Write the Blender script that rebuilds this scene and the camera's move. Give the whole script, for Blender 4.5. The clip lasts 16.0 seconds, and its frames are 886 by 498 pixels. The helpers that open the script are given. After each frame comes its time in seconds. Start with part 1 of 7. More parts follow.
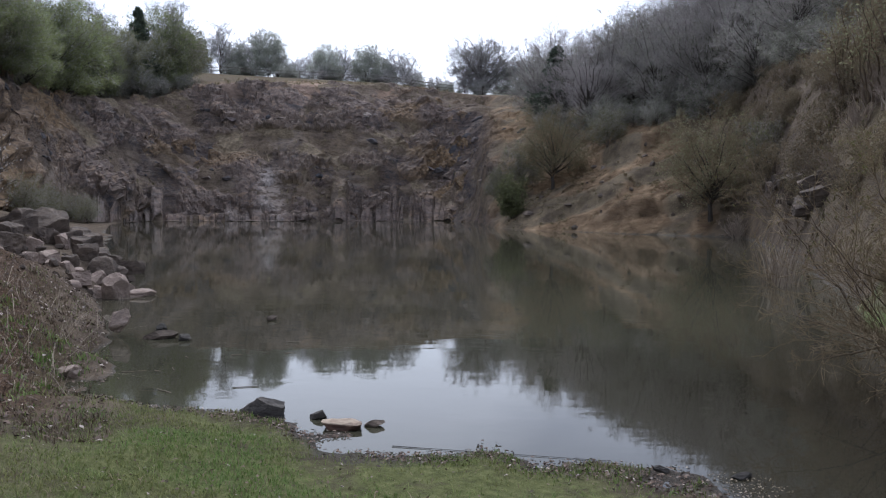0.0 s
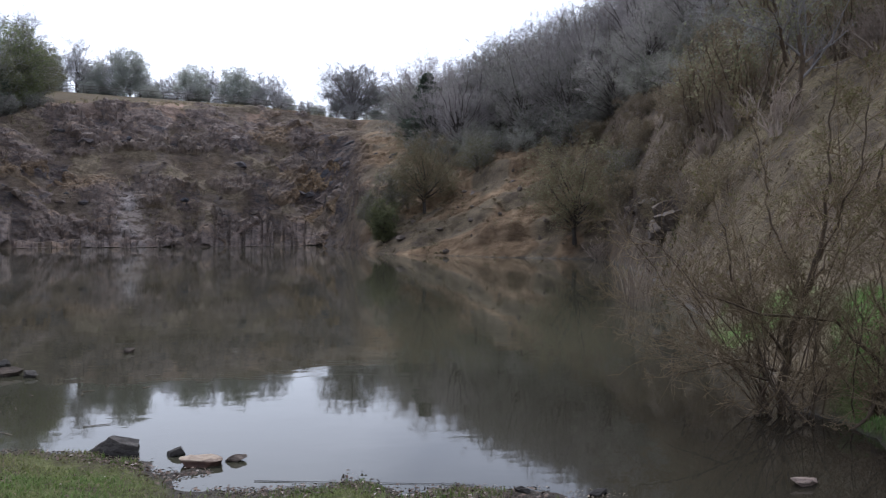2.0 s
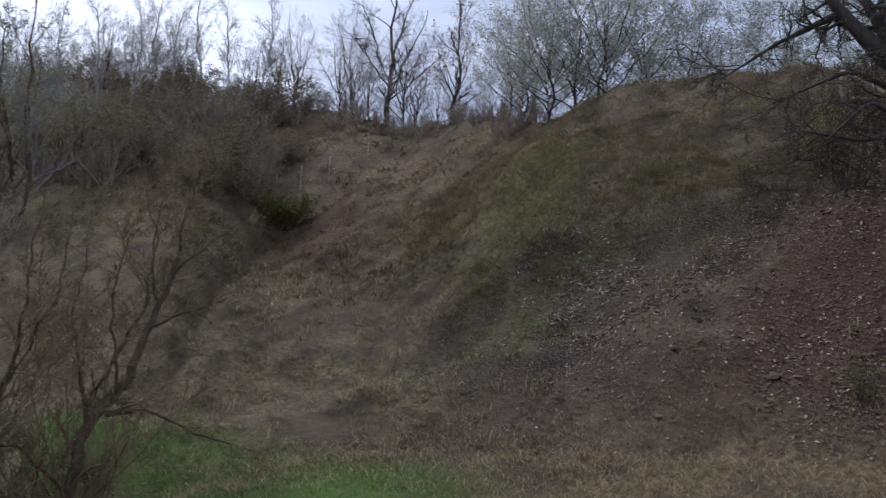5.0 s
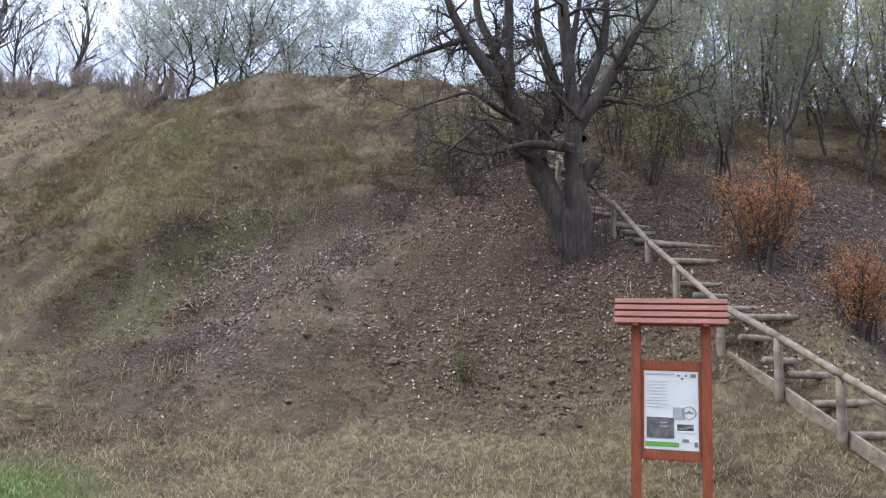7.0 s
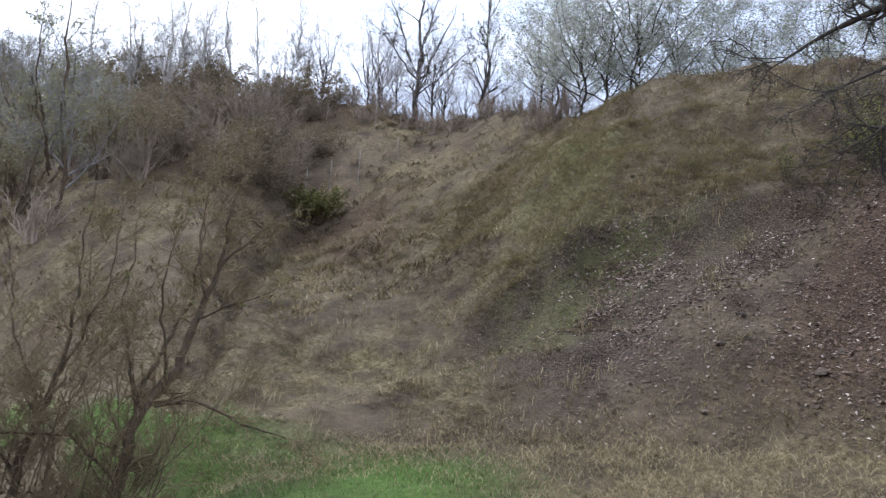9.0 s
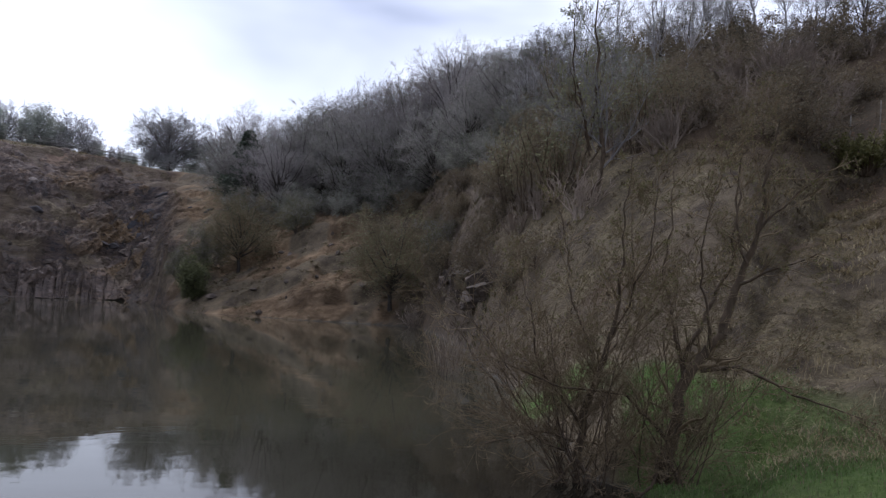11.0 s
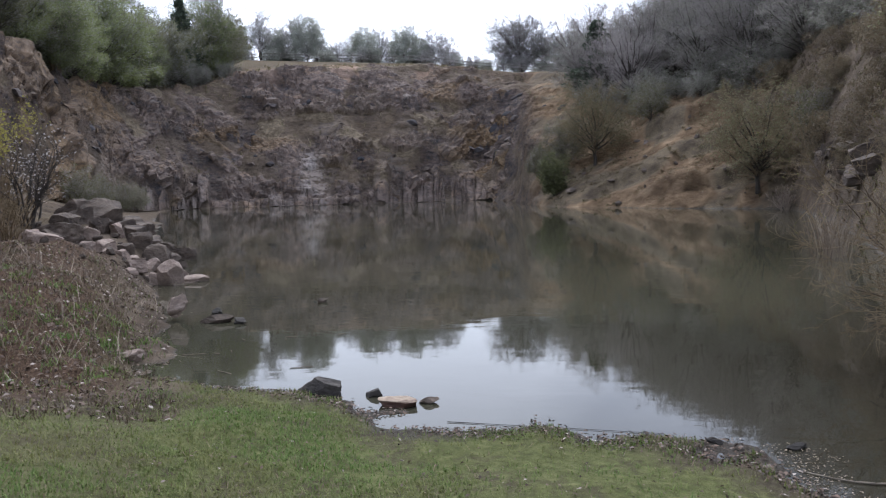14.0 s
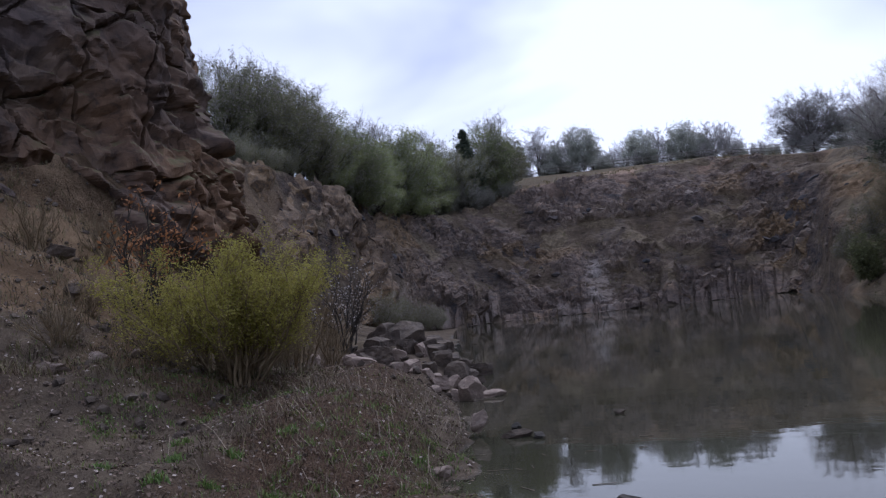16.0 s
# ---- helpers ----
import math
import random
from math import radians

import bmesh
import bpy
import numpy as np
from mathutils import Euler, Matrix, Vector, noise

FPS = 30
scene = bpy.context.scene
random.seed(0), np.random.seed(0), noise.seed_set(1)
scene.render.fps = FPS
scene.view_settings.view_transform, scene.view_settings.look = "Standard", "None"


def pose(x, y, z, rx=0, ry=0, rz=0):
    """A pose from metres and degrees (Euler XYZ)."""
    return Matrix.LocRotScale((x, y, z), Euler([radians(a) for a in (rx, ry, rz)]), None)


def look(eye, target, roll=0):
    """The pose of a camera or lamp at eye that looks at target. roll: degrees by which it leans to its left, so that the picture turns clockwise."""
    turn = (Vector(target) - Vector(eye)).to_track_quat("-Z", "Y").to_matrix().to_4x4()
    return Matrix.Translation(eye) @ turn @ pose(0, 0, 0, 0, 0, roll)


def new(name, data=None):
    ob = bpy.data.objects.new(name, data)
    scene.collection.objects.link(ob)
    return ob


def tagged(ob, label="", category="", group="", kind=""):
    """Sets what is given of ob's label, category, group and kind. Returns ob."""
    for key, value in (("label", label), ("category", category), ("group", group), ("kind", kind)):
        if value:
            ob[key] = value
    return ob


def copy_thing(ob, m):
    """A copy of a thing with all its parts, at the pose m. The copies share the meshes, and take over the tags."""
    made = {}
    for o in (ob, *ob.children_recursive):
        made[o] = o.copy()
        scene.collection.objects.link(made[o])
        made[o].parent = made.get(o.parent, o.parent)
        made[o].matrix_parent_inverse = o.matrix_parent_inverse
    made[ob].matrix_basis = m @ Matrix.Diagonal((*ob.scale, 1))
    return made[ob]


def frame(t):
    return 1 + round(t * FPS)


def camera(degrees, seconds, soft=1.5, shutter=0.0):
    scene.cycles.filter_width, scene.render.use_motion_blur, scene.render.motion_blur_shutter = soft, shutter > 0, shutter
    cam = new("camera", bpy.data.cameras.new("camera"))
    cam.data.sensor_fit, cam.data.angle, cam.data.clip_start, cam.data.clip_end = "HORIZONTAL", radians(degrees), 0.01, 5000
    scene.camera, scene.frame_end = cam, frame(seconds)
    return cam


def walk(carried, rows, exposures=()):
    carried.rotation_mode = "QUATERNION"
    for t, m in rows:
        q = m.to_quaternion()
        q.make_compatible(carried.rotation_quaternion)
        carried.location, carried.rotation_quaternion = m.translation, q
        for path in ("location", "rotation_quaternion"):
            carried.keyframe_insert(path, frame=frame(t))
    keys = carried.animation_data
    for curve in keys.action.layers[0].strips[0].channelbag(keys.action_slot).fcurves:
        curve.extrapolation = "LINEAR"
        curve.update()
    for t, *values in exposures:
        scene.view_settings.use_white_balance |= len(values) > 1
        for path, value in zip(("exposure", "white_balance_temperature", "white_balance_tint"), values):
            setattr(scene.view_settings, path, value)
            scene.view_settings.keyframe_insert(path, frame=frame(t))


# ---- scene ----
cam = camera(58.1, 16.0, soft=1.15, shutter=0.12)
PATH = [
    (0.0, -0.070, 0.127, 2.153, 86.579, -0.502, 2.941),
    (0.5, -0.058, 0.117, 2.162, 86.337, 0.005, 3.302),
    (1.0, -0.050, 0.150, 2.162, 86.364, -0.274, 3.185),
    (1.5, -0.015, 0.143, 2.159, 86.921, 0.002, 0.001),
    (2.0, 0.019, 0.110, 2.182, 88.373, -0.311, -6.131),
    (2.5, 0.075, 0.064, 2.200, 90.359, -0.359, -13.964),
    (3.0, 0.134, 0.003, 2.241, 93.465, -0.237, -25.746),
    (3.5, 0.036, -0.156, 2.222, 97.551, 0.132, -37.491),
    (4.0, 0.107, -0.083, 2.236, 98.446, -0.673, -45.079),
    (4.5, 0.112, -0.068, 2.243, 97.815, -1.529, -47.372),
    (5.0, 0.170, -0.218, 2.234, 98.297, -2.534, -58.005),
    (5.2, 0.185, -0.218, 2.236, 97.690, -3.004, -62.140),
    (5.7, 0.180, -0.242, 2.233, 97.769, -3.162, -71.556),
    (6.2, 0.126, -0.207, 2.230, 98.028, -2.675, -79.609),
    (6.7, 0.059, -0.146, 2.229, 98.341, -1.999, -84.509),
    (7.3, 0.015, -0.086, 2.227, 98.612, -1.577, -83.702),
    (7.5, 0.010, -0.065, 2.239, 98.949, -1.333, -81.193),
    (8.0, 0.004, -0.018, 2.225, 98.899, -1.640, -72.315),
    (8.5, 0.039, 0.002, 2.195, 98.583, -2.716, -64.891),
    (9.0, 0.021, 0.046, 2.200, 97.860, -2.913, -56.510),
    (9.5, -0.002, 0.104, 2.193, 97.135, -3.701, -47.181),
    (10.0, 0.011, 0.111, 2.203, 95.909, -4.167, -37.750),
    (10.2, 0.017, 0.108, 2.208, 95.446, -4.026, -33.079),
    (10.7, 0.022, 0.102, 2.212, 94.270, -3.633, -23.762),
    (11.2, 0.016, 0.085, 2.210, 92.754, -2.503, -16.592),
    (11.7, 0.004, 0.062, 2.203, 91.024, -1.267, -11.240),
    (12.3, -0.015, 0.038, 2.188, 88.843, -0.534, -6.755),
    (12.5, -0.003, 0.023, 2.166, 87.391, -0.413, -5.633),
    (13.0, -0.041, 0.011, 2.163, 85.673, -0.547, -3.407),
    (13.5, -0.095, -0.009, 2.170, 85.978, 0.220, 0.567),
    (14.0, -0.130, -0.009, 2.163, 85.154, 1.135, 5.867),
    (14.5, -0.125, -0.008, 2.171, 86.151, 1.286, 11.451),
    (15.0, -0.094, -0.035, 2.202, 88.116, 2.775, 15.244),
    (15.5, -0.114, -0.044, 2.229, 91.673, 4.454, 20.862),
    (16.0, -0.117, -0.083, 2.231, 94.080, 5.850, 26.238),
]

walk(cam, [(row[0], pose(*row[1:])) for row in PATH],
     exposures=[(0.0, 0.73, 6050, 12), (2.0, 0.74, 6050, 13), (2.5, 0.56, 6050, 14), (3.5, 0.22, 6050, 17), (4.5, 0.08, 6000, 16), (5.0, 0.36, 5950, 14), (5.2, 0.45, 5950, 14), (7.3, 1.74, 6050, 10), (8.0, 1.74, 6050, 10), (8.5, 1.5, 6080, 10), (9.0, 1.32, 6100, 10), (10.2, 0.7, 6100, 12), (12.3, -0.12, 5900, 18), (12.6, 0.1, 5950, 17), (13.0, 0.66, 6050, 14), (14.5, 1.03, 6100, 12), (15.0, 0.85, 5950, 13), (16.0, 0.15, 5720, 18)]
)

# ---- world and sun ----
world = bpy.data.worlds.new("overcast_sky")
scene.world = world
world.use_nodes = True
wt = world.node_tree
wt.nodes.clear()


def wnode(kind, **vals):
    n = wt.nodes.new(kind)
    for k, v in vals.items():
        n.inputs[k].default_value = v
    return n


w_out = wt.nodes.new("ShaderNodeOutputWorld")
w_bg = wt.nodes.new("ShaderNodeBackground")
w_sky = wt.nodes.new("ShaderNodeTexSky")
w_sky.sky_type = "NISHITA"
w_sky.sun_disc = False
w_sky.sun_elevation = radians(57)
w_sky.sun_rotation = radians(-8)
w_coord = wt.nodes.new("ShaderNodeTexCoord")
w_map = wt.nodes.new("ShaderNodeMapping")
w_map.inputs["Scale"].default_value = (1.0, 1.0, 2.6)
w_n1 = wnode("ShaderNodeTexNoise", Scale=1.7, Detail=4.0, Roughness=0.5, Distortion=0.3)
w_ramp = wt.nodes.new("ShaderNodeValToRGB")
w_ramp.color_ramp.elements[0].position = 0.40
w_ramp.color_ramp.elements[0].color = (0.42, 0.47, 0.60, 1)
w_ramp.color_ramp.elements[1].position = 0.62
w_ramp.color_ramp.elements[1].color = (0.98, 1.03, 1.15, 1)
w_scale = wt.nodes.new("ShaderNodeVectorMath")
w_scale.operation = "SCALE"
w_scale.inputs["Scale"].default_value = 0.10
w_mix = wt.nodes.new("ShaderNodeMix")
w_mix.data_type = "RGBA"
w_mix.inputs["Factor"].default_value = 0.88
wt.links.new(w_coord.outputs["Generated"], w_map.inputs["Vector"])
wt.links.new(w_map.outputs["Vector"], w_n1.inputs["Vector"])
wt.links.new(w_n1.outputs["Fac"], w_ramp.inputs["Fac"])
wt.links.new(w_sky.outputs["Color"], w_scale.inputs[0])
wt.links.new(w_scale.outputs["Vector"], w_mix.inputs["A"])
wt.links.new(w_ramp.outputs["Color"], w_mix.inputs["B"])
wt.links.new(w_mix.outputs["Result"], w_bg.inputs["Color"])
wt.links.new(w_bg.outputs["Background"], w_out.inputs["Surface"])
w_bg.inputs["Strength"].default_value = 1.0

sun_data = bpy.data.lights.new("sun", "SUN")
sun_data.energy = 1.3
sun_data.angle = radians(30)
sun_data.color = (1.0, 0.96, 0.90)
sun = new("sun", sun_data)
sun.matrix_world = look((-9, 64, 100), (0, 0, 0))


# ---- noise in arrays ----
def hash3(ix, iy, iz, seed):
    h = (ix * 374761393 + iy * 668265263 + iz * 1103515245 + seed * 974634777) & 0x7FFFFFFF
    h = ((h ^ (h >> 13)) * 1274126177) & 0x7FFFFFFF
    h = ((h ^ (h >> 15)) * 1597334677) & 0x7FFFFFFF
    return ((h ^ (h >> 13)) & 0xFFFFFF) / float(0xFFFFFF)


def value_noise(x, y, z, seed=0):
    x, y, z = np.broadcast_arrays(np.asarray(x, float), y, z)
    fx, fy, fz = np.floor(x), np.floor(y), np.floor(z)
    ix, iy, iz = fx.astype(np.int64), fy.astype(np.int64), fz.astype(np.int64)
    u, v, w = x - fx, y - fy, z - fz
    u, v, w = u * u * (3 - 2 * u), v * v * (3 - 2 * v), w * w * (3 - 2 * w)
    total = 0
    for dx in (0, 1):
        for dy in (0, 1):
            for dz in (0, 1):
                k = (u if dx else 1 - u) * (v if dy else 1 - v) * (w if dz else 1 - w)
                total = total + k * hash3(ix + dx, iy + dy, iz + dz, seed)
    return total * 2 - 1


def fbm(x, y, z, octaves=4, seed=0, gain=0.5):
    total, amp, s = 0, 1.0, 1.0
    for o in range(octaves):
        total = total + amp * value_noise(x * s + 17.3 * o, y * s - 9.1 * o, z * s + 4.7 * o, seed + o)
        amp *= gain
        s *= 2.03
    return total


def blocks(x, y, z, seed=0):
    """Flat-topped cells with tilted faces, like broken rock: a value and the closeness to a joint."""
    x, y, z = np.broadcast_arrays(np.asarray(x, float), y, z)
    ix, iy, iz = (np.floor(c).astype(np.int64) for c in (x, y, z))
    d1 = np.full(x.shape, 9.0)
    d2 = np.full(x.shape, 9.0)
    val = np.zeros(x.shape)
    for dx in (-1, 0, 1):
        for dy in (-1, 0, 1):
            for dz in (-1, 0, 1):
                cx, cy, cz = ix + dx, iy + dy, iz + dz
                px = cx + hash3(cx, cy, cz, seed)
                py = cy + hash3(cx, cy, cz, seed + 11)
                pz = cz + hash3(cx, cy, cz, seed + 23)
                d = (px - x) ** 2 + (py - y) ** 2 + (pz - z) ** 2
                h = hash3(cx, cy, cz, seed + 37)
                tilt = (hash3(cx, cy, cz, seed + 41) - 0.5) * (x - px) + (hash3(cx, cy, cz, seed + 43) - 0.5) * (z - pz)
                near = d < d1
                d2 = np.where(near, d1, np.minimum(d2, d))
                val = np.where(near, h + 0.9 * tilt, val)
                d1 = np.where(near, d, d1)
    return val, np.sqrt(d2) - np.sqrt(d1)


def facets(u, v, seed):
    """Flat three-cornered faces that meet in crisp edges, between 0 and 1."""
    u, v = np.broadcast_arrays(np.asarray(u, float), np.asarray(v, float))
    u = u + .35 * value_noise(u * .9, v * .9, 0, seed + 5)
    v = v + .35 * value_noise(u * .9, v * .9, 7, seed + 6)
    iu, iv = np.floor(u).astype(np.int64), np.floor(v).astype(np.int64)
    a, b = u - iu, v - iv

    def corner(du, dv):
        return hash3(iu + du, iv + dv, 0, seed)
    h00, h10, h01, h11 = corner(0, 0), corner(1, 0), corner(0, 1), corner(1, 1)
    rising = np.where(a > b, h00 + (h10 - h00) * a + (h11 - h10) * b, h00 + (h01 - h00) * b + (h11 - h01) * a)
    falling = np.where(a + b < 1, h00 + (h10 - h00) * a + (h01 - h00) * b, h11 + (h01 - h11) * (1 - a) + (h10 - h11) * (1 - b))
    return np.where(hash3(iu, iv, 3, seed + 9) > .5, rising, falling)


def blur(f, reach):
    """Soften a field over a few cells both ways."""
    k = np.hanning(2 * reach + 3)[1:-1]
    k /= k.sum()
    for axis in (0, 1):
        pad = [(reach, reach) if i == axis else (0, 0) for i in range(f.ndim)]
        g = np.pad(f, pad, mode="edge")
        n = f.shape[axis]
        f = sum(w * np.take(g, np.arange(i, i + n), axis=axis) for i, w in enumerate(k))
    return f


def smooth(a, b, x):
    t = np.clip((x - a) / (b - a), 0, 1)
    return t * t * (3 - 2 * t)


# ---- mesh helpers ----
def part(name, mesh, parent=None, label="", materials=()):
    if isinstance(mesh, bmesh.types.BMesh):
        m = bpy.data.meshes.new(name)
        mesh.to_mesh(m)
        mesh.free()
        mesh = m
    for mat in materials:
        mesh.materials.append(mat)
    ob = new(name, mesh)
    if parent:
        ob.parent = parent
    if label:
        ob["label"] = label
    return ob


def empty(name, m, label, category, group="", kind=""):
    ob = new(name)
    ob.matrix_basis = m
    return tagged(ob, label, category, group, kind)


def mesh_from(name, verts, quads=None, tris=None, quad_mat=None, tri_mat=None, flat=False):
    me = bpy.data.meshes.new(name)
    verts = np.asarray(verts, dtype=np.float32).reshape(-1, 3)
    loops, starts, mats = [], [], []
    n = 0
    if quads is not None and len(quads):
        q = np.asarray(quads, dtype=np.int32).reshape(-1, 4)
        loops.append(q.ravel())
        starts.append(np.arange(len(q)) * 4)
        mats.append(np.zeros(len(q), int) if quad_mat is None else np.asarray(quad_mat))
        n = len(q) * 4
    if tris is not None and len(tris):
        t = np.asarray(tris, dtype=np.int32).reshape(-1, 3)
        loops.append(t.ravel())
        starts.append(n + np.arange(len(t)) * 3)
        mats.append(np.zeros(len(t), int) if tri_mat is None else np.asarray(tri_mat))
    loops, starts, mats = np.concatenate(loops), np.concatenate(starts), np.concatenate(mats)
    me.vertices.add(len(verts))
    me.vertices.foreach_set("co", verts.ravel())
    me.loops.add(len(loops))
    me.loops.foreach_set("vertex_index", loops.astype(np.int32))
    me.polygons.add(len(starts))
    me.polygons.foreach_set("loop_start", starts.astype(np.int32))
    me.polygons.foreach_set("material_index", mats.astype(np.int32))
    me.polygons.foreach_set("use_smooth", np.full(len(starts), not flat))
    me.update(calc_edges=True)
    me.validate()
    return me


def grid_quads(nu, nv, wrap=False):
    u = np.arange(nu if wrap else nu - 1)
    v = np.arange(nv - 1)
    uu, vv = np.meshgrid(u, v, indexing="ij")
    un = (uu + 1) % nu
    return np.stack([uu * nv + vv, un * nv + vv, un * nv + vv + 1, uu * nv + vv + 1], -1).reshape(-1, 4)


# ---- materials ----
def shader(name, rough=0.9, spec=0.3):
    mat = bpy.data.materials.new(name)
    mat.use_nodes = True
    nt = mat.node_tree
    bsdf = nt.nodes["Principled BSDF"]
    bsdf.inputs["Roughness"].default_value = rough
    bsdf.inputs["Specular IOR Level"].default_value = spec
    return mat, nt, bsdf


def node(nt, kind, **vals):
    n = nt.nodes.new(kind)
    for k, v in vals.items():
        n.inputs[k.replace("_", " ")].default_value = v
    return n


def place_of(nt, scale=(1, 1, 1), local=False):
    if local:
        src = nt.nodes.new("ShaderNodeTexCoord").outputs["Object"]
    else:
        src = nt.nodes.new("ShaderNodeNewGeometry").outputs["Position"]
    m = nt.nodes.new("ShaderNodeMapping")
    m.inputs["Scale"].default_value = scale
    nt.links.new(src, m.inputs["Vector"])
    return m.outputs["Vector"]


def noise_of(nt, vec, scale, detail=4, rough=0.6, distort=0.0):
    n = node(nt, "ShaderNodeTexNoise", Scale=scale, Detail=detail, Roughness=rough, Distortion=distort)
    nt.links.new(vec, n.inputs["Vector"])
    return n.outputs["Fac"]


def ramp_of(nt, fac, stops):
    r = nt.nodes.new("ShaderNodeValToRGB")
    while len(r.color_ramp.elements) < len(stops):
        r.color_ramp.elements.new(0.5)
    for e, (p, c) in zip(r.color_ramp.elements, stops):
        e.position = p
        e.color = (*c, 1) if len(c) == 3 else c
    nt.links.new(fac, r.inputs["Fac"])
    return r.outputs["Color"]


def mix_of(nt, fac, a, b, mode="MIX"):
    m = nt.nodes.new("ShaderNodeMix")
    m.data_type = "RGBA"
    m.blend_type = mode
    for sock, v in ((m.inputs["Factor"], fac), (m.inputs["A"], a), (m.inputs["B"], b)):
        if isinstance(v, (int, float)):
            sock.default_value = v
        elif isinstance(v, tuple):
            sock.default_value = (*v, 1)
        else:
            nt.links.new(v, sock)
    return m.outputs["Result"]


def math_of(nt, op, a, b=None, clamp=False):
    m = nt.nodes.new("ShaderNodeMath")
    m.operation = op
    m.use_clamp = clamp
    for i, v in enumerate((a, b)):
        if v is None:
            continue
        if isinstance(v, (int, float)):
            m.inputs[i].default_value = v
        else:
            nt.links.new(v, m.inputs[i])
    return m.outputs[0]


def bump_of(nt, bsdf, height, strength=0.6, dist=0.05):
    b = node(nt, "ShaderNodeBump", Strength=strength, Distance=dist)
    nt.links.new(height, b.inputs["Height"])
    nt.links.new(b.outputs["Normal"], bsdf.inputs["Normal"])


def attr_of(nt, name):
    a = nt.nodes.new("ShaderNodeAttribute")
    a.attribute_name = name
    return a.outputs["Fac"]


def make_ground():
    mat, nt, bsdf = shader("ground_cover", 0.95, 0.15)
    p = place_of(nt)
    fine = noise_of(nt, p, 9.0, 6, 0.7)
    mid = noise_of(nt, p, 1.1, 5, 0.6)
    big = noise_of(nt, p, 0.16, 4, 0.55)
    vfine = noise_of(nt, p, 38.0, 4, 0.75)
    # earth and dead leaves
    earth = ramp_of(nt, mid, [(0.3, (0.054, 0.041, 0.031)), (0.55, (0.108, 0.083, 0.061)), (0.75, (0.175, 0.136, 0.100))])
    dry = ramp_of(nt, fine, [(0.34, (0.052, 0.041, 0.024)), (0.5, (0.135, 0.108, 0.062)), (0.66, (0.245, 0.205, 0.122))])
    col = mix_of(nt, math_of(nt, "MULTIPLY", attr_of(nt, "dry"), ramp_of(nt, mid, [(0.33, (0, 0, 0)), (0.6, (1, 1, 1))])), earth, dry)
    litter = ramp_of(nt, vfine, [(0.40, (0.020, 0.015, 0.013)), (0.52, (0.062, 0.045, 0.037)), (0.64, (0.190, 0.145, 0.120))])
    col = mix_of(nt, attr_of(nt, "litter"), col, litter)
    green = ramp_of(nt, fine, [(0.3, (0.055, 0.064, 0.022)), (0.52, (0.110, 0.120, 0.045)), (0.75, (0.19, 0.19, 0.085))])
    gfac = math_of(nt, "MULTIPLY", attr_of(nt, "grass"), ramp_of(nt, math_of(nt, "ADD", math_of(nt, "MULTIPLY", mid, 0.7), math_of(nt, "MULTIPLY", fine, 0.3)), [(0.36, (0, 0, 0)), (0.52, (1, 1, 1))]))
    col = mix_of(nt, gfac, col, green)
    rust = ramp_of(nt, vfine, [(0.36, (0.036, 0.023, 0.016)), (0.55, (0.098, 0.062, 0.040)), (0.72, (0.190, 0.128, 0.084))])
    col = mix_of(nt, attr_of(nt, "rust"), col, rust)
    lush = ramp_of(nt, fine, [(0.3, (0.05, 0.09, 0.02)), (0.7, (0.12, 0.19, 0.05))])
    col = mix_of(nt, attr_of(nt, "lush"), col, lush)
    # rock
    pr = place_of(nt, (1, 1, 2.2))
    rn = noise_of(nt, pr, 0.55, 8, 0.66, 0.6)
    rock = ramp_of(nt, rn, [(0.30, (0.052, 0.042, 0.043)), (0.44, (0.140, 0.100, 0.090)), (0.58, (0.215, 0.156, 0.132)), (0.78, (0.32, 0.25, 0.21))])
    ochre = ramp_of(nt, rn, [(0.3, (0.075, 0.045, 0.022)), (0.55, (0.19, 0.12, 0.058)), (0.75, (0.29, 0.20, 0.11))])
    rock = mix_of(nt, math_of(nt, "MULTIPLY", attr_of(nt, "ochre"), ramp_of(nt, big, [(0.38, (0, 0, 0)), (0.6, (1, 1, 1))])), rock, ochre)
    mottle = noise_of(nt, pr, 0.20, 6, 0.68, 0.8)
    rock = mix_of(nt, 0.55, rock, ramp_of(nt, mottle, [(0.34, (0.070, 0.066, 0.070)), (0.44, (0.165, 0.128, 0.118)), (0.52, (0.120, 0.092, 0.062)), (0.60, (0.235, 0.180, 0.155)), (0.70, (0.085, 0.075, 0.074))]))
    spots = noise_of(nt, pr, 1.5, 6, 0.72, 0.3)
    rock = mix_of(nt, ramp_of(nt, spots, [(0.40, (0.8, 0.8, 0.8)), (0.52, (0, 0, 0))]), rock, (0.022, 0.020, 0.021))
    rock = mix_of(nt, ramp_of(nt, spots, [(0.58, (0, 0, 0)), (0.70, (0.6, 0.6, 0.6))]), rock, (0.25, 0.205, 0.175))
    col = mix_of(nt, attr_of(nt, "rock"), col, rock)
    col = mix_of(nt, math_of(nt, "MULTIPLY", attr_of(nt, "dark"), ramp_of(nt, spots, [(0.40, (1, 1, 1)), (0.60, (0.25, 0.25, 0.25))])), col, mix_of(nt, ramp_of(nt, noise_of(nt, pr, 0.35, 4, 0.6), [(0.42, (0, 0, 0)), (0.58, (1, 1, 1))]), (0.075, 0.077, 0.088), (0.135, 0.108, 0.098)))
    # bare pale scars and quartz streaks
    col = mix_of(nt, math_of(nt, "MULTIPLY", attr_of(nt, "pale"), ramp_of(nt, noise_of(nt, pr, 0.9, 6, 0.7), [(0.42, (0, 0, 0)), (0.56, (1, 1, 1))])), col, (0.36, 0.30, 0.26))
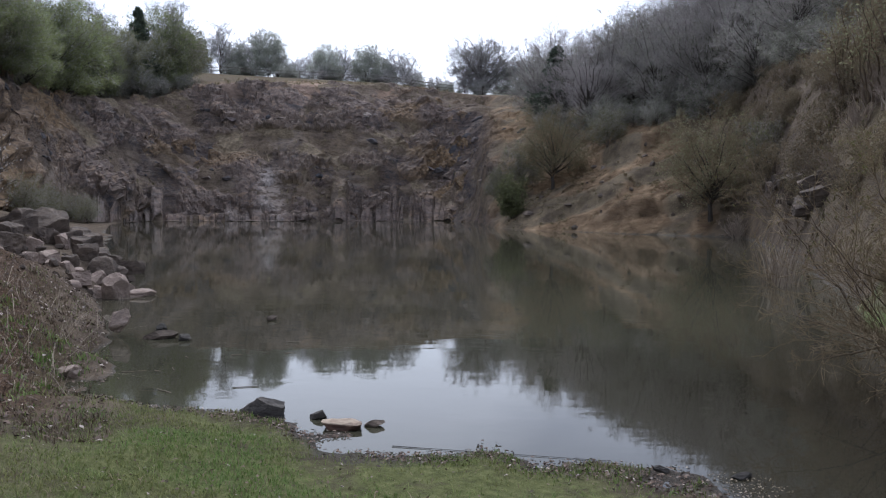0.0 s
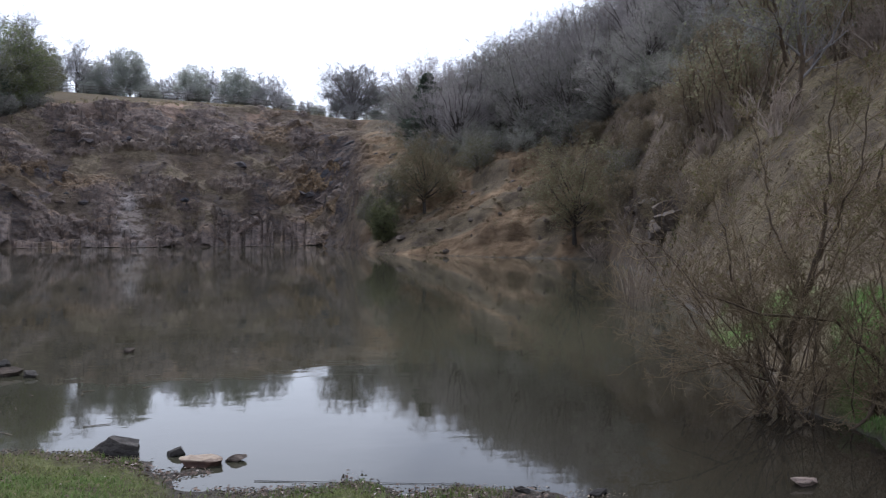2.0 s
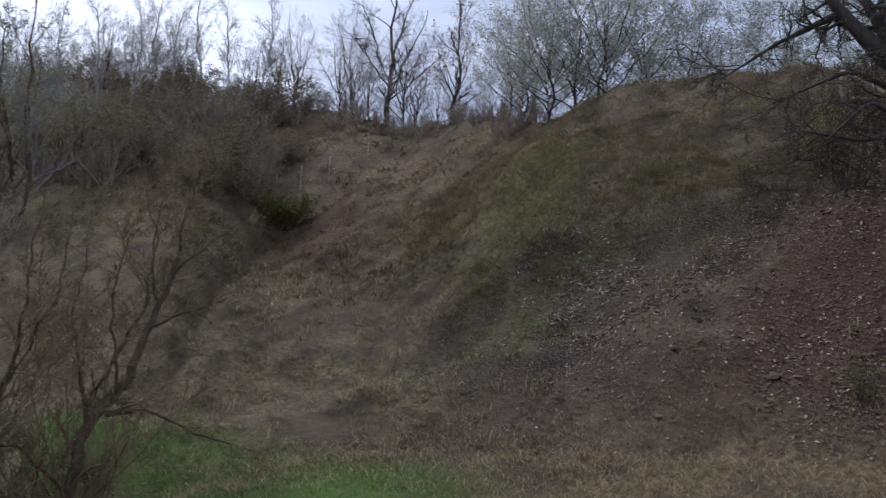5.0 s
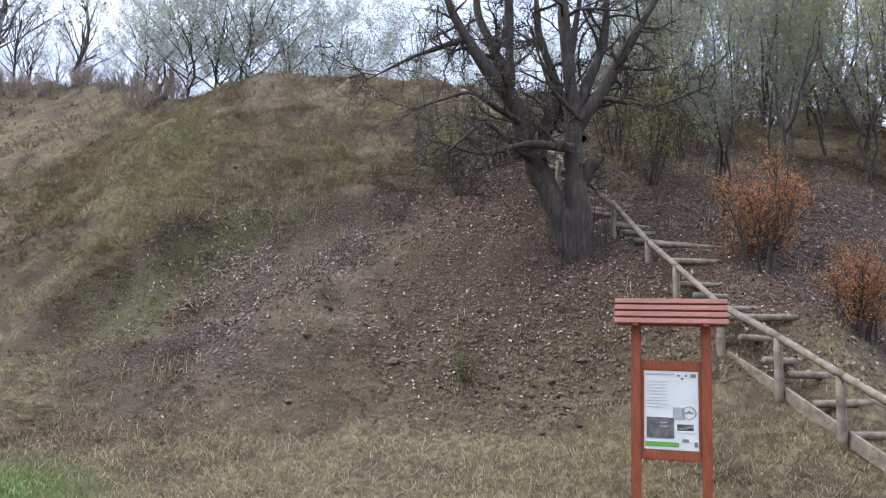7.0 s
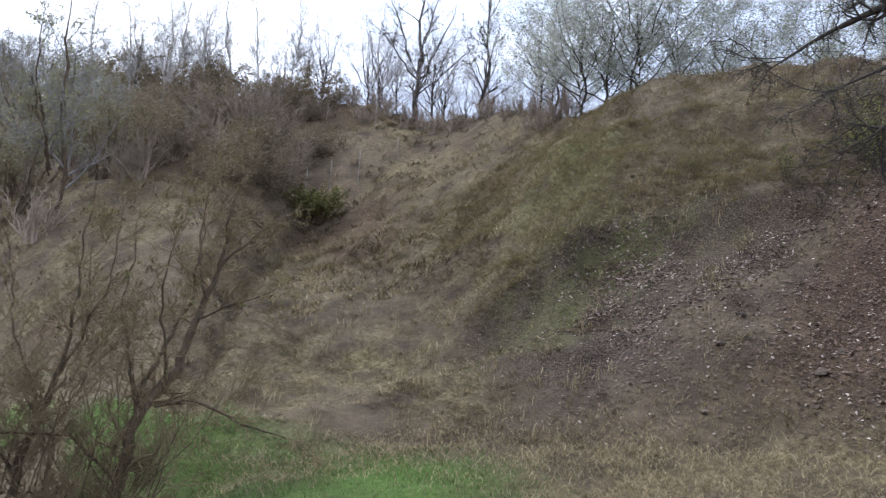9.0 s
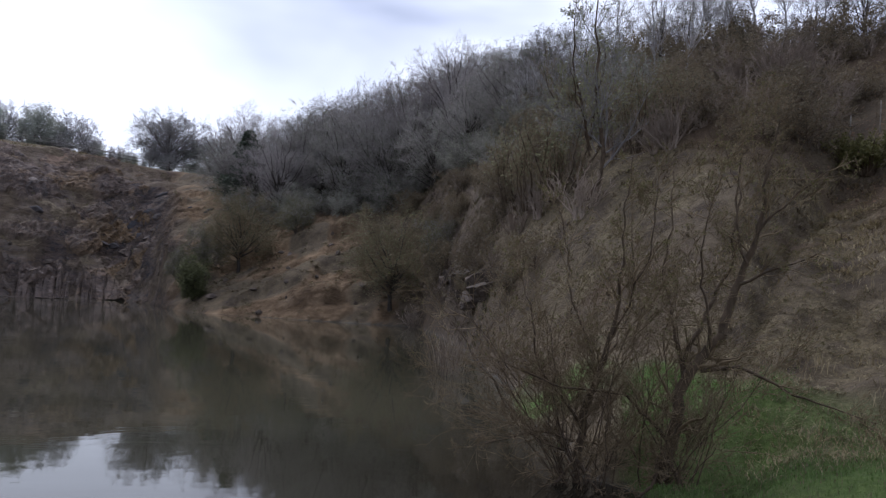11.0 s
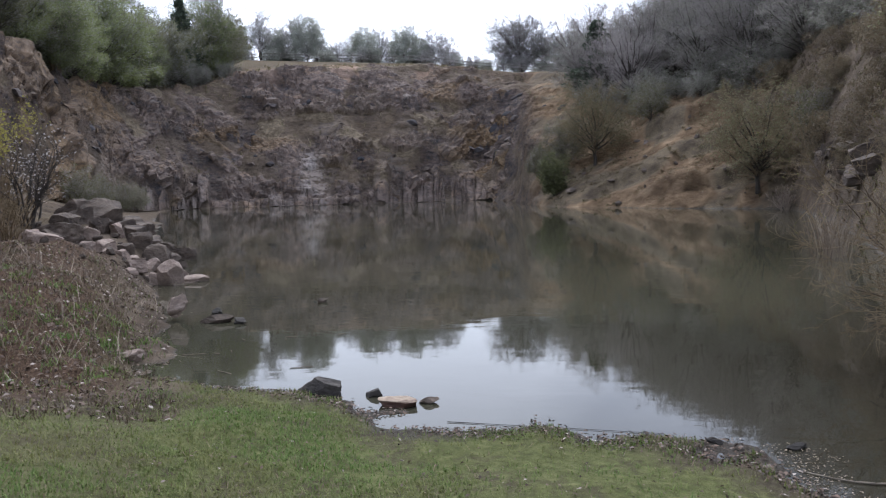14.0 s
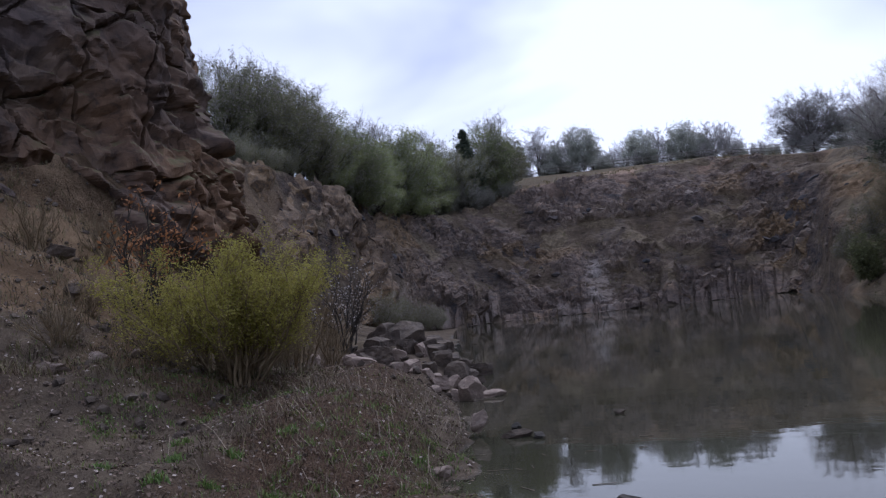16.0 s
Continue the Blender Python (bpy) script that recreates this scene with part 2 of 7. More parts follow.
    col = mix_of(nt, math_of(nt, "MULTIPLY", attr_of(nt, "scar"), ramp_of(nt, mid, [(0.3, (0.45, 0.45, 0.45)), (0.55, (1, 1, 1))])), col, mix_of(nt, spots, (0.34, 0.20, 0.13), (0.58, 0.42, 0.32)))
    sand = ramp_of(nt, noise_of(nt, p, 0.7, 6, 0.65, 0.4), [(0.3, (0.100, 0.066, 0.040)), (0.5, (0.205, 0.138, 0.082)), (0.7, (0.33, 0.235, 0.148))])
    col = mix_of(nt, attr_of(nt, "sand"), col, sand)
    # wet mud along the water
    col = mix_of(nt, attr_of(nt, "wet"), col, (0.046, 0.038, 0.029))
    nt.links.new(col, bsdf.inputs["Base Color"])
    r = math_of(nt, "SUBTRACT", 0.95, math_of(nt, "MULTIPLY", attr_of(nt, "wet"), 0.45))
    nt.links.new(r, bsdf.inputs["Roughness"])
    h = math_of(nt, "ADD", math_of(nt, "MULTIPLY", fine, 0.6), math_of(nt, "ADD", math_of(nt, "MULTIPLY", rn, 1.5), math_of(nt, "MULTIPLY", vfine, 0.25)))
    bump_of(nt, bsdf, h, 0.8, 0.12)
    big_bump = node(nt, "ShaderNodeBump", Strength=0.9, Distance=0.9)
    nt.links.new(math_of(nt, "MULTIPLY", attr_of(nt, "rock"), math_of(nt, "ADD", spots, rn)), big_bump.inputs["Height"])
    nt.links.new(big_bump.outputs["Normal"], bsdf.inputs["Normal"].links[0].from_node.inputs["Normal"])
    return mat


def make_rock(name, dark, midc, light, scale=1.5, bump=0.05):
    mat, nt, bsdf = shader(name, 0.85, 0.3)
    p = place_of(nt, (1, 1, 1.7))
    n1 = noise_of(nt, p, scale, 8, 0.68, 0.5)
    n2 = noise_of(nt, p, scale * 9, 6, 0.7)
    col = ramp_of(nt, n1, [(0.3, dark), (0.5, midc), (0.72, light)])
    col = mix_of(nt, ramp_of(nt, n2, [(0.45, (0, 0, 0)), (0.75, (0.6, 0.6, 0.6))]), col, dark)
    nt.links.new(col, bsdf.inputs["Base Color"])
    bump_of(nt, bsdf, math_of(nt, "ADD", n1, math_of(nt, "MULTIPLY", n2, 0.5)), 0.8, bump)
    return mat


def make_plain(name, a, b, scale=6.0, rough=0.85, bump=0.01, stretch=(1, 1, 1), local=True, by_object=0.0):
    mat, nt, bsdf = shader(name, rough, 0.3)
    p = place_of(nt, stretch, local)
    n = noise_of(nt, p, scale, 5, 0.65)
    col = ramp_of(nt, n, [(0.3, a), (0.7, b)])
    if by_object:
        info = nt.nodes.new("ShaderNodeObjectInfo")
        hsv = nt.nodes.new("ShaderNodeHueSaturation")
        nt.links.new(col, hsv.inputs["Color"])
        nt.links.new(math_of(nt, "ADD", 1 - by_object, math_of(nt, "MULTIPLY", info.outputs["Random"], 2 * by_object)), hsv.inputs["Value"])
        col = hsv.outputs["Color"]
    nt.links.new(col, bsdf.inputs["Base Color"])
    bump_of(nt, bsdf, n, 0.6, bump)
    return mat


def make_leaf(name, a, b, through_light=0.35, by_object=0.0):
    """Leaves that differ one by one and let some light through."""
    mat, nt, bsdf = shader(name, 0.65, 0.25)
    g = nt.nodes.new("ShaderNodeNewGeometry")
    col = ramp_of(nt, g.outputs["Random Per Island"], [(0.0, a), (1.0, b)])
    if by_object:
        info = nt.nodes.new("ShaderNodeObjectInfo")
        hsv = nt.nodes.new("ShaderNodeHueSaturation")
        nt.links.new(col, hsv.inputs["Color"])
        nt.links.new(math_of(nt, "ADD", 1 - by_object, math_of(nt, "MULTIPLY", info.outputs["Random"], 2 * by_object)), hsv.inputs["Value"])
        col = hsv.outputs["Color"]
    nt.links.new(col, bsdf.inputs["Base Color"])
    tr = nt.nodes.new("ShaderNodeBsdfTranslucent")
    nt.links.new(col, tr.inputs["Color"])
    mx = nt.nodes.new("ShaderNodeMixShader")
    mx.inputs["Fac"].default_value = through_light
    nt.links.new(bsdf.outputs[0], mx.inputs[1])
    nt.links.new(tr.outputs[0], mx.inputs[2])
    nt.links.new(mx.outputs[0], nt.nodes["Material Output"].inputs["Surface"])
    return mat


def make_water():
    mat, nt, bsdf = shader("pond_water", 0.02, 0.5)
    p = place_of(nt)
    murk = ramp_of(nt, noise_of(nt, p, 0.08, 3, 0.5), [(0.3, (0.039, 0.038, 0.026)), (0.7, (0.055, 0.053, 0.036))])
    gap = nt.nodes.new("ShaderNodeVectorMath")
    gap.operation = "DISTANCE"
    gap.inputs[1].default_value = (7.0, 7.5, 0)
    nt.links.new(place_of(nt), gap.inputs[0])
    # water colour darker near the willow, paler further out
    from_willow = ramp_of(nt, math_of(nt, "MULTIPLY", gap.outputs["Value"], 0.05), [(0.08, (0, 0, 0)), (0.42, (1, 1, 1))])
    murk = mix_of(nt, from_willow, (0.016, 0.013, 0.010), murk)
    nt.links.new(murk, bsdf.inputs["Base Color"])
    bsdf.inputs["IOR"].default_value = 1.38
    pr = place_of(nt, (1.0, 1.8, 1.0))
    h = math_of(nt, "ADD", noise_of(nt, pr, 1.1, 3, 0.5, 0.4), math_of(nt, "MULTIPLY", noise_of(nt, pr, 5.0, 2, 0.5), 0.10))
    bump_of(nt, bsdf, h, 0.22, 0.008)
    return mat


M_GROUND = make_ground()
M_WATER = make_water()
M_STONE_PALE = make_rock("pale_stone", (0.115, 0.086, 0.072), (0.27, 0.208, 0.172), (0.43, 0.355, 0.30), 2.2, 0.04)
M_STONE_GREY = make_rock("grey_stone", (0.032, 0.024, 0.020), (0.092, 0.071, 0.057), (0.20, 0.158, 0.125), 1.6, 0.06)
M_STONE_WET = make_rock("wet_stone", (0.018, 0.016, 0.015), (0.045, 0.040, 0.036), (0.13, 0.115, 0.10), 4.0, 0.02)
M_BARK = make_plain("grey_brown_bark", (0.028, 0.024, 0.021), (0.085, 0.072, 0.062), 14, 0.9, 0.02, (1, 1, 0.3))
M_BARK_WARM = make_plain("willow_bark", (0.045, 0.032, 0.022), (0.13, 0.095, 0.062), 14, 0.9, 0.02, (1, 1, 0.3))
M_BARK_PALE = make_plain("birch_bark", (0.16, 0.15, 0.14), (0.40, 0.38, 0.36), 10, 0.85, 0.01, (1, 1, 2.0))
M_TWIG_DARK = make_plain("dark_twigs", (0.13, 0.122, 0.12), (0.22, 0.208, 0.20), 3, 0.9, 0.0, by_object=0.25)
M_TWIG_WARM = make_plain("willow_twigs", (0.125, 0.092, 0.055), (0.265, 0.200, 0.122), 6, 0.85, 0.0)
# twig grey lightened to stand in for hazy air
M_TWIG_HAZE = make_plain("haze_grey_twigs", (0.27, 0.25, 0.245), (0.42, 0.395, 0.385), 3, 0.9, 0.0, by_object=0.32)
M_TWIG_BRUSH = make_plain("brown_brush_twigs", (0.19, 0.150, 0.118), (0.33, 0.270, 0.220), 3, 0.9, 0.0, by_object=0.25)
M_LEAF_BUD = make_leaf("spring_buds", (0.10, 0.10, 0.035), (0.20, 0.19, 0.075))
M_LEAF_GREY = make_leaf("grey_green_leaves", (0.24, 0.265, 0.20), (0.42, 0.45, 0.36), 0.6, 0.3)
M_LEAF_OLIVE = make_leaf("olive_spring_leaves", (0.135, 0.14, 0.078), (0.235, 0.235, 0.14), 0.55, 0.3)
M_LEAF_HAZE = make_leaf("pale_spring_leaves", (0.145, 0.17, 0.075), (0.28, 0.31, 0.155), 0.55, 0.3)
M_LEAF_YELLOW = make_leaf("willow_catkins", (0.25, 0.228, 0.05), (0.40, 0.365, 0.10), 0.45)
M_LEAF_ORANGE = make_leaf("beech_leaves", (0.19, 0.084, 0.036), (0.41, 0.20, 0.088))
M_LEAF_WHITE = make_leaf("white_blossom", (0.40, 0.36, 0.34), (0.62, 0.58, 0.56))
# distance haze put into the colour: rim twigs and buds paler than real ones
M_RIM_TWIG_HAZE = make_plain("haze_pale_far_twigs", (0.31, 0.295, 0.29), (0.43, 0.415, 0.405), 3, 0.9, 0.0, by_object=0.2)
M_RIM_LEAF_HAZE = make_leaf("haze_pale_far_buds", (0.30, 0.32, 0.27), (0.44, 0.46, 0.40), 0.65, 0.2)
# wood colours raised above bark and bud tones to paint haze across the pond
M_WOOD_TWIG_HAZE = make_plain("haze_pale_wood_twigs", (0.225, 0.20, 0.192), (0.375, 0.338, 0.322), 3, 0.9, 0.0, by_object=0.35)
M_WOOD_LEAF = make_leaf("wood_buds", (0.15, 0.158, 0.122), (0.26, 0.268, 0.212), 0.55, 0.3)
M_SCRUB_LEAF = make_leaf("brown_scrub_leaves", (0.125, 0.104, 0.070), (0.25, 0.212, 0.148), 0.4, 0.3)
M_LEAF_FRESH = make_leaf("fresh_yellow_green_leaves", (0.135, 0.150, 0.045), (0.30, 0.315, 0.105), 0.5)
M_NEEDLE = make_leaf("dark_needles", (0.045, 0.062, 0.045), (0.095, 0.118, 0.082), 0.3)
M_LEAF_DARK = make_leaf("broom_green", (0.085, 0.095, 0.045), (0.165, 0.175, 0.085), .4)

# ---- terrain: profiles by bearing (degrees right of the far tree), knots of distance and height above the water ----
COLUMNS = []


def bearing(az, *knots):
    COLUMNS.append((az, knots))


bearing(-180, (10, .7), (20, .9), (30, 1.5), (45, 4), (52, 6), (60, 8), (120, 12))
bearing(-75, (9, .8), (13, 1.2), (17, 3), (22, 6), (24, 9), (28, 13), (60, 17))
bearing(-60, (9, .8), (13, 1.2), (17, 3), (22, 6), (24, 8), (28, 12.5), (60, 17))
bearing(-52, (8, .6), (13, 1.15), (17, 2.8), (23, 6), (25, 8), (29, 12.5), (60, 17))
bearing(-46, (8, .55), (13, 1.1), (17.5, 2), (25, 4.5), (27, 7), (31, 12.5), (60, 17))
bearing(-42, (8.5, .5), (13.5, 1.05), (18, 1.2), (29, 3), (31, 5), (35, 10.3), (62, 14))
bearing(-40, (8.5, .45), (13.5, 1), (20, 1.3), (34, 2.5), (36, 4.5), (44, 10.9), (70, 14))
bearing(-37.5, (8.5, .4), (13, 1), (20, 1.2), (40, 2.5), (42, 5.5), (50, 11.7), (80, 16))
bearing(-34.4, (9, .3), (13, .9), (20, 1), (48, 2.2), (50, 5.5), (58, 12), (90, 17))
bearing(-31.4, (9, .2), (13, .7), (20, .9), (60, 1.2), (62, 4.5), (72, 11.2), (100, 15))
bearing(-28.8, (9.8, .05), (13, .45), (20, .7), (68, .4), (70, 4), (84, 11.7), (112, 17))
bearing(-27, (9.5, .02), (14, .15), (22, .3), (73, .1), (75, 3.5), (88, 12.1), (116, 18))
bearing(-25.4, (9.3, 0), (14, -.15), (24, -.2), (76, 0), (78, 3.4), (92, 12.4), (118, 19))
bearing(-23, (9, 0), (15, -.6), (30, -.7), (82.5, 0), (84.5, 3.4), (97, 13.3), (125, 21))
bearing(-18.6, (8.35, 0), (16, -.8), (40, -.8), (83, 0), (85, 3.3), (100, 15.9), (138, 22.8))
bearing(-13, (7.5, 0), (16, -.8), (40, -.8), (83.5, 0), (85.3, 3.2), (101, 16.35), (138, 22.6))
bearing(-7, (6.9, 0), (16, -.8), (40, -.8), (86.5, 0), (88.3, 2.8), (104, 17.0), (138, 22.2))
bearing(-3, (6.75, 0), (16, -.8), (40, -.8), (90, 0), (92, 1.2), (108, 16.9), (140, 21.2))
bearing(-0.8, (6.85, 0), (16, -.8), (40, -.8), (82, 0), (84, .9), (107, 16.15), (142, 21))
bearing(0.4, (6.8, 0), (16, -.8), (40, -.8), (67, 0), (69, .9), (110, 16.8), (142, 20.5))
bearing(2.7, (6.6, 0), (16, -.8), (40, -.8), (62, 0), (63.5, .6), (103, 15.6), (140, 20.2))
bearing(6.5, (6.5, 0), (16, -.8), (40, -.8), (59.5, 0), (61, .7), (84, 10.4), (115, 18))
bearing(10, (6.5, 0), (16, -.8), (40, -.8), (57, 0), (58, .7), (73, 8.5), (105, 18))
bearing(14, (6.35, 0), (16, -.8), (40, -.8), (56, 0), (57, .8), (71, 8.9), (100, 19))
bearing(17.5, (5.85, 0), (15, -.8), (36, -.8), (54.5, 0), (55.5, .9), (68, 10.5), (95, 20))
bearing(19.5, (5.75, 0), (14, -.6), (28, -.5), (42, 0), (43.5, .8), (63, 12), (88, 20))
bearing(22.5, (5.75, 0), (8, -.4), (16, -.5), (25, 0), (30, 1.5), (58, 13.2), (80, 20))
bearing(25.7, (5.85, 0), (9, -.4), (12, -.4), (18, 0), (24, 1.6), (50, 14), (72, 19))
bearing(29.5, (6.05, 0), (8.5, -.3), (9.5, -.3), (12.5, 0), (19, 1.2), (46, 15), (66, 19))
bearing(33.6, (6.4, 0), (7.6, -.2), (8.8, -.15), (9.8, .05), (17, 1.1), (42.5, 15.1), (60, 18))
bearing(37, (6.8, 0), (7.5, -.1), (8.1, -.05), (8.7, .12), (15.5, 1.1), (40, 14.6), (58, 17))
bearing(40, (6.7, .02), (7.1, .06), (8.0, .25), (10.5, .42), (15, 1.2), (38.5, 14.2), (56, 16))
bearing(46, (7, .45), (9, .5), (11, .7), (14, 1.4), (28, 6.3), (37, 13.9), (54, 15))
bearing(50, (7, .5), (9, .55), (11.5, .9), (15, 2), (27, 7), (36, 13.4), (52, 14.5))
bearing(54, (7, .55), (9, .6), (11.5, 1), (15, 2.1), (25, 7), (35, 12.7), (50, 14))
bearing(59, (7, .6), (9, .65), (11.3, 1.1), (15, 2.4), (22, 6.6), (31, 11.9), (48, 13))
bearing(64, (7, .62), (9, .7), (11.2, 1.2), (15, 3.1), (20, 7.6), (26, 10.5), (45, 12))
bearing(68, (7, .62), (9, .7), (11, 1.2), (14.6, 2.9), (18.5, 7.2), (22.5, 9.95), (42, 11))
bearing(76, (7, .65), (9, .75), (10.8, 1.3), (13.5, 3.3), (18.5, 7.6), (21, 9.8), (40, 10.5))
bearing(84, (7, .65), (9, .8), (10.6, 1.35), (13, 3.2), (18, 7.4), (20.5, 9.55), (40, 10.5))
bearing(92, (7, .65), (9, .85), (10.5, 1.4), (13, 3.5), (17, 6.6), (21, 9.5), (40, 11))
bearing(98, (7, .65), (8.5, .85), (10.3, 1.5), (13, 3.6), (17, 6.3), (22, 9.5), (40, 12))
bearing(104, (7, .65), (8.5, .9), (10, 1.7), (13, 3.6), (18, 6.6), (24, 9.8), (40, 12.5))
bearing(111, (7, .65), (8.3, 1), (9.5, 1.5), (13, 3.6), (20, 7.2), (28, 10.5), (45, 13))
bearing(122, (7, .7), (9, .9), (11, 1.4), (15, 3), (24, 7), (34, 10.5), (55, 13))
bearing(140, (10, .7), (20, .9), (30, 1.5), (45, 4), (52, 6), (60, 8), (120, 12))
bearing(180, (10, .7), (20, .9), (30, 1.5), (45, 4), (52, 6), (60, 8), (120, 12))

AZ_KEYS = np.array([c[0] for c in COLUMNS], float)
R_KEYS = np.array([[k[0] for k in c[1]] for c in COLUMNS])
Z_KEYS = np.array([[k[1] for k in c[1]] for c in COLUMNS])
AZ_FINE = np.arange(-180, 180.01, 0.1)
KERNEL = np.exp(-np.linspace(-2, 2, 21) ** 2)
KERNEL /= KERNEL.sum()


def fine_table(keys):
    rows = []
    for k in range(7):
        v = np.interp(AZ_FINE, AZ_KEYS, keys[:, k])
        rows.append(np.convolve(np.pad(v, 10, mode="edge"), KERNEL, mode="valid"))
    return np.array(rows)


R_FINE, Z_FINE = fine_table(R_KEYS), fine_table(Z_KEYS)


def profile(az, r):
    """Height, and the distances of the knots, for arrays of bearing and distance."""
    rk = np.array([np.interp(az, AZ_FINE, R_FINE[k]) for k in range(7)])
    zk = np.array([np.interp(az, AZ_FINE, Z_FINE[k]) for k in range(7)])
    rs = np.concatenate([np.zeros((1, *rk.shape[1:])), rk, np.full((1, *rk.shape[1:]), 3500.0)])
    zs = np.concatenate([np.full((1, *rk.shape[1:]), 0.62), zk, zk[-1:] + 4.0])
    z = np.zeros_like(r)
    for k in range(8):
        t = (r - rs[k]) / np.maximum(rs[k + 1] - rs[k], 1e-6)
        inside = (t >= 0) & (t <= 1)
        z = np.where(inside, zs[k] + (zs[k + 1] - zs[k]) * t, z)
    return z, rk


def cover_masks(az, r, x, y, z, rk):
    n1 = fbm(x * 0.35, y * 0.35, 0, 4, 5)
    n2 = fbm(x * 0.09, y * 0.09, 0, 3, 9)
    left = smooth(-27, -30, az)
    back = smooth(1.5, -1.0, az) * smooth(rk[3] - 1.0, rk[3] + 0.3, r) * smooth(rk[5] + 5, rk[5] - 1, r) * smooth(-62, -58, az)
    bank = smooth(-1, 2, az) * smooth(19.5, 14, az) * smooth(rk[3] - 1, rk[3] + 0.5, r) * smooth(rk[5] + 4, rk[5], r)
    m = {}
    out = outcrop(x, y, z, az)
    el = (z - 2.2) / np.maximum(r, 1)
    m["dark"] = np.clip(back * smooth(0.3, 1.0, out + 0.5 * n1) * 0.7, 0, 1)
    m["rock"] = np.clip(back * (0.35 + 0.9 * out) + bank * smooth(0.1, 0.5, n1 + 0.25) * 0.6, 0, 1)
    m["ochre"] = np.clip(bank + back * smooth(-0.1, 0.4, n2) * 0.7 + back * smooth(-12, -4, az) * 0.5, 0, 1)
    m["sand"] = np.clip(bank * smooth(-0.45, 0.05, n1 + 0.4 * n2 + 0.1) + smooth(-36, -44, az + 3 * n1) * smooth(13.5, 16.5, r + n1) * smooth(40, 34, r) * smooth(-0.8, -0.05, n1) + smooth(-26, -33, az) * smooth(rk[3] + 1, rk[3] + 3, r) * smooth(rk[5] + 1, rk[5] - 1, r) * 0.5 * smooth(-0.3, 0.3, n1), 0, 0.9)
    m["pale"] = np.clip(back * (1.4 * np.exp(-((az + 15.3) / 1.1) ** 2) * smooth(7.0, 4.0, z) + 0.5 * np.exp(-((az + 8.5) / 3) ** 2) * smooth(3.5, 2.0, z)
                                + 0.35 * np.exp(-((az + 29) / 3) ** 2) * smooth(8, 3, z) + 0.22 * smooth(0.1, 0.5, n1)), 0, 1)
    m["scar"] = np.clip(np.exp(-((az + 7.0) / 0.7) ** 4) * smooth(.116, .124, el + .004 * n1) * smooth(.150, .146, el)
                        + np.exp(-((az + 12.4) / 2.1) ** 4) * smooth(.112, .122, el + .012 * n1) * smooth(.150, .144, el) * smooth(-0.45, -0.1, n1)
                        + 0.6 * np.exp(-((az + 18.0) / 1.5) ** 4) * smooth(.115, .122, el + .008 * n1) * smooth(.142, .136, el), 0, 1) * (r > 60) * (r < 118) * 0.5
    near = smooth(rk[0] + 0.1, rk[0] - 0.45 - 0.6 * smooth(0, 12, az), r) * smooth(44, 36, az) * np.maximum(smooth(-28, -20, az + 5 * n1), smooth(8.0, 6.2, r + 1.2 * n1))
    m["grass"] = np.clip(near * 1.1 + left * smooth(16, 13, r) * (-0.05 + 0.5 * n1) + smooth(36, 44, az) * np.maximum(smooth(68, 58, az), smooth(7.0, 5.0, r)) * smooth(11.5, 9, r) * 0.8
                         + smooth(52, 72, az + 9 * n1) * smooth(96, 74, az + 9 * n1) * smooth(14, 18, r + 3.0 * n1) * smooth(24, 20, r) * (0.15 + 0.7 * n1)
                         + smooth(rk[5] - 0.6, rk[5] + 1.0, r) * smooth(5, 0, az) * 0.45, 0, 1)
    m["lush"] = np.clip(smooth(31, 34, az) * smooth(64, 54, az) * smooth(7.6, 8.6, r) * smooth(.6, -.6, r - np.interp(az, [34, 40, 47, 56, 64], [14.4, 13.6, 12.0, 10.5, 10.0])) * (0.85 + 0.6 * n1)
                        + 0.9 * smooth(22, 25, az) * smooth(33, 30, az) * smooth(13, 15, r) * smooth(21, 18, r) * smooth(-0.2, 0.4, n1), 0, 1)
    slope = smooth(20, 26, az) * smooth(rk[2], rk[2] + 1.5, r)
    lit = smooth(58, 68, az + 4 * n1) * smooth(112, 100, az) * np.exp(-((r - 14.6 + 1.2 * n2 - 0.04 * (az - 66)) / 2.3) ** 4) * smooth(-0.35, 0.25, n1)
    lit = lit + smooth(76, 88, az + 4 * n1) * smooth(125, 110, az) * smooth(11, 12.5, r) * smooth(24, 18, r) * 0.8
    slip = smooth(56, 60, az) * smooth(82, 76, az) * smooth(16.5, 15.9, r + .55 * fbm(x * .55, y * .55, 0, 3, 49)) * smooth(12.8, 13.8, r) * smooth(-.5, .0, n1)
    lit = np.maximum(lit, slip * .9)
    m["litter"] = np.clip(lit * 1.4, 0, 1) * (slope > 0)
    m["dry"] = np.clip(back * 0.35 + slope * (0.7 + 0.5 * n1) * (1 - 0.55 * smooth(56, 68, az) * smooth(11.2, 12.6, r + n1) * smooth(17.5, 16, r + n1)) + bank * 0.5 + left * 0.25 * (1 + n1) + .9 * smooth(60, 68, az) * smooth(125, 118, az) * smooth(11.6, 10.4, r) * smooth(5, 6, r), 0, 1)
    m["rust"] = np.clip(slope * 0.6 * smooth(-0.05, 0.30, fbm(x * 0.17, y * 0.17, 0, 4, 97) + 0.30 * np.exp(-((az - 52) / 5) ** 2) * smooth(18, 22, r) - 0.25 * smooth(60, 30, az) - 0.45 * smooth(57, 62, az) * smooth(90, 82, az) * smooth(15.5, 16.5, r) + 0.2 * smooth(84, 92, az)), 0, 1) * smooth(20, 30, az)
    m["rust"] = np.clip(m["rust"] + smooth(-27, -32, az) * smooth(6.4, 7.6, r) * smooth(24, 18, r) * 1.0 * smooth(-0.5, 0.15, n1), 0, 1)
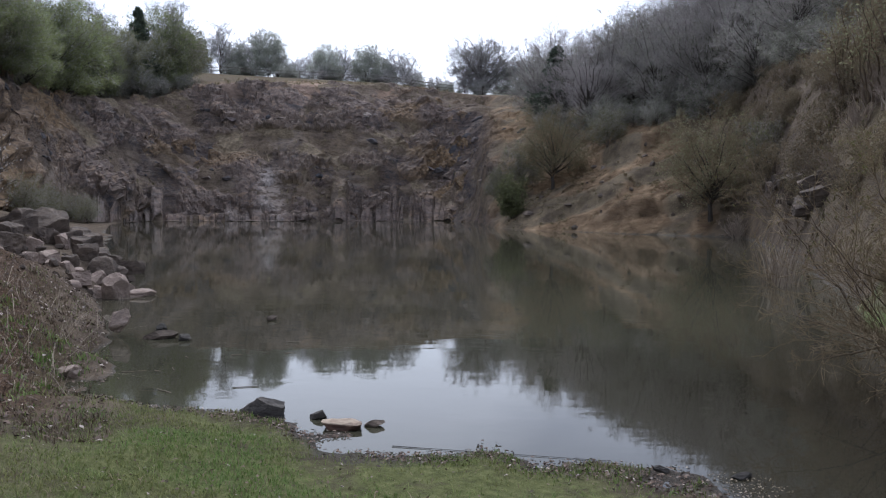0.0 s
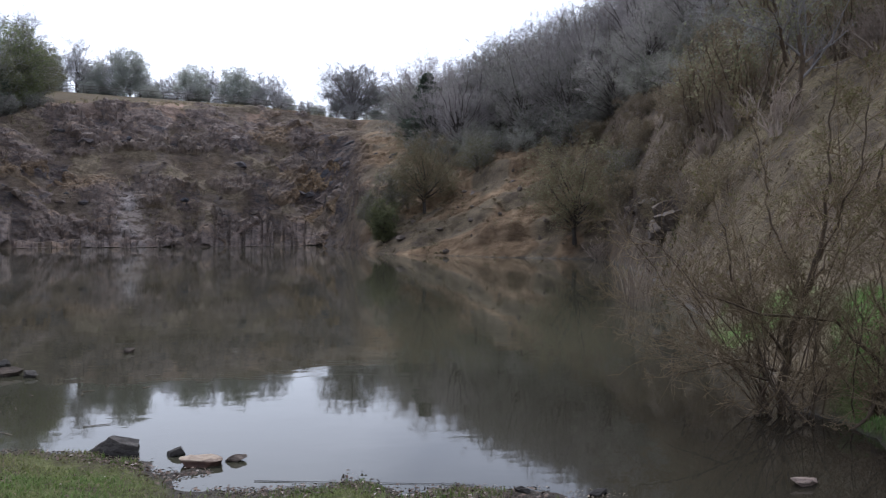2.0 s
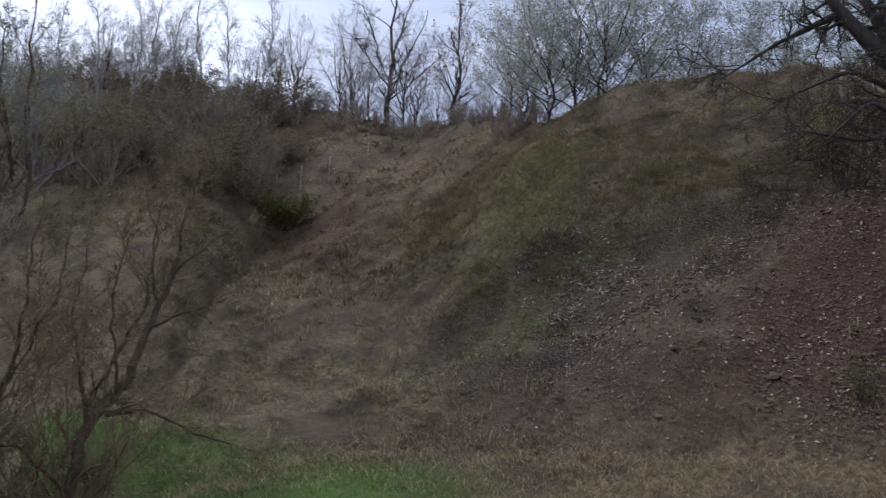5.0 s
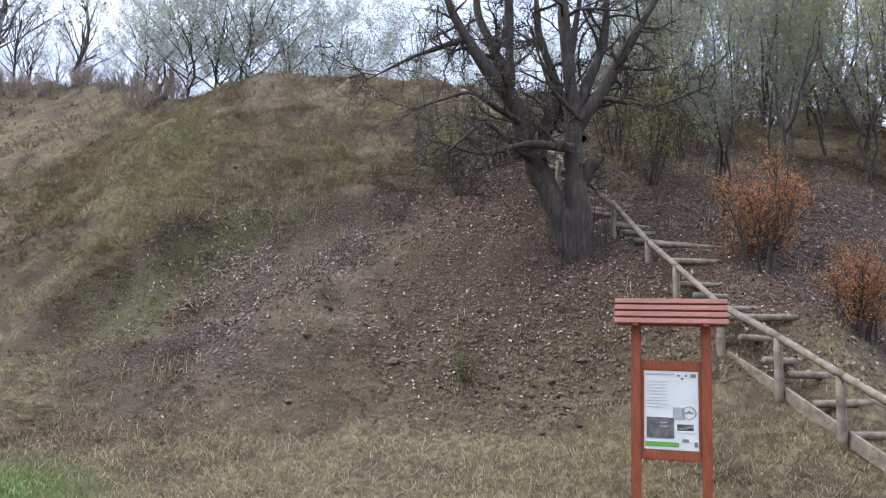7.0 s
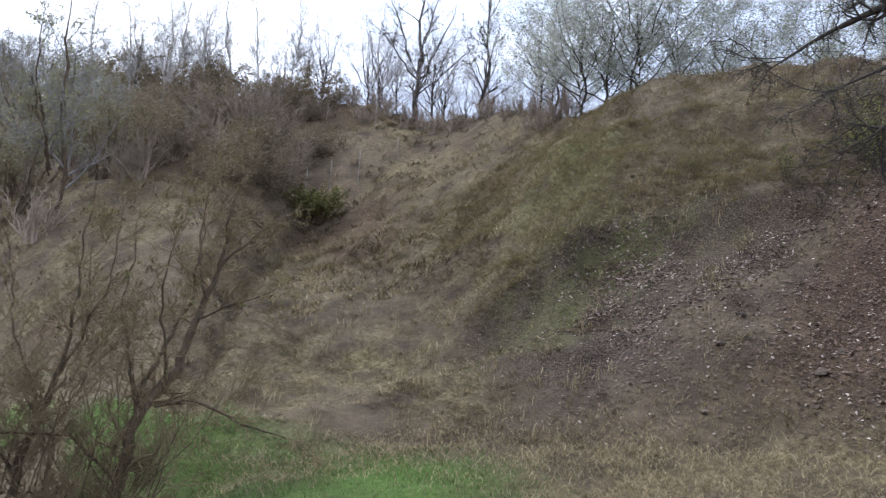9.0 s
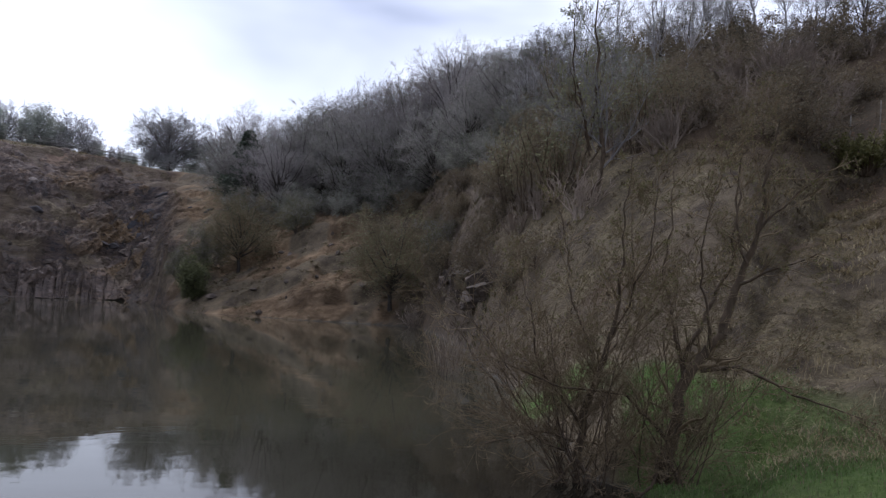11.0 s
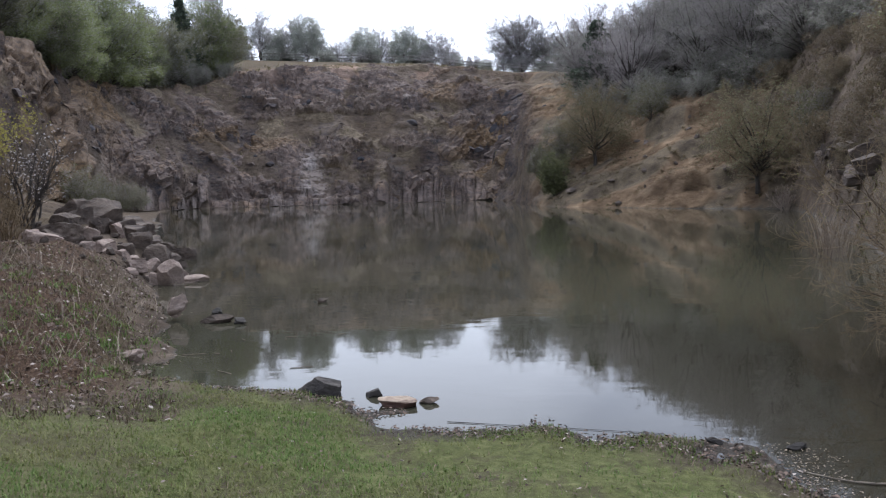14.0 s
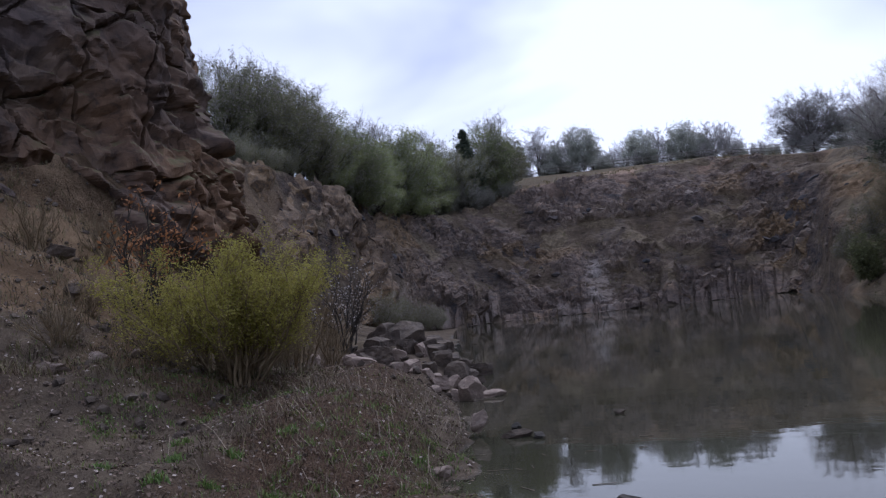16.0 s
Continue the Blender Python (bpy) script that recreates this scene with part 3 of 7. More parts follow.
    rim = smooth(rk[5] - 1.0, rk[5] + 0.5, r) * smooth(5, 0, az) * smooth(-36, -33, az)
    m["rust"] = np.clip(m["rust"] + .55 * rim, 0, 1)
    m["wet"] = smooth(0.040, 0.0, z + 0.03 * n1) * (r < 60)
    return m


def outcrop(x, y, z, az):
    """Where bare rock stands out of the soil of the quarry walls."""
    el = (z - 2.2) / np.maximum(np.hypot(x, y), 1)

    def lump(a, e, wa, we):
        return np.exp(-((az - a) / wa) ** 2 - ((el - e) / we) ** 2)
    v = fbm(x * 0.17, y * 0.17, z * 0.34, 4, 63) + 0.17
    v = v - 0.12 + 0.30 * lump(-13.4, .072, 1.7, .026) + 0.45 * lump(-24.5, .025, 3.2, .035) + 0.4 * lump(-7.0, .055, 2.6, .022) + 0.35 * lump(-18.3, .095, 1.6, .02) + 0.35 * lump(-4.0, .095, 3, .02)
    v = v - 0.7 * lump(-17.4, .05, 1.9, .018) - 0.25 * lump(-8, .02, 3.5, .016) + 0.35 * lump(-1.0, .06, 3.0, .05) + 0.15 * smooth(3.5, 1.5, z)
    return smooth(0.02, 0.30, v)


def height(az, r):
    az, r = np.broadcast_arrays(np.asarray(az, float), np.asarray(r, float))
    # rock columns along the foot of the back wall
    col_v, col_j = blocks(az * 0.8, 0.5, r * 0.03, 71)
    z, rk = profile(az, r)
    col = smooth(-30, -27, az) * smooth(-3, -6, az) * smooth(rk[3] - 4, rk[3] - 1, r) * smooth(rk[4] + 2.5, rk[4] - 0.2, r)
    z, rk = profile(az, r - col * (1.3 * (col_v - 0.5) + 0.3 * smooth(0.16, 0.0, col_j)))
    x, y = r * np.sin(np.radians(az)), r * np.cos(np.radians(az))
    # broken rock faces on the quarry walls
    wall = smooth(2.5, -0.5, az) * smooth(-62, -58, az) * smooth(rk[3] - 0.5, rk[3] + 1.5, r) * smooth(rk[5] + 0.5, rk[5] - 2.5, r)
    bank = smooth(-1, 2, az) * smooth(18, 13, az) * smooth(rk[3], rk[3] + 2, r) * smooth(rk[5] + 6, rk[5] - 2, r)
    if np.any(wall + bank > 0):
        relief = 1.5 * fbm(x * 0.10, y * 0.10, z * 0.10, 3, 21) + 0.5 * fbm(x * 0.45, y * 0.45, z * 0.3, 3, 22)
        z = z + (wall + 0.4 * bank) * relief * smooth(0.1, 2.5, z)
        out = outcrop(x, y, z, az)
        dip = np.interp(az, [-12, -5, 2], [0.05, 0.30, 0.45])
        b1, j1 = blocks(x * 0.26, y * 0.26, (z - dip * x) * 0.36, 61)
        b2, j2 = blocks(x * 0.9, y * 0.9, (z - dip * x) * 1.5, 67)
        z = z + (wall * out + 0.35 * bank * out) * (0.9 * (b1 - 0.35) + 0.4 * (b2 - 0.5)) * smooth(0.1, 1.2, z)
        step = 2.3 + 0.8 * fbm(x * 0.05, y * 0.05, 0, 2, 31)
        q = (z - dip * x + 1.1 * fbm(x * 0.13, y * 0.13, 0, 3, 33)) / step
        fr = q - np.floor(q)
        ledge = smooth(-0.2, 0.3, fbm(x * 0.08, y * 0.08, z * 0.1, 2, 35))
        z = z + (wall * 0.15 + bank * 0.45) * ledge * (smooth(0.35, 0.65, fr) - fr) * step * smooth(0.3, 1.2, z)
    hum = smooth(20, 30, az) * smooth(rk[2], rk[2] + 2, r) * smooth(60, 40, r)
    z = z + hum * (0.34 * fbm(x * 0.3, y * 0.3, 0, 3, 41) + 0.16 * np.abs(fbm(x * 0.75, y * 0.75, 0, 3, 45)) + 0.06 * fbm(x * 1.7, y * 1.7, 0, 3, 43))
    # tussocks, and a slipped hollow with a low scarp above it
    z = z + hum * smooth(30, 22, r) * (0.13 * np.maximum(fbm(x * 1.1, y * 1.1, 0, 3, 46), 0) + 0.05 * fbm(x * 3.1, y * 3.1, 0, 2, 48))
    slip = smooth(53, 64, az) * smooth(83, 74, az)
    z = z - 0.50 * slip * smooth(16.25, 15.85, r + 0.55 * fbm(x * .55, y * .55, 0, 3, 49)) * smooth(12.6, 15.4, r)
    slip2 = smooth(66, 69, az) * smooth(88, 84, az)
    z = z - 0.30 * slip2 * smooth(19.0, 18.7, r + 0.5 * fbm(x * .6, y * .6, 0, 3, 50)) * smooth(16.6, 18.4, r)
    lf = smooth(-22, -28, az) * smooth(7, 9, r) * smooth(60, 40, r)
    z = z + lf * (0.30 * fbm(x * 0.55, y * 0.55, 0, 4, 47))
    z = z + 0.035 * fbm(x * 0.8, y * 0.8, 0, 3, 51) * smooth(40, 20, r) + 0.028 * fbm(x * 2.3, y * 2.3, 0, 4, 53) * smooth(20, 10, r)
    return z


def build_ground():
    az = np.concatenate([np.arange(-180, -58, 3.0), np.arange(-58, -32, 0.25), np.arange(-32, 20, 0.13), np.arange(20, 122, 0.3), np.arange(122, 180, 3.0)])
    r = np.concatenate([[0.05, 0.5], np.arange(1.0, 6, 0.2), np.arange(6, 12, 0.10), np.arange(12, 30, 0.16), np.arange(30, 52, 0.45), np.arange(52, 82, 0.3), np.arange(82, 108, 0.2), np.arange(108, 118, 0.4),
                        np.arange(118, 150, 1.5), np.geomspace(150, 3400, 26)])
    A, Rr = np.meshgrid(az, r, indexing="ij")
    z = height(A, Rr)
    x, y = Rr * np.sin(np.radians(A)), Rr * np.cos(np.radians(A))
    me = mesh_from("ground", np.stack([x, y, z], -1), grid_quads(len(az), len(r), wrap=True))
    masks = cover_masks(A, Rr, x, y, z, profile(A, Rr)[1])
    for name, v in masks.items():
        a = me.attributes.new(name, "FLOAT", "POINT")
        a.data.foreach_set("value", np.ascontiguousarray(np.broadcast_to(v, x.shape), dtype=np.float32).ravel())
    ob = part("ground", me, None, "", (M_GROUND,))
    me.update()
    return tagged(ob, "grassy bank, leaf-strewn slopes and broken quarry rock", "ground", "", "structure")


def ground_z(x, y):
    r = math.hypot(x, y)
    return float(height(math.degrees(math.atan2(x, y)), r))


def spot(az, r):
    return r * math.sin(radians(az)), r * math.cos(radians(az)), float(height(az, r))


ground = build_ground()

# water
wm = bmesh.new()
bmesh.ops.create_grid(wm, x_segments=24, y_segments=24, size=62)
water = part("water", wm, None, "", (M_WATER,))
water.location = (-14, 52, 0)
tagged(water, "still murky pond water mirroring the sky and cliffs", "water", "", "structure")

# ---- trees and shrubs ----
def unit(v):
    return v / np.maximum(np.linalg.norm(v, axis=-1, keepdims=True), 1e-9)


def tubes(pts, rad, sides, ref=None):
    """Tapered tubes along N polylines of S points each: vertices and faces."""
    n, s, _ = pts.shape
    d = unit(np.gradient(pts, axis=1))
    if ref is None:
        ref = np.where(np.abs(d[..., 2:3]) > 0.9, np.array([1.0, 0, 0]), np.array([0, 0, 1.0]))
    else:
        ref = np.broadcast_to(np.array(ref, float), d.shape)
    a = unit(np.cross(d, ref))
    b = np.cross(d, a)
    ang = np.arange(sides) * 2 * math.pi / sides
    ring = a[:, :, None, :] * np.cos(ang)[None, None, :, None] + b[:, :, None, :] * np.sin(ang)[None, None, :, None]
    v = pts[:, :, None, :] + ring * rad[:, :, None, None]
    base = (np.arange(n) * s * sides)[:, None, None]
    i = np.arange(s - 1)[None, :, None] * sides
    j = np.arange(sides)[None, None, :]
    jn = (j + 1) % sides
    q = np.stack([base + i + j, base + i + jn, base + i + sides + jn, base + i + sides + j], -1).reshape(-1, 4)
    return v.reshape(-1, 3), q


def run_branch(rng, start, direc, length, rad0, rad1, seg, wander, up):
    n = len(start)
    pts = np.zeros((n, seg + 1, 3))
    pts[:, 0] = start
    d = unit(direc)
    for k in range(seg):
        d = unit(d + rng.normal(0, wander, (n, 3)) + np.array([0, 0, up]))
        pts[:, k + 1] = pts[:, k] + d * (length / seg)[:, None]
    t = np.linspace(0, 1, seg + 1)[None, :]
    return pts, rad0[:, None] * (1 - t) + rad1[:, None] * t


def diamonds(rng, centre, size, flat=0.0, slim=0.5):
    """Small four-cornered leaves, turned every way."""
    n = len(centre)
    a = unit(rng.normal(0, 1, (n, 3)))
    b = unit(np.cross(a, rng.normal(0, 1, (n, 3)) + np.array([0, 0, flat * 4])))
    s = size * rng.uniform(0.6, 1.4, (n, 1))
    v = np.stack([centre - a * s, centre + b * s * slim, centre + a * s, centre - b * s * slim], 1).reshape(-1, 3)
    return v, np.arange(n * 4).reshape(-1, 4)


def grow(seed, stems, levels, leaf=None):
    """Stems: rows of start, end, base radius, tip radius. Levels: dicts. Gives the trunk mesh and the crown mesh."""
    rng = np.random.default_rng(seed)
    st = np.array([s[0] for s in stems], float)
    en = np.array([s[1] for s in stems], float)
    r0 = np.array([s[2] for s in stems], float)
    r1 = np.array([s[3] for s in stems], float)
    seg0 = 9
    t = np.linspace(0, 1, seg0 + 1)[None, :, None]
    length = np.linalg.norm(en - st, axis=1)
    pts = st[:, None] * (1 - t) + en[:, None] * t
    bow = np.cumsum(rng.normal(0, 0.020, pts.shape), axis=1) * length[:, None, None]
    bow = bow - bow[:, :1]
    pts = pts + (bow - t * bow[:, -1:]) * np.array([1, 1, 0.3])
    tt = t[..., 0]
    rad = r0[:, None] * (1 - tt) + r1[:, None] * tt
    rad[st[:, 2] <= .1, 0] *= 1.35
    groups = {"trunk": [], "crown": []}
    sides = 10
    v, q = tubes(pts, rad, sides)
    core = np.repeat(pts.reshape(-1, 3), sides, axis=0)
    knots = 0.20 * fbm(v[:, 0] * 3.1, v[:, 1] * 3.1, v[:, 2] * 1.3, 2, seed) + 0.12 * fbm(v[:, 0] * 9, v[:, 1] * 9, v[:, 2] * 3, 2, seed + 3)
    v = core + (v - core) * (1 + knots[:, None])
    groups["trunk"].append((v, q, 0))
    twiggy_stems = np.array([len(s) < 5 for s in stems])
    pts, rad = pts[twiggy_stems], rad[twiggy_stems]
    ends = [pts]
    for li, lv in enumerate(levels):
        n = lv["n"]
        par = np.repeat(np.arange(len(pts)), n)
        f = rng.uniform(lv.get("from", 0.3), 1.0, len(par))
        s = pts.shape[1] - 1
        idx = np.minimum((f * s).astype(int), s - 1)
        w = (f * s - idx)[:, None]
        p0, p1 = pts[par, idx], pts[par, idx + 1]
        start = p0 * (1 - w) + p1 * w
        pd = unit(p1 - p0)
        side = unit(np.cross(pd, rng.normal(0, 1, pd.shape)))
        ang = np.radians(rng.normal(lv["angle"], lv.get("spread", 10), len(par)))[:, None]
        direc = pd * np.cos(ang) + side * np.sin(ang)
        direc[:, 2] += lv.get("lift", 0)
        plen = np.linalg.norm(pts[par, -1] - pts[par, 0], axis=1)
        length = plen * lv["len"] * (1 - lv.get("taper", 0.5) * f) * rng.uniform(0.65, 1.2, len(par))
        pr = rad[par, idx] * (1 - w[:, 0]) + rad[par, idx + 1] * w[:, 0]
        ra = np.maximum(pr * lv["r"], lv.get("rmin", 0.004))
        npts, nrad = run_branch(rng, start, direc, length, ra, np.maximum(ra * 0.3, lv.get("rmin", 0.004) * 0.6), lv["seg"], lv.get("wander", 0.12), lv.get("up", 0.03))
        pts, rad = npts, nrad
        v, q = tubes(pts, rad, lv.get("sides", 3))
        groups["trunk" if lv.get("wood") else "crown"].append((v, q, 0))
        ends.append(pts)
    if leaf:
        src = ends[-1] if not leaf.get("both") else np.concatenate([e[:, :: max(1, e.shape[1] // 3)][:, :3] for e in ends[-2:]])
        per = leaf["n"]
        par = np.repeat(np.arange(len(src)), per)
        f = rng.uniform(leaf.get("from", 0.2), 1.0, len(par)) * (src.shape[1] - 1)
        i = np.minimum(f.astype(int), src.shape[1] - 2)
        w = (f - i)[:, None]
        c = src[par, i] * (1 - w) + src[par, i + 1] * w + rng.normal(0, leaf.get("off", 0.02), (len(par), 3))
        if "keep" in leaf:
            c = c[rng.uniform(0, 1, len(c)) < leaf["keep"]]
        if "above" in leaf:
            c = c[c[:, 2] > leaf["above"] * rng.uniform(0.6, 1.2, len(c))]
        v, q = diamonds(rng, c, leaf["size"], leaf.get("flat", 0), leaf.get("slim", 0.5))
        groups["crown"].append((v, q, 1))
    out = []
    for key in ("trunk", "crown"):
        vs, qs, ms, n = [], [], [], 0
        for v, q, m in groups[key]:
            vs.append(v)
            qs.append(q + n)
            ms.append(np.full(len(q), m))
            n += len(v)
        out.append(mesh_from(key, np.concatenate(vs), np.concatenate(qs), None, np.concatenate(ms)) if vs else None)
    return out


def bole_mesh(chains, seed):
    """Thick crooked limbs as unbroken knotty tubes through rows of place and radius."""
    vs, qs, n = [], [], 0
    for row in chains:
        p, ra = np.array([c[0] for c in row], float), np.array([c[1] for c in row], float)
        d = np.concatenate([[0], np.cumsum(np.linalg.norm(np.diff(p, axis=0), axis=1))])
        m = max(12, int(d[-1] / .09))
        t = np.linspace(0, d[-1], m)
        k = np.array([1, 2, 3, 2, 1]) / 9
        line = np.stack([np.convolve(np.pad(np.interp(t, d, p[:, i]), 2, mode="reflect", reflect_type="odd"), k, mode="valid") for i in range(3)], -1)
        rad = np.interp(t, d, ra)
        v, q = tubes(line[None], rad[None], 12, (1.0, .05, 0))
        core = np.repeat(line, 12, axis=0)
        w = .22 * fbm(v[:, 0] * 3, v[:, 1] * 3, v[:, 2] * 2, 2, seed) + .14 * fbm(v[:, 0] * 11, v[:, 1] * 11, v[:, 2] * 4, 2, seed + 5)
        vs.append(core + (v - core) * (1 + w[:, None]))
        qs.append(q + n)
        n += len(v)
    return mesh_from("trunk", np.concatenate(vs), np.concatenate(qs))


def tree(name, seed, stems, levels, leaf, mats, label, category="tree", group="", chains=()):
    """mats: bark of the trunk, twigs of the crown, leaves."""
    root = empty(name, Matrix.Identity(4), label, category, group)
    trunk, crown = grow(seed, stems, levels, leaf)
    if chains:
        # each thick limb is a part
        bpy.data.meshes.remove(trunk)
        thick = [c for c in chains if c[0][1] > .02]
        for k, row in enumerate(thick):
            part("limb" if k else "trunk", bole_mesh([row], seed + k), root, "", (mats[0],))
        thin = [c for c in chains if c[0][1] <= .02]
        if thin:
            part("basal_growth", bole_mesh(thin, seed), root, "thin shoots round the foot of the trunk", (mats[0],))["kind"] = "stuff"
    elif len(stems) <= 12:
        # few stems: each one a part
        co = np.array([v.co for v in trunk.vertices]).reshape(len(stems), -1, 3)
        quads = np.array([trunk.polygons[k].vertices for k in range(len(trunk.polygons) // len(stems))])
        for k, rows in enumerate(co):
            kind = "stem" if category == "shrub" else "limb" if k else "trunk"
            part(kind, mesh_from(kind, rows, quads), root, "", (mats[0],))
        bpy.data.meshes.remove(trunk)
    else:
        part("trunk", trunk, root, "", (mats[0],))
    part("crown", crown, root, "", mats[1:] if leaf else mats[1:2])
    return root


def stand(first, az, r, scale=1.0, turn=None, sink=0.1, squash=1.0, label=None, used=[]):
    """Put a thing, or a copy of it, on the ground at a bearing and distance."""
    x, y, z = spot(az, r)
    turn = (az * 37.7 + r * 11.3) % 360 if turn is None else turn
    m = pose(x, y, z - sink, 0, 0, turn)
    if first in used:
        ob = copy_thing(first, m)
    else:
        used.append(first)
        ob = first
    ob.matrix_basis = m @ Matrix.Diagonal((scale * squash, scale * squash, scale, 1))
    if label:
        ob["label"] = label
    return ob


def bare_levels(n1=14, n2=8, n3=6, rmin=0.012, up=0.05, angle=48, l1=0.55, low=0.12):
    return [dict(n=n1, **{"from": low}, angle=angle, len=l1, taper=0.55, r=0.5, seg=6, sides=5, wander=0.13, up=up, rmin=rmin * 1.6),
            dict(n=n2, **{"from": 0.15}, angle=36, len=0.6, r=0.5, seg=4, sides=3, wander=0.14, up=up, rmin=rmin),
            dict(n=n3, **{"from": 0.1}, angle=32, len=0.62, r=0.55, seg=3, sides=3, wander=0.14, up=up, rmin=rmin * 0.6)]


def fan(seed, h, w, n, r=.07, low=0.0, lean=1.0):
    """Stems that fan out from one foot into a rounded crown of height h and half width w."""
    rg = random.Random(seed)
    rows = []
    for k in range(n):
        a = 6.283 * (k + rg.uniform(-.3, .3)) / n
        e = math.sqrt((k + .5) / n) if n > 1 else 0
        tilt = e * 1.38 * lean
        rows.append(((0.04 * math.cos(a), 0.04 * math.sin(a), low * rg.uniform(0, 1)),
                     (w * math.sin(tilt) * math.cos(a * 2.4), w * math.sin(tilt) * math.sin(a * 2.4), h * (.06 + .88 * math.cos(tilt)) * rg.uniform(.9, 1.05)), r * rg.uniform(.7, 1.1), r * .22))
    return rows


def broom(n1=14, n2=7, n3=6, rmin=.01, up=.04, len1=.42):
    """Fine upright branching that fills a crown."""
    return [dict(n=n1, **{"from": 0.25}, angle=34, spread=9, len=len1, taper=.35, r=.5, seg=5, sides=3, wander=.10, up=up, rmin=rmin * 1.0),
            dict(n=n2, **{"from": 0.15}, angle=32, spread=9, len=.52, taper=.3, r=.55, seg=4, sides=3, wander=.11, up=up, rmin=rmin * .62),
            dict(n=n3, **{"from": 0.1}, angle=30, spread=9, len=.55, taper=.2, r=.6, seg=2, sides=3, wander=.12, up=up, rmin=rmin * .40)]


def dome(seed, h, w, n, r=.1, bole=.2, low=1.35, fill=.78):
    """A trunk and limbs that reach evenly into a rounded crown of height h and half width w."""
    rg = random.Random(seed)
    rows = [((0, 0, -.2), (.02 * h, .01 * h, h * .5), r, r * .45)]
    for k in range(n):
        c = 1 - low * (k + .5) / n
        s = math.sqrt(max(0, 1 - c * c))
        a = 2.39996 * k + rg.uniform(-.3, .3)
        f = fill * rg.uniform(.72, 1.08)
        zt = h * (.52 + .47 * c * f)
        zs = h * min(max(bole * rg.uniform(.4, 1.2), (zt / h - .1) * .45), .46)
        rows.append(((.03 * h * zs / h, 0, zs), (w * s * f * math.cos(a), w * s * f * math.sin(a), zt), r * rg.uniform(.30, .5), r * .07))
    return rows


def spray(n1=7, n2=5, n3=4, rmin=.02, up=.03, len1=.42, angle=42):
    """Short twigs in all directions, finer and finer."""
    return [dict(n=n1, **{"from": 0.3}, angle=angle, spread=14, len=len1, taper=.3, r=.5, seg=3, sides=3, wander=.14, up=up, rmin=rmin),
            dict(n=n2, **{"from": 0.2}, angle=40, spread=14, len=.58, taper=.25, r=.55, seg=2, sides=3, wander=.14, up=up, rmin=rmin * .62),
            dict(n=n3, **{"from": 0.1}, angle=38, spread=14, len=.62, taper=.2, r=.6, seg=1, sides=3, wander=.14, up=up, rmin=rmin * .42)]


# far trees above the back wall (thin twigs, rim crowns paled to imitate haze)
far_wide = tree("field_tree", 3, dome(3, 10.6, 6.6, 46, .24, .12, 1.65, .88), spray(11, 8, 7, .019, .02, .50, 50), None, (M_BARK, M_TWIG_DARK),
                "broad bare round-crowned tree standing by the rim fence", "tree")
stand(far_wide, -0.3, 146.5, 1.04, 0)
far_dense = tree("thorn_tree", 4, dome(4, 8.2, 4.0, 26, .12, .03, 1.95, .95), spray(8, 5, 5, .028, .02), dict(n=2, size=0.11, off=0.25), (M_BARK, M_RIM_TWIG_HAZE, M_RIM_LEAF_HAZE),
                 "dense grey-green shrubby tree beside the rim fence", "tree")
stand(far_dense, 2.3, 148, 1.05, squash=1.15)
RIM = "trees behind the rim fence"
far_a = tree("rim_tree", 5, dome(5, 8.4, 1.9, 20, .12, .08, 1.7, .85), spray(8, 6, 5, .022, .05), None, (M_BARK, M_RIM_TWIG_HAZE), "slim bare young tree behind the rim fence", "tree", RIM)
far_b = tree("rim_tree", 6, dome(6, 7.2, 2.5, 24, .10, .03, 1.9, .93), spray(8, 5, 5, .022, .02), dict(n=2, size=0.10, off=0.22), (M_BARK, M_RIM_TWIG_HAZE, M_RIM_LEAF_HAZE), "round budding tree behind the rim fence", "tree", RIM)
far_c = tree("rim_tree", 7, dome(7, 7.6, 2.6, 26, .14, .06, 1.75, .9), spray(8, 6, 5, .022, .02), None, (M_BARK, M_RIM_TWIG_HAZE), "round bare tree behind the rim fence", "tree", RIM)
rng = np.random.default_rng(77)
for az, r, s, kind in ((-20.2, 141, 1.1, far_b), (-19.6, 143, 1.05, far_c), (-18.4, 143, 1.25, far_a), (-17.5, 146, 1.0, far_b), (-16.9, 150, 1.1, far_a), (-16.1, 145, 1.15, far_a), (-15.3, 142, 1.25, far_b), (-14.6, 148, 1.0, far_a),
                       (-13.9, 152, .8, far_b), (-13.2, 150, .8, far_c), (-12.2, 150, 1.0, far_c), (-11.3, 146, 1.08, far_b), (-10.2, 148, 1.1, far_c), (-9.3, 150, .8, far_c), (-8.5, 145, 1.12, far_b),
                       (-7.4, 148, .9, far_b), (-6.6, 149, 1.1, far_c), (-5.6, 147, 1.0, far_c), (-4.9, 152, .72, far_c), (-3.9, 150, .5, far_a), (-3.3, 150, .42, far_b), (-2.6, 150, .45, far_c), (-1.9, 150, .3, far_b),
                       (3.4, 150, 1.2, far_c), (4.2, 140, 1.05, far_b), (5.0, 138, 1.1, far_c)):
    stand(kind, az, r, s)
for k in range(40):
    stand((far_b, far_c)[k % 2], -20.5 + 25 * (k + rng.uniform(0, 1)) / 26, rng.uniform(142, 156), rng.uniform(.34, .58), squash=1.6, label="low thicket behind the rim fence")

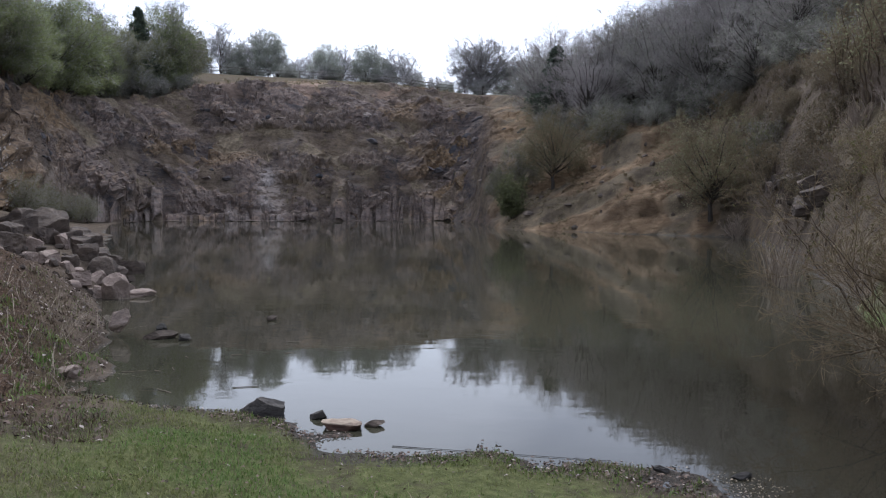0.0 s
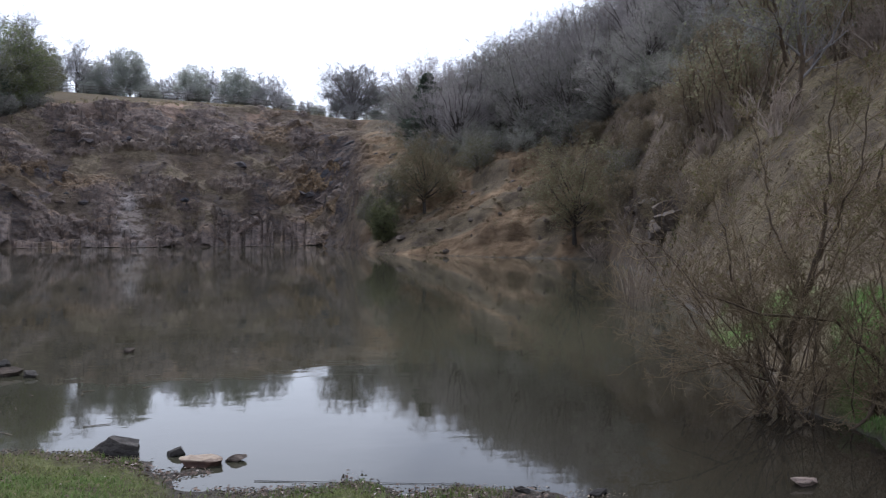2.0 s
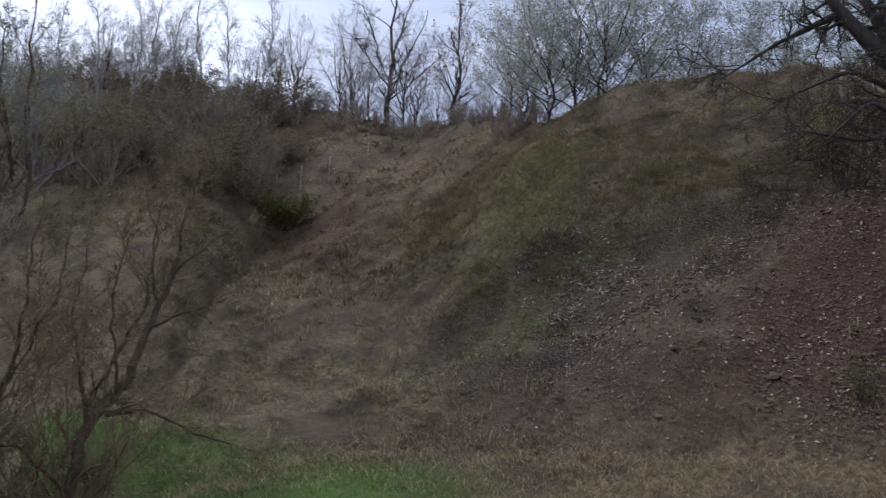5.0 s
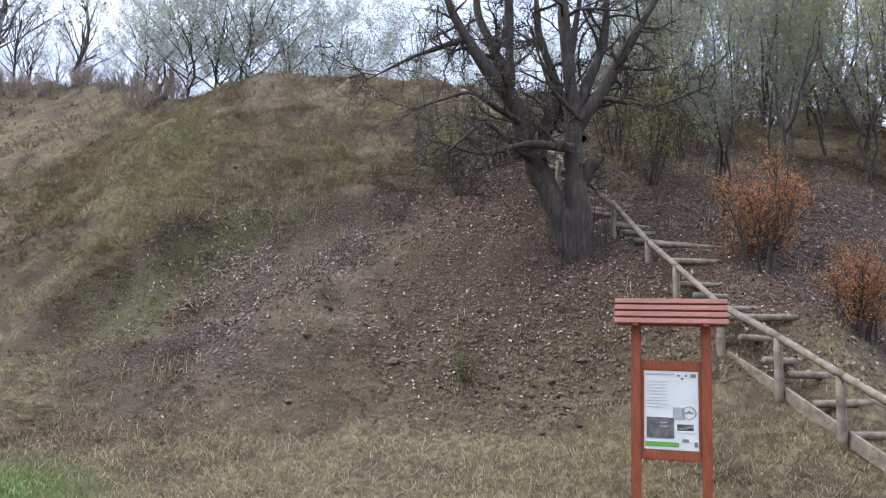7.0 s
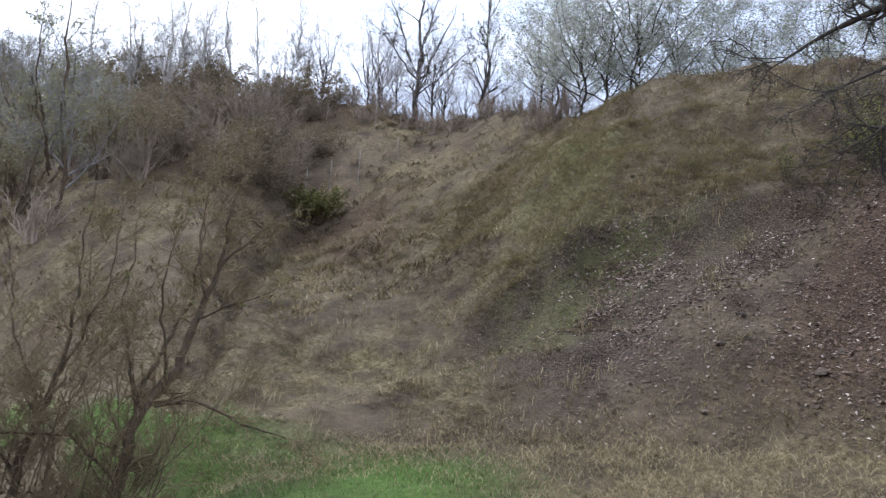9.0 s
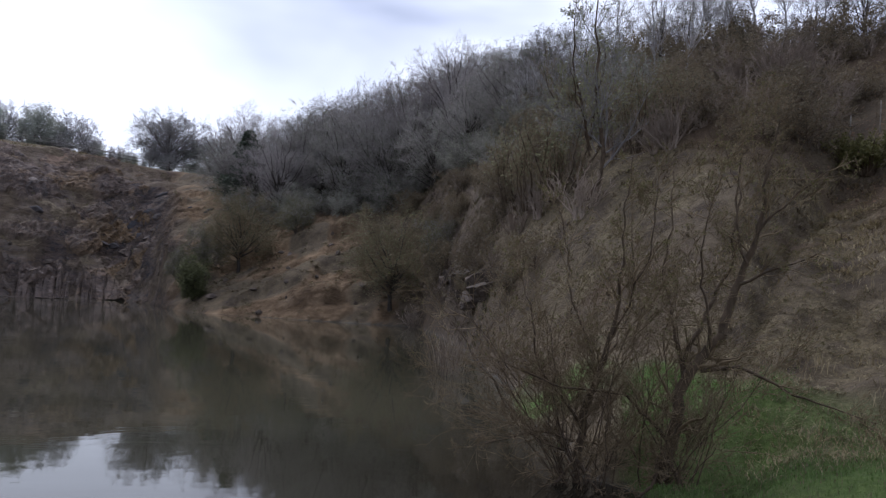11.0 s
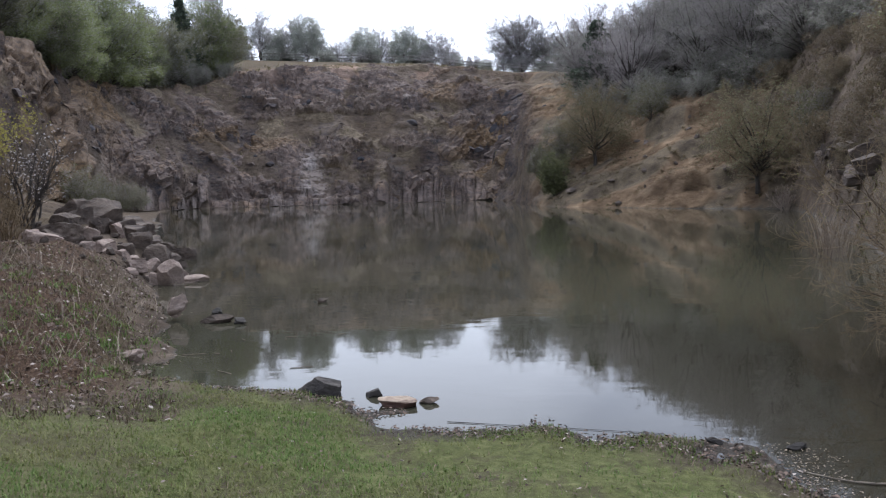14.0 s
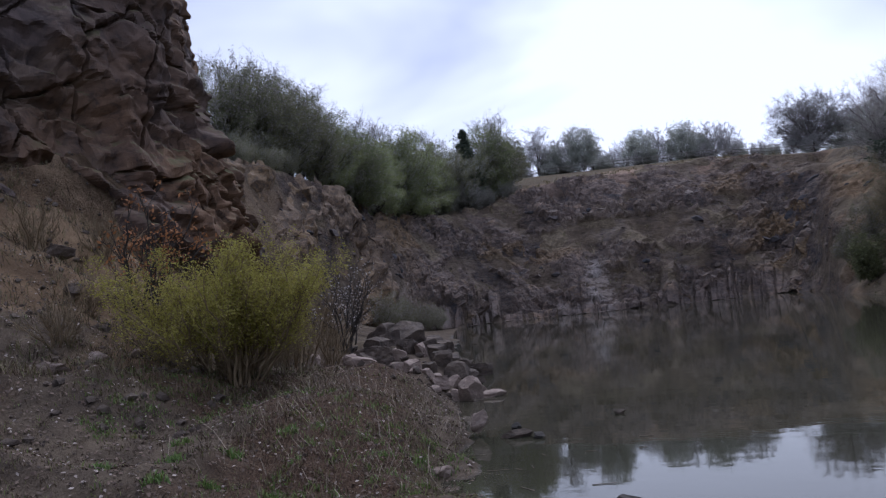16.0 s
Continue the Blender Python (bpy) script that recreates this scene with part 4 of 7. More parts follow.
# green wood on the left rim
LEFT = "trees on the quarry rim"
grn_a = tree("leafing_tree", 11, dome(11, 8.8, 3.6, 28, .14, .04, 1.95, .92), spray(8, 5, 5, .014, .0), dict(n=4, size=0.075, off=0.20), (M_BARK, M_TWIG_HAZE, M_LEAF_HAZE), "round young tree in fresh green leaf on the quarry rim", "tree", LEFT)
grn_b = tree("leafing_tree", 12, dome(12, 8.2, 3.1, 26, .12, .04, 1.95, .92), spray(8, 5, 5, .016, .02), dict(n=3, size=0.07, off=0.16), (M_BARK, M_TWIG_HAZE, M_LEAF_OLIVE), "grey-green budding tree on the quarry rim", "tree", LEFT)
bare_t = tree("bare_tree", 13, dome(13, 11.5, 3.2, 24, .18, .16, 1.6, .82), spray(9, 6, 6, .013, .04), None, (M_BARK, M_TWIG_DARK), "tall bare spring tree on the quarry rim", "tree", LEFT)
for az, r, s, kind in ((-40.4, 62, .95, bare_t), (-39.4, 58, .8, bare_t), (-38.2, 62, .9, bare_t), (-37.0, 60, .75, bare_t), (-40.2, 54, 1.0, grn_b), (-38.8, 55, .9, grn_b), (-37.6, 57, .9, grn_b), (-36.3, 59, 1.0, grn_b),
                       (-35.4, 63, 1.0, grn_b), (-34.4, 62, .9, grn_b), (-33.4, 66, 1.05, grn_a), (-32.4, 70, 1.1, grn_b), (-31.6, 76, 1.15, bare_t), (-31.4, 70, 1.0, grn_a), (-30.4, 76, 1.15, grn_a), (-29.8, 84, 1.25, bare_t),
                       (-29.0, 82, 1.15, grn_a), (-27.9, 85, 1.25, grn_a), (-27.0, 92, 1.0, grn_b), (-26.2, 92, .85, grn_a), (-25.2, 97, .95, grn_b), (-24.3, 99, .9, grn_b), (-23.0, 102, .95, grn_b),
                       (-22.2, 104, 1.15, grn_a), (-21.4, 106, 1.1, grn_b), (-21.6, 112, 1.1, bare_t), (-20.6, 112, .9, grn_b), (-27.2, 100, 1.1, grn_b), (-29.6, 92, 1.2, grn_b), (-33.0, 78, 1.2, grn_b), (-25.6, 108, 1.0, grn_b), (-36.8, 66, 1.1, grn_b),
                       (-35.0, 72, 1.1, bare_t), (-26.6, 104, 1.0, bare_t)):
    stand(kind, az, r, s * float(np.interp(az, [-38, -36, -33, -29.5, -27], [1, .88, .76, .8, 1])))


def conifer(seed, h, label):
    root = empty("conifer", Matrix.Identity(4), label, "tree")
    rg = np.random.default_rng(seed)
    v, q = tubes(np.array([[[0, 0, 0], [0, 0, h * .5], [0.05, 0, h]]]), np.array([[.16, .1, .02]]), 7)
    part("trunk", mesh_from("trunk", v, q), root, "", (M_BARK,))
    n = 170
    z = rg.uniform(.12, 1, n) * h
    a = rg.uniform(0, 6.28, n)
    ln = (1.06 - z / h) * h * 0.30 * rg.uniform(.7, 1.15, n) + .12
    s = np.stack([np.zeros(n), np.zeros(n), z], 1)
    pts, rad = run_branch(rg, s, np.stack([np.cos(a), np.sin(a), np.full(n, .1)], 1), ln, np.full(n, .03), np.full(n, .01), 4, .06, .03)
    v1, q1 = tubes(pts, rad, 3)
    c = pts[np.repeat(np.arange(n), 44), :]
    f = rg.uniform(0.1, 4, len(c))
    i = np.minimum(f.astype(int), 3)
    w = (f - i)[:, None]
    k = np.arange(len(c))
    cc = c[k, i] * (1 - w) + c[k, i + 1] * w + rg.normal(0, .09, (len(c), 3))
    v2, q2 = diamonds(rg, cc, .13, 0, .35)
    part("crown", mesh_from("crown", np.concatenate([v1, v2]), np.concatenate([q1, q2 + len(v1)]), None, np.concatenate([np.zeros(len(q1)), np.ones(len(q2))])), root, "", (M_BARK, M_NEEDLE))
    return root


con = conifer(21, 7.5, "dark evergreen conifer among bare trees")
stand(con, -23.7, 101, 1.3)
stand(con, 5.0, 86, 1.05, squash=1.55)

# wood on the slope across the water
WOOD = "trees on the wooded slope"
wood_a = tree("slope_tree", 31, dome(31, 11.0, 4.3, 30, .20, .16, 1.6, .86), spray(9, 6, 6, .012, .03), None, (M_BARK, M_WOOD_TWIG_HAZE), "leafless grey-brown tree on the wooded slope", "tree", WOOD)
wood_b = tree("slope_tree", 32, dome(32, 8.6, 4.2, 32, .14, .04, 1.9, .94), spray(8, 6, 5, .013, .02), dict(n=1, size=0.06, off=0.14), (M_BARK, M_WOOD_TWIG_HAZE, M_WOOD_LEAF), "dense budding tree on the wooded slope", "tree", WOOD)
wood_c = tree("slope_tree", 30, dome(30, 9.6, 3.8, 28, .18, .14, 1.65, .86), spray(8, 6, 5, .013, .03), None, (M_BARK, M_WOOD_TWIG_HAZE), "dark bare tree on the wooded slope", "tree", WOOD)
rng = np.random.default_rng(5)
for i in range(58):
    az = 3.0 + 23.5 * (i + rng.uniform(0, 1)) / 58
    lo = np.interp(az, [3, 6.5, 10, 14, 17.5, 19.5, 22.5, 26], [92, 80, 75, 73, 69, 66, 61, 54])
    r = lo + rng.uniform(0, 1) ** 1.1 * 26
    stand((wood_a, wood_b, wood_c, wood_b)[i % 4], az, r, rng.uniform(.68, 1.12) * np.interp(az, [3, 8, 16, 20, 26], [.88, 1.10, 1.12, 1.02, .68]))
under = tree("undergrowth_bush", 29, dome(29, 3.4, 2.4, 18, .05, .03, 1.95, .95), spray(7, 5, 4, .013, .03), dict(n=1, size=.07, off=.12), (M_BARK, M_WOOD_TWIG_HAZE, M_WOOD_LEAF), "low grey-green undergrowth beneath the trees", "bush", "undergrowth on the slopes")
for i in range(26):
    az = 3.0 + 23.0 * (i + rng.uniform(0, 1)) / 26
    lo = np.interp(az, [3, 6.5, 10, 14, 17.5, 19.5, 22.5, 26], [88, 77, 72, 70, 66, 62, 56, 48])
    stand(under, az, lo + rng.uniform(0, 6), rng.uniform(.6, 1.15))
for i in range(20):
    az = -33 + 12.5 * (i + rng.uniform(0, 1)) / 20
    stand(under, az, float(np.interp(az, AZ_FINE, R_FINE[5])) + rng.uniform(1.5, 6), rng.uniform(.6, 1.1))
scrub_b = tree("scrub_bush", 28, dome(28, 2.6, 2.0, 16, .04, .03, 1.9, .95), spray(7, 5, 4, .012, .03), dict(n=1, size=.06, off=.10), (M_BARK_WARM, M_TWIG_WARM, M_SCRUB_LEAF), "tangled brown-olive scrub on the slope above the water", "bush", "scrub above the water")
for i in range(34):
    az = 16.5 + 9.5 * (i + rng.uniform(0, 1)) / 34
    lo = float(np.interp(az, AZ_FINE, R_FINE[4]))
    stand(scrub_b, az, lo + 1.5 + rng.uniform(0, 1) * np.interp(az, [16, 20, 26], [10, 16, 24]), rng.uniform(.35, .95))
# thin wood along the crest
crest_a = tree("crest_tree", 33, dome(33, 8.4, 1.9, 12, .085, .30, 1.3, .84), spray(8, 6, 5, .0062, .06), None, (M_BARK, M_TWIG_HAZE), "slender bare tree on the crest of the slope", "tree", "trees on the crest")
crest_b = tree("crest_tree", 34, dome(34, 6.0, 2.0, 15, .05, .08, 1.6, .9), spray(8, 6, 5, .0062, .05), None, (M_BARK, M_TWIG_HAZE), "bushy bare tree on the crest of the slope", "tree", "trees on the crest")
for i in range(7):
    az = 26 + 14 * (i + rng.uniform(0, 1)) / 7
    stand(scrub_b, az, float(np.interp(az, AZ_FINE, R_FINE[5])) + rng.uniform(-6, 3), rng.uniform(.35, .75))
birch = tree("birch_tree", 35, [((0, 0, 0), (.1, .05, 7.0), .07, .012)], broom(26, 6, 6, .006, .05, .26), dict(n=1, size=0.03, off=0.05), (M_BARK_PALE, M_TWIG_HAZE, M_LEAF_BUD), "young birch with a pale trunk on the slope", "tree", "birches on the slope")
for i in range(38):
    az = 24 + 42 * (i + rng.uniform(0, 1)) / 38
    lo = np.interp(az, [22, 29.5, 40, 50, 59, 66], [58, 44, 38, 37, 33, 27])
    r = lo + rng.uniform(0, 1) * 16 - 2
    stand((crest_a, crest_b, crest_b, crest_b)[i % 4], az, r, rng.uniform(.6, 1.0))
for az, r, s in ((35.3, 34, .85), (36.8, 38, .9), (38.6, 36, .8), (31.2, 37, .9), (33.0, 36, .85), (41.6, 37, .8), (44.2, 38, .85), (39.8, 40, 1.0)):
    stand(birch, az, r, s)
lone = tree("crest_maple", 36, [((0, 0, 0), (-.2, 0, 3.2), .13, .09), ((-.2, 0, 3.2), (-.1, .1, 8.4), .09, .015), ((-.05, 0, 1.6), (-1.7, .1, 5.6), .05, .012), ((-.15, 0, 2.2), (1.6, -.2, 6.4), .05, .012), ((-.1, 0, 1.4), (-2.6, .2, 3.4), .04, .010), ((-.1, 0, 2.0), (2.0, .2, 4.6), .04, .010), ((-.2, 0, 3.0), (-1.2, -.3, 7.4), .05, .012)],
            bare_levels(11, 6, 5, 0.008, 0.05, 45, 0.36), None, (M_BARK, M_BARK), "bare forked tree standing on the crest", "tree")
stand(lone, 53.5, 35.4, 1.0, 110)
slim = tree("crest_poplar", 37, [((0, 0, 0), (.2, 0, 7.6), .08, .015)], bare_levels(20, 6, 5, 0.007, 0.10, 40, 0.22), dict(n=1, size=0.05, off=0.06), (M_BARK, M_BARK, M_LEAF_BUD), "slim upright bare tree on the crest", "tree")
stand(slim, 58.7, 32.0, 1.0)
# leafy thicket above the mound
thick = tree("leafing_thicket_tree", 38, dome(38, 6.6, 2.9, 17, .05, .04, 1.75, .95), spray(8, 5, 4, .0055, .03), dict(n=3, size=0.036, off=0.09), (M_BARK, M_TWIG_HAZE, M_LEAF_GREY), "many-stemmed tree in small grey-green leaf on the mound", "tree", "thicket on the mound")
for az, r, s in ((65.5, 25, .95), (67.6, 25.5, 1.05), (69.8, 25, 1.1), (72.5, 26, 1.0), (75.5, 26.5, .95), (63.6, 29, .9), (78.5, 28, .9), (82, 27, .95), (86, 29, .9), (91, 30, 1.0), (95.5, 33, 1.05)):
    stand(thick, az, r, s)
# trees around the steps
path_t = tree("path_tree", 39, fan(39, 6.6, 1.7, 6, .042, 1.5, .8), broom(14, 8, 6, .005, .04, .40), dict(n=1, size=0.034, off=0.12), (M_BARK, M_TWIG_DARK, M_LEAF_HAZE), "thin young tree in first leaf beside the steps", "tree", "young trees beside the steps")
for az, r, s in ((104.2, 15.2, .85), (106.9, 18.5, .95), (108.2, 17.5, .85), (101.5, 20, .95), (110.5, 21, 1.0), (113, 18, .95), (99.3, 23, 1.0), (116, 22, 1.0), (105, 25, 1.1), (111.5, 27, 1.1), (119, 19, .9), (97.5, 25.5, 1.0), (102.8, 23.5, 1.05), (107.6, 23, 1.0), (109.6, 25, 1.1), (114.2, 24, 1.1), (117.6, 26, 1.1), (100.2, 28, 1.1), (121, 23, 1.0)):
    stand(path_t, az, r, s)

rng = np.random.default_rng(505)
for i in range(18):
    az = 95 + 28 * (i + rng.uniform(0, 1)) / 18
    stand(scrub_b, az, rng.uniform(19, 30), rng.uniform(.5, .95), label="tangled brown-olive brush behind the steps")
for i in range(46):
    az = 23 + 24 * (i + rng.uniform(0, 1)) / 46
    top = float(np.interp(az, AZ_FINE, R_FINE[5]))
    stand(under if i % 3 == 0 and az < 34 else scrub_b, az, top - rng.uniform(-2, 12), rng.uniform(.4, .85), label="tangled grey-brown brush on the wooded slope")
# the old many-stemmed tree beside the steps
OLD_LIMBS = []


def limb(*row):
    """A limb as a chain of stems: rows of offset to the right, height, depth and radius; short thick pieces stay bare."""
    out = []
    OLD_LIMBS.append([((d, -u, h), ra) for u, h, d, ra in row])
    for (u0, h0, d0, r0), (u1, h1, d1, r1) in zip(row, row[1:]):
        stem = ((d0, -u0, h0), (d1, -u1, h1), r0, r1)
        out.append(stem + ("bare",) if r0 > .13 else stem)
    return out


old_stems = (limb((.05, -.8, 0, .34), (-.25, .55, 0, .25), (-.71, 1.34, .05, .20), (-1.13, 2.55, .1, .145), (-1.80, 3.40, -.1, .10), (-2.28, 4.17, -.2, .075), (-2.9, 6.0, -.3, .02))
             + limb((-1.13, 2.55, .1, .13), (-1.43, 3.44, .3, .10), (-1.85, 4.4, .5, .075), (-2.2, 6.6, .8, .015))
             + limb((-1.25, 2.9, .1, .10), (-1.28, 4.46, -.2, .07), (-1.1, 6.9, -.3, .015))
             + limb((-.75, 1.45, 0, .12), (-.35, 2.9, .4, .09), (-.75, 4.2, .7, .06), (-.9, 6.6, .9, .015))
             + limb((.10, -.8, -.1, .30), (-.02, .55, -.1, .20), (-.11, 1.64, -.1, .165), (-.17, 2.67, -.15, .132), (-.30, 3.8, -.3, .10), (-.42, 5.2, -.3, .06), (-.4, 7.2, -.4, .015))
             + limb((-.14, 2.0, -.1, .132), (.43, 2.84, -.2, .11), (.85, 3.63, -.3, .08), (1.33, 4.5, -.3, .055), (2.1, 6.2, -.4, .015))
             + limb((-.10, 2.3, -.1, .11), (.43, 3.8, .2, .08), (.5, 5.2, .4, .05), (.6, 7.0, .6, .015))
             + limb((.0, 1.9, -.1, .10), (-.2, 3.4, .6, .075), (.1, 5.4, 1.2, .04), (.2, 6.8, 1.5, .015))
             + limb((-.10, 1.72, -.2, .085), (-.89, 1.70, -.55, .07), (-1.68, 1.40, -.9, .035), (-2.5, 1.55, -1.3, .010))
             + limb((-2.0, 3.75, -.1, .06), (-2.9, 3.30, -.4, .035), (-3.75, 2.75, -.6, .010))
             + limb((-1.0, 2.2, 0, .06), (-1.9, 2.6, -.6, .035), (-2.9, 2.1, -1.0, .010))
             + limb((-.8, 1.5, 0, .05), (-1.6, 2.0, -.9, .03), (-2.4, 1.1, -1.4, .009))
             + limb((.35, 2.6, -.2, .05), (1.2, 2.35, -.5, .03), (2.0, 2.6, -.8, .009))
             + limb((.0, 2.2, -.2, .05), (-.55, 2.6, -.7, .03), (-.9, 3.5, -1.0, .009))
             + limb((.02, 1.15, -.1, .13), (.24, 1.48, -.2, .11), (.32, 1.58, -.2, .05)))
srg = random.Random(3)
for k in range(30):
    u0, d0 = srg.uniform(-.45, .5), srg.uniform(-.5, .1)
    OLD_LIMBS.append([((d0, -u0, -.5), .010), ((d0 - srg.uniform(.1, .5), -u0 - srg.uniform(-.3, .3), srg.uniform(.2, .9)), .004)])
old = tree("old_tree", 40, old_stems,
           [dict(n=6, **{"from": 0.1}, angle=56, spread=18, len=0.95, taper=.2, r=0.40, seg=8, sides=5, wander=0.24, up=0.03, rmin=.010),
            dict(n=7, **{"from": 0.15}, angle=50, spread=16, len=0.62, taper=.3, r=0.5, seg=5, sides=3, wander=0.26, up=0.02, rmin=.0065),
            dict(n=6, **{"from": 0.15}, angle=46, spread=16, len=0.62, taper=.3, r=0.5, seg=4, sides=3, wander=0.24, up=0.03, rmin=.0042)],
           dict(n=1, size=0.021, off=0.04, keep=.35), (M_BARK, M_BARK, M_LEAF_HAZE), "old dark many-stemmed tree on the leaf-strewn slope beside steps", "tree", "", OLD_LIMBS)
stand(old, 94.4, 13.6, 1.0, 0)

# willow at the water's edge
def shoot(*row):
    """A willow stem as a chain: rows of offset to the right, height, depth and radius."""
    out = []
    for (u0, h0, d0, r0), (u1, h1, d1, r1) in zip(row, row[1:]):
        out.append(((u0 * .876 + d0 * .482, -u0 * .482 + d0 * .876, h0), (u1 * .876 + d1 * .482, -u1 * .482 + d1 * .876, h1), r0, r1))
    return out


near_stems = (shoot((.72, -.15, 0, .085), (.94, 1.15, 0, .068), (1.44, 1.92, 0, .052), (1.82, 3.14, .1, .030), (2.05, 4.55, .1, .007))
              + shoot((1.82, 3.14, .1, .022), (2.60, 3.97, -.1, .006)) + shoot((1.64, 2.55, .05, .020), (2.45, 2.95, -.3, .006)) + shoot((1.71, 2.8, .05, .018), (1.45, 4.3, .3, .006))
              + shoot((.94, 1.15, 0, .042), (1.07, 1.73, .15, .032), (1.58, 2.8, .3, .020), (1.75, 4.3, .4, .006))
              + shoot((1.0, 1.45, .1, .024), (.75, 2.6, .4, .014), (.85, 4.0, .5, .005)) + shoot((1.3, 1.7, 0, .020), (1.1, 2.9, -.4, .012), (1.3, 3.9, -.5, .005))
              + shoot((-.24, -.15, 0, .055), (-.15, .96, 0, .042), (.10, 1.80, .05, .030), (.24, 3.20, .1, .012), (.30, 4.1, .1, .005))
              + shoot((-.05, 1.3, 0, .020), (-.45, 2.5, .2, .012), (-.6, 3.6, .3, .005)) + shoot((.08, 1.7, .05, .018), (.55, 2.9, -.2, .010), (.6, 3.8, -.2, .005))
              + shoot((-.2, .7, 0, .020), (-.8, 1.6, -.3, .012), (-1.0, 2.6, -.4, .005)) + shoot((-.1, 1.1, 0, .018), (.4, 2.2, .5, .010), (.35, 3.4, .6, .005))
              + shoot((1.20, 1.47, 0, .026), (1.60, 1.56, -.2, .020), (2.2, 1.28, -.4, .014), (3.0, 1.06, -.6, .005))
              + shoot((.80, .65, -.05, .026), (.30, 1.15, -.2, .020), (-.47, 1.20, -.4, .014), (-1.2, 1.47, -.5, .005))
              + shoot((-.3, .5, 0, .018), (-.7, .64, -.2, .014), (-1.5, .40, -.4, .006)) + shoot((-.4, .4, -.1, .014), (-1.2, .75, -.4, .009), (-1.9, .95, -.5, .004))
              + shoot((.80, .5, -.1, .03), (.95, .2, -.35, .026), (.98, -.2, -.5, .02)) + shoot((.74, .4, -.1, .026), (.62, .1, -.4, .020), (.3, -.1, -.6, .014))
              + shoot((-.24, .3, -.1, .024), (-.05, .08, -.4, .018), (.2, -.1, -.5, .012)) + shoot((-.3, .25, -.1, .02), (-.5, .02, -.35, .014)))
wrg = random.Random(9)
for k in range(46):
    u0 = wrg.choice((-.25, -.1, .75, .85)) + wrg.uniform(-.3, .3)
    d0 = wrg.uniform(-.35, .35)
    hh = wrg.uniform(.6, 2.3)
    out = wrg.uniform(-.75, .75) * hh + (.15 if u0 > .4 else -.25)
    near_stems += shoot((u0, -.1, d0, .010), (u0 + out, hh, d0 + wrg.uniform(-.4, .4), .004))
willow = tree("willow_tree", 41, near_stems,
              [dict(n=6, **{"from": 0.15}, angle=46, spread=14, len=0.62, taper=.3, r=0.45, seg=6, sides=4, wander=0.15, up=0.06, rmin=.0050),
               dict(n=6, **{"from": 0.1}, angle=42, spread=14, len=0.6, r=0.55, seg=4, sides=3, wander=0.16, up=0.05, rmin=.0036),
               dict(n=5, **{"from": 0.1}, angle=40, spread=14, len=0.6, r=0.6, seg=2, sides=3, wander=0.14, up=0.05, rmin=.0031)],
              dict(n=2, size=0.013, off=0.012, above=2.1), (M_BARK_WARM, M_TWIG_WARM, M_LEAF_BUD), "leaning bare willow with budding twigs at the water's edge", "tree")
willow.matrix_basis = pose(5.20, 8.86, 0.0)

pop = tree("slope_willow", 42, [((0, 0, 0), (.1, 0, 8.0), .10, .02), ((0, 0, 1.8), (-1.4, .2, 6.2), .06, .015), ((0, 0, 2.2), (1.3, .1, 6.2), .06, .015), ((0, 0, 1.4), (1.9, -.3, 4.3), .045, .012), ((0, 0, 1.6), (-2.0, .1, 4.2), .045, .012)],
           bare_levels(14, 7, 6, 0.006, 0.08, 40, 0.36), dict(n=1, size=0.042, off=0.05, both=True), (M_BARK_WARM, M_TWIG_DARK, M_LEAF_OLIVE), "slender tree in first leaf on the slope behind the willow", "tree")
stand(pop, 29.2, 28, 1.0, 40)


# shrubs
def shrub(name, seed, label, mats, h=2.0, spread=.8, stems=16, leaf=None, n1=9, n2=7, n3=0, rmin=.005, up=.06, group=""):
    rg = np.random.default_rng(seed)
    rows = []
    for k in range(stems):
        a = rg.uniform(0, 6.28)
        d = rg.uniform(.1, 1) * spread * h
        b = rg.uniform(0, .25) * spread * h
        rows.append(((b * math.cos(a), b * math.sin(a), -.05), (d * math.cos(a), d * math.sin(a), h * rg.uniform(.6, 1)), rmin * 4, rmin))
    lv = [dict(n=n1, **{"from": 0.2}, angle=32, len=0.45, r=0.5, seg=4, sides=3, wander=0.12, up=up, rmin=rmin), dict(n=n2, **{"from": 0.1}, angle=32, len=0.5, r=0.5, seg=3, sides=3, wander=0.14, up=up, rmin=rmin * .6)]
    if n3:
        lv.append(dict(n=n3, **{"from": 0.1}, angle=34, len=0.5, r=0.6, seg=2, sides=3, wander=.14, up=up, rmin=rmin * .5))
    return tree(name, seed, rows, lv, leaf, mats, label, "shrub", group)


yellow = shrub("willow_bush", 51, "bright yellow-green flowering willow bush on the bank", (M_TWIG_WARM, M_TWIG_WARM, M_LEAF_YELLOW), 2.5, .80, 58, dict(n=16, size=.019, off=.08, above=.75, slim=.6), 10, 8, 0, .006, .20)
stand(yellow, -41.8, 15.8, 1.0, squash=1.14)
beech_l = shrub("beech_sapling", 52, "young beech holding dry orange leaves on the talus", (M_BARK, M_BARK, M_LEAF_ORANGE), 2.1, .55, 9, dict(n=2, size=.035, off=.05, above=.5), 8, 7, 0, .008)
stand(beech_l, -47.3, 18.5, 1.35)
blossom = shrub("blossom_bush", 53, "thin bush with white blossom behind the boulders", (M_BARK, M_BARK, M_LEAF_WHITE), 2.4, .45, 12, dict(n=1, size=.03, off=.04, above=.9), 8, 6, 0, .007)
stand(blossom, -33.8, 22.5, 1.0)
scrub = shrub("bramble_shrub", 54, "tangled leafless brown shrub on the talus", (M_TWIG_WARM, M_TWIG_WARM), 1.3, .9, 16, None, 9, 7, 0, .006, group="scrub")
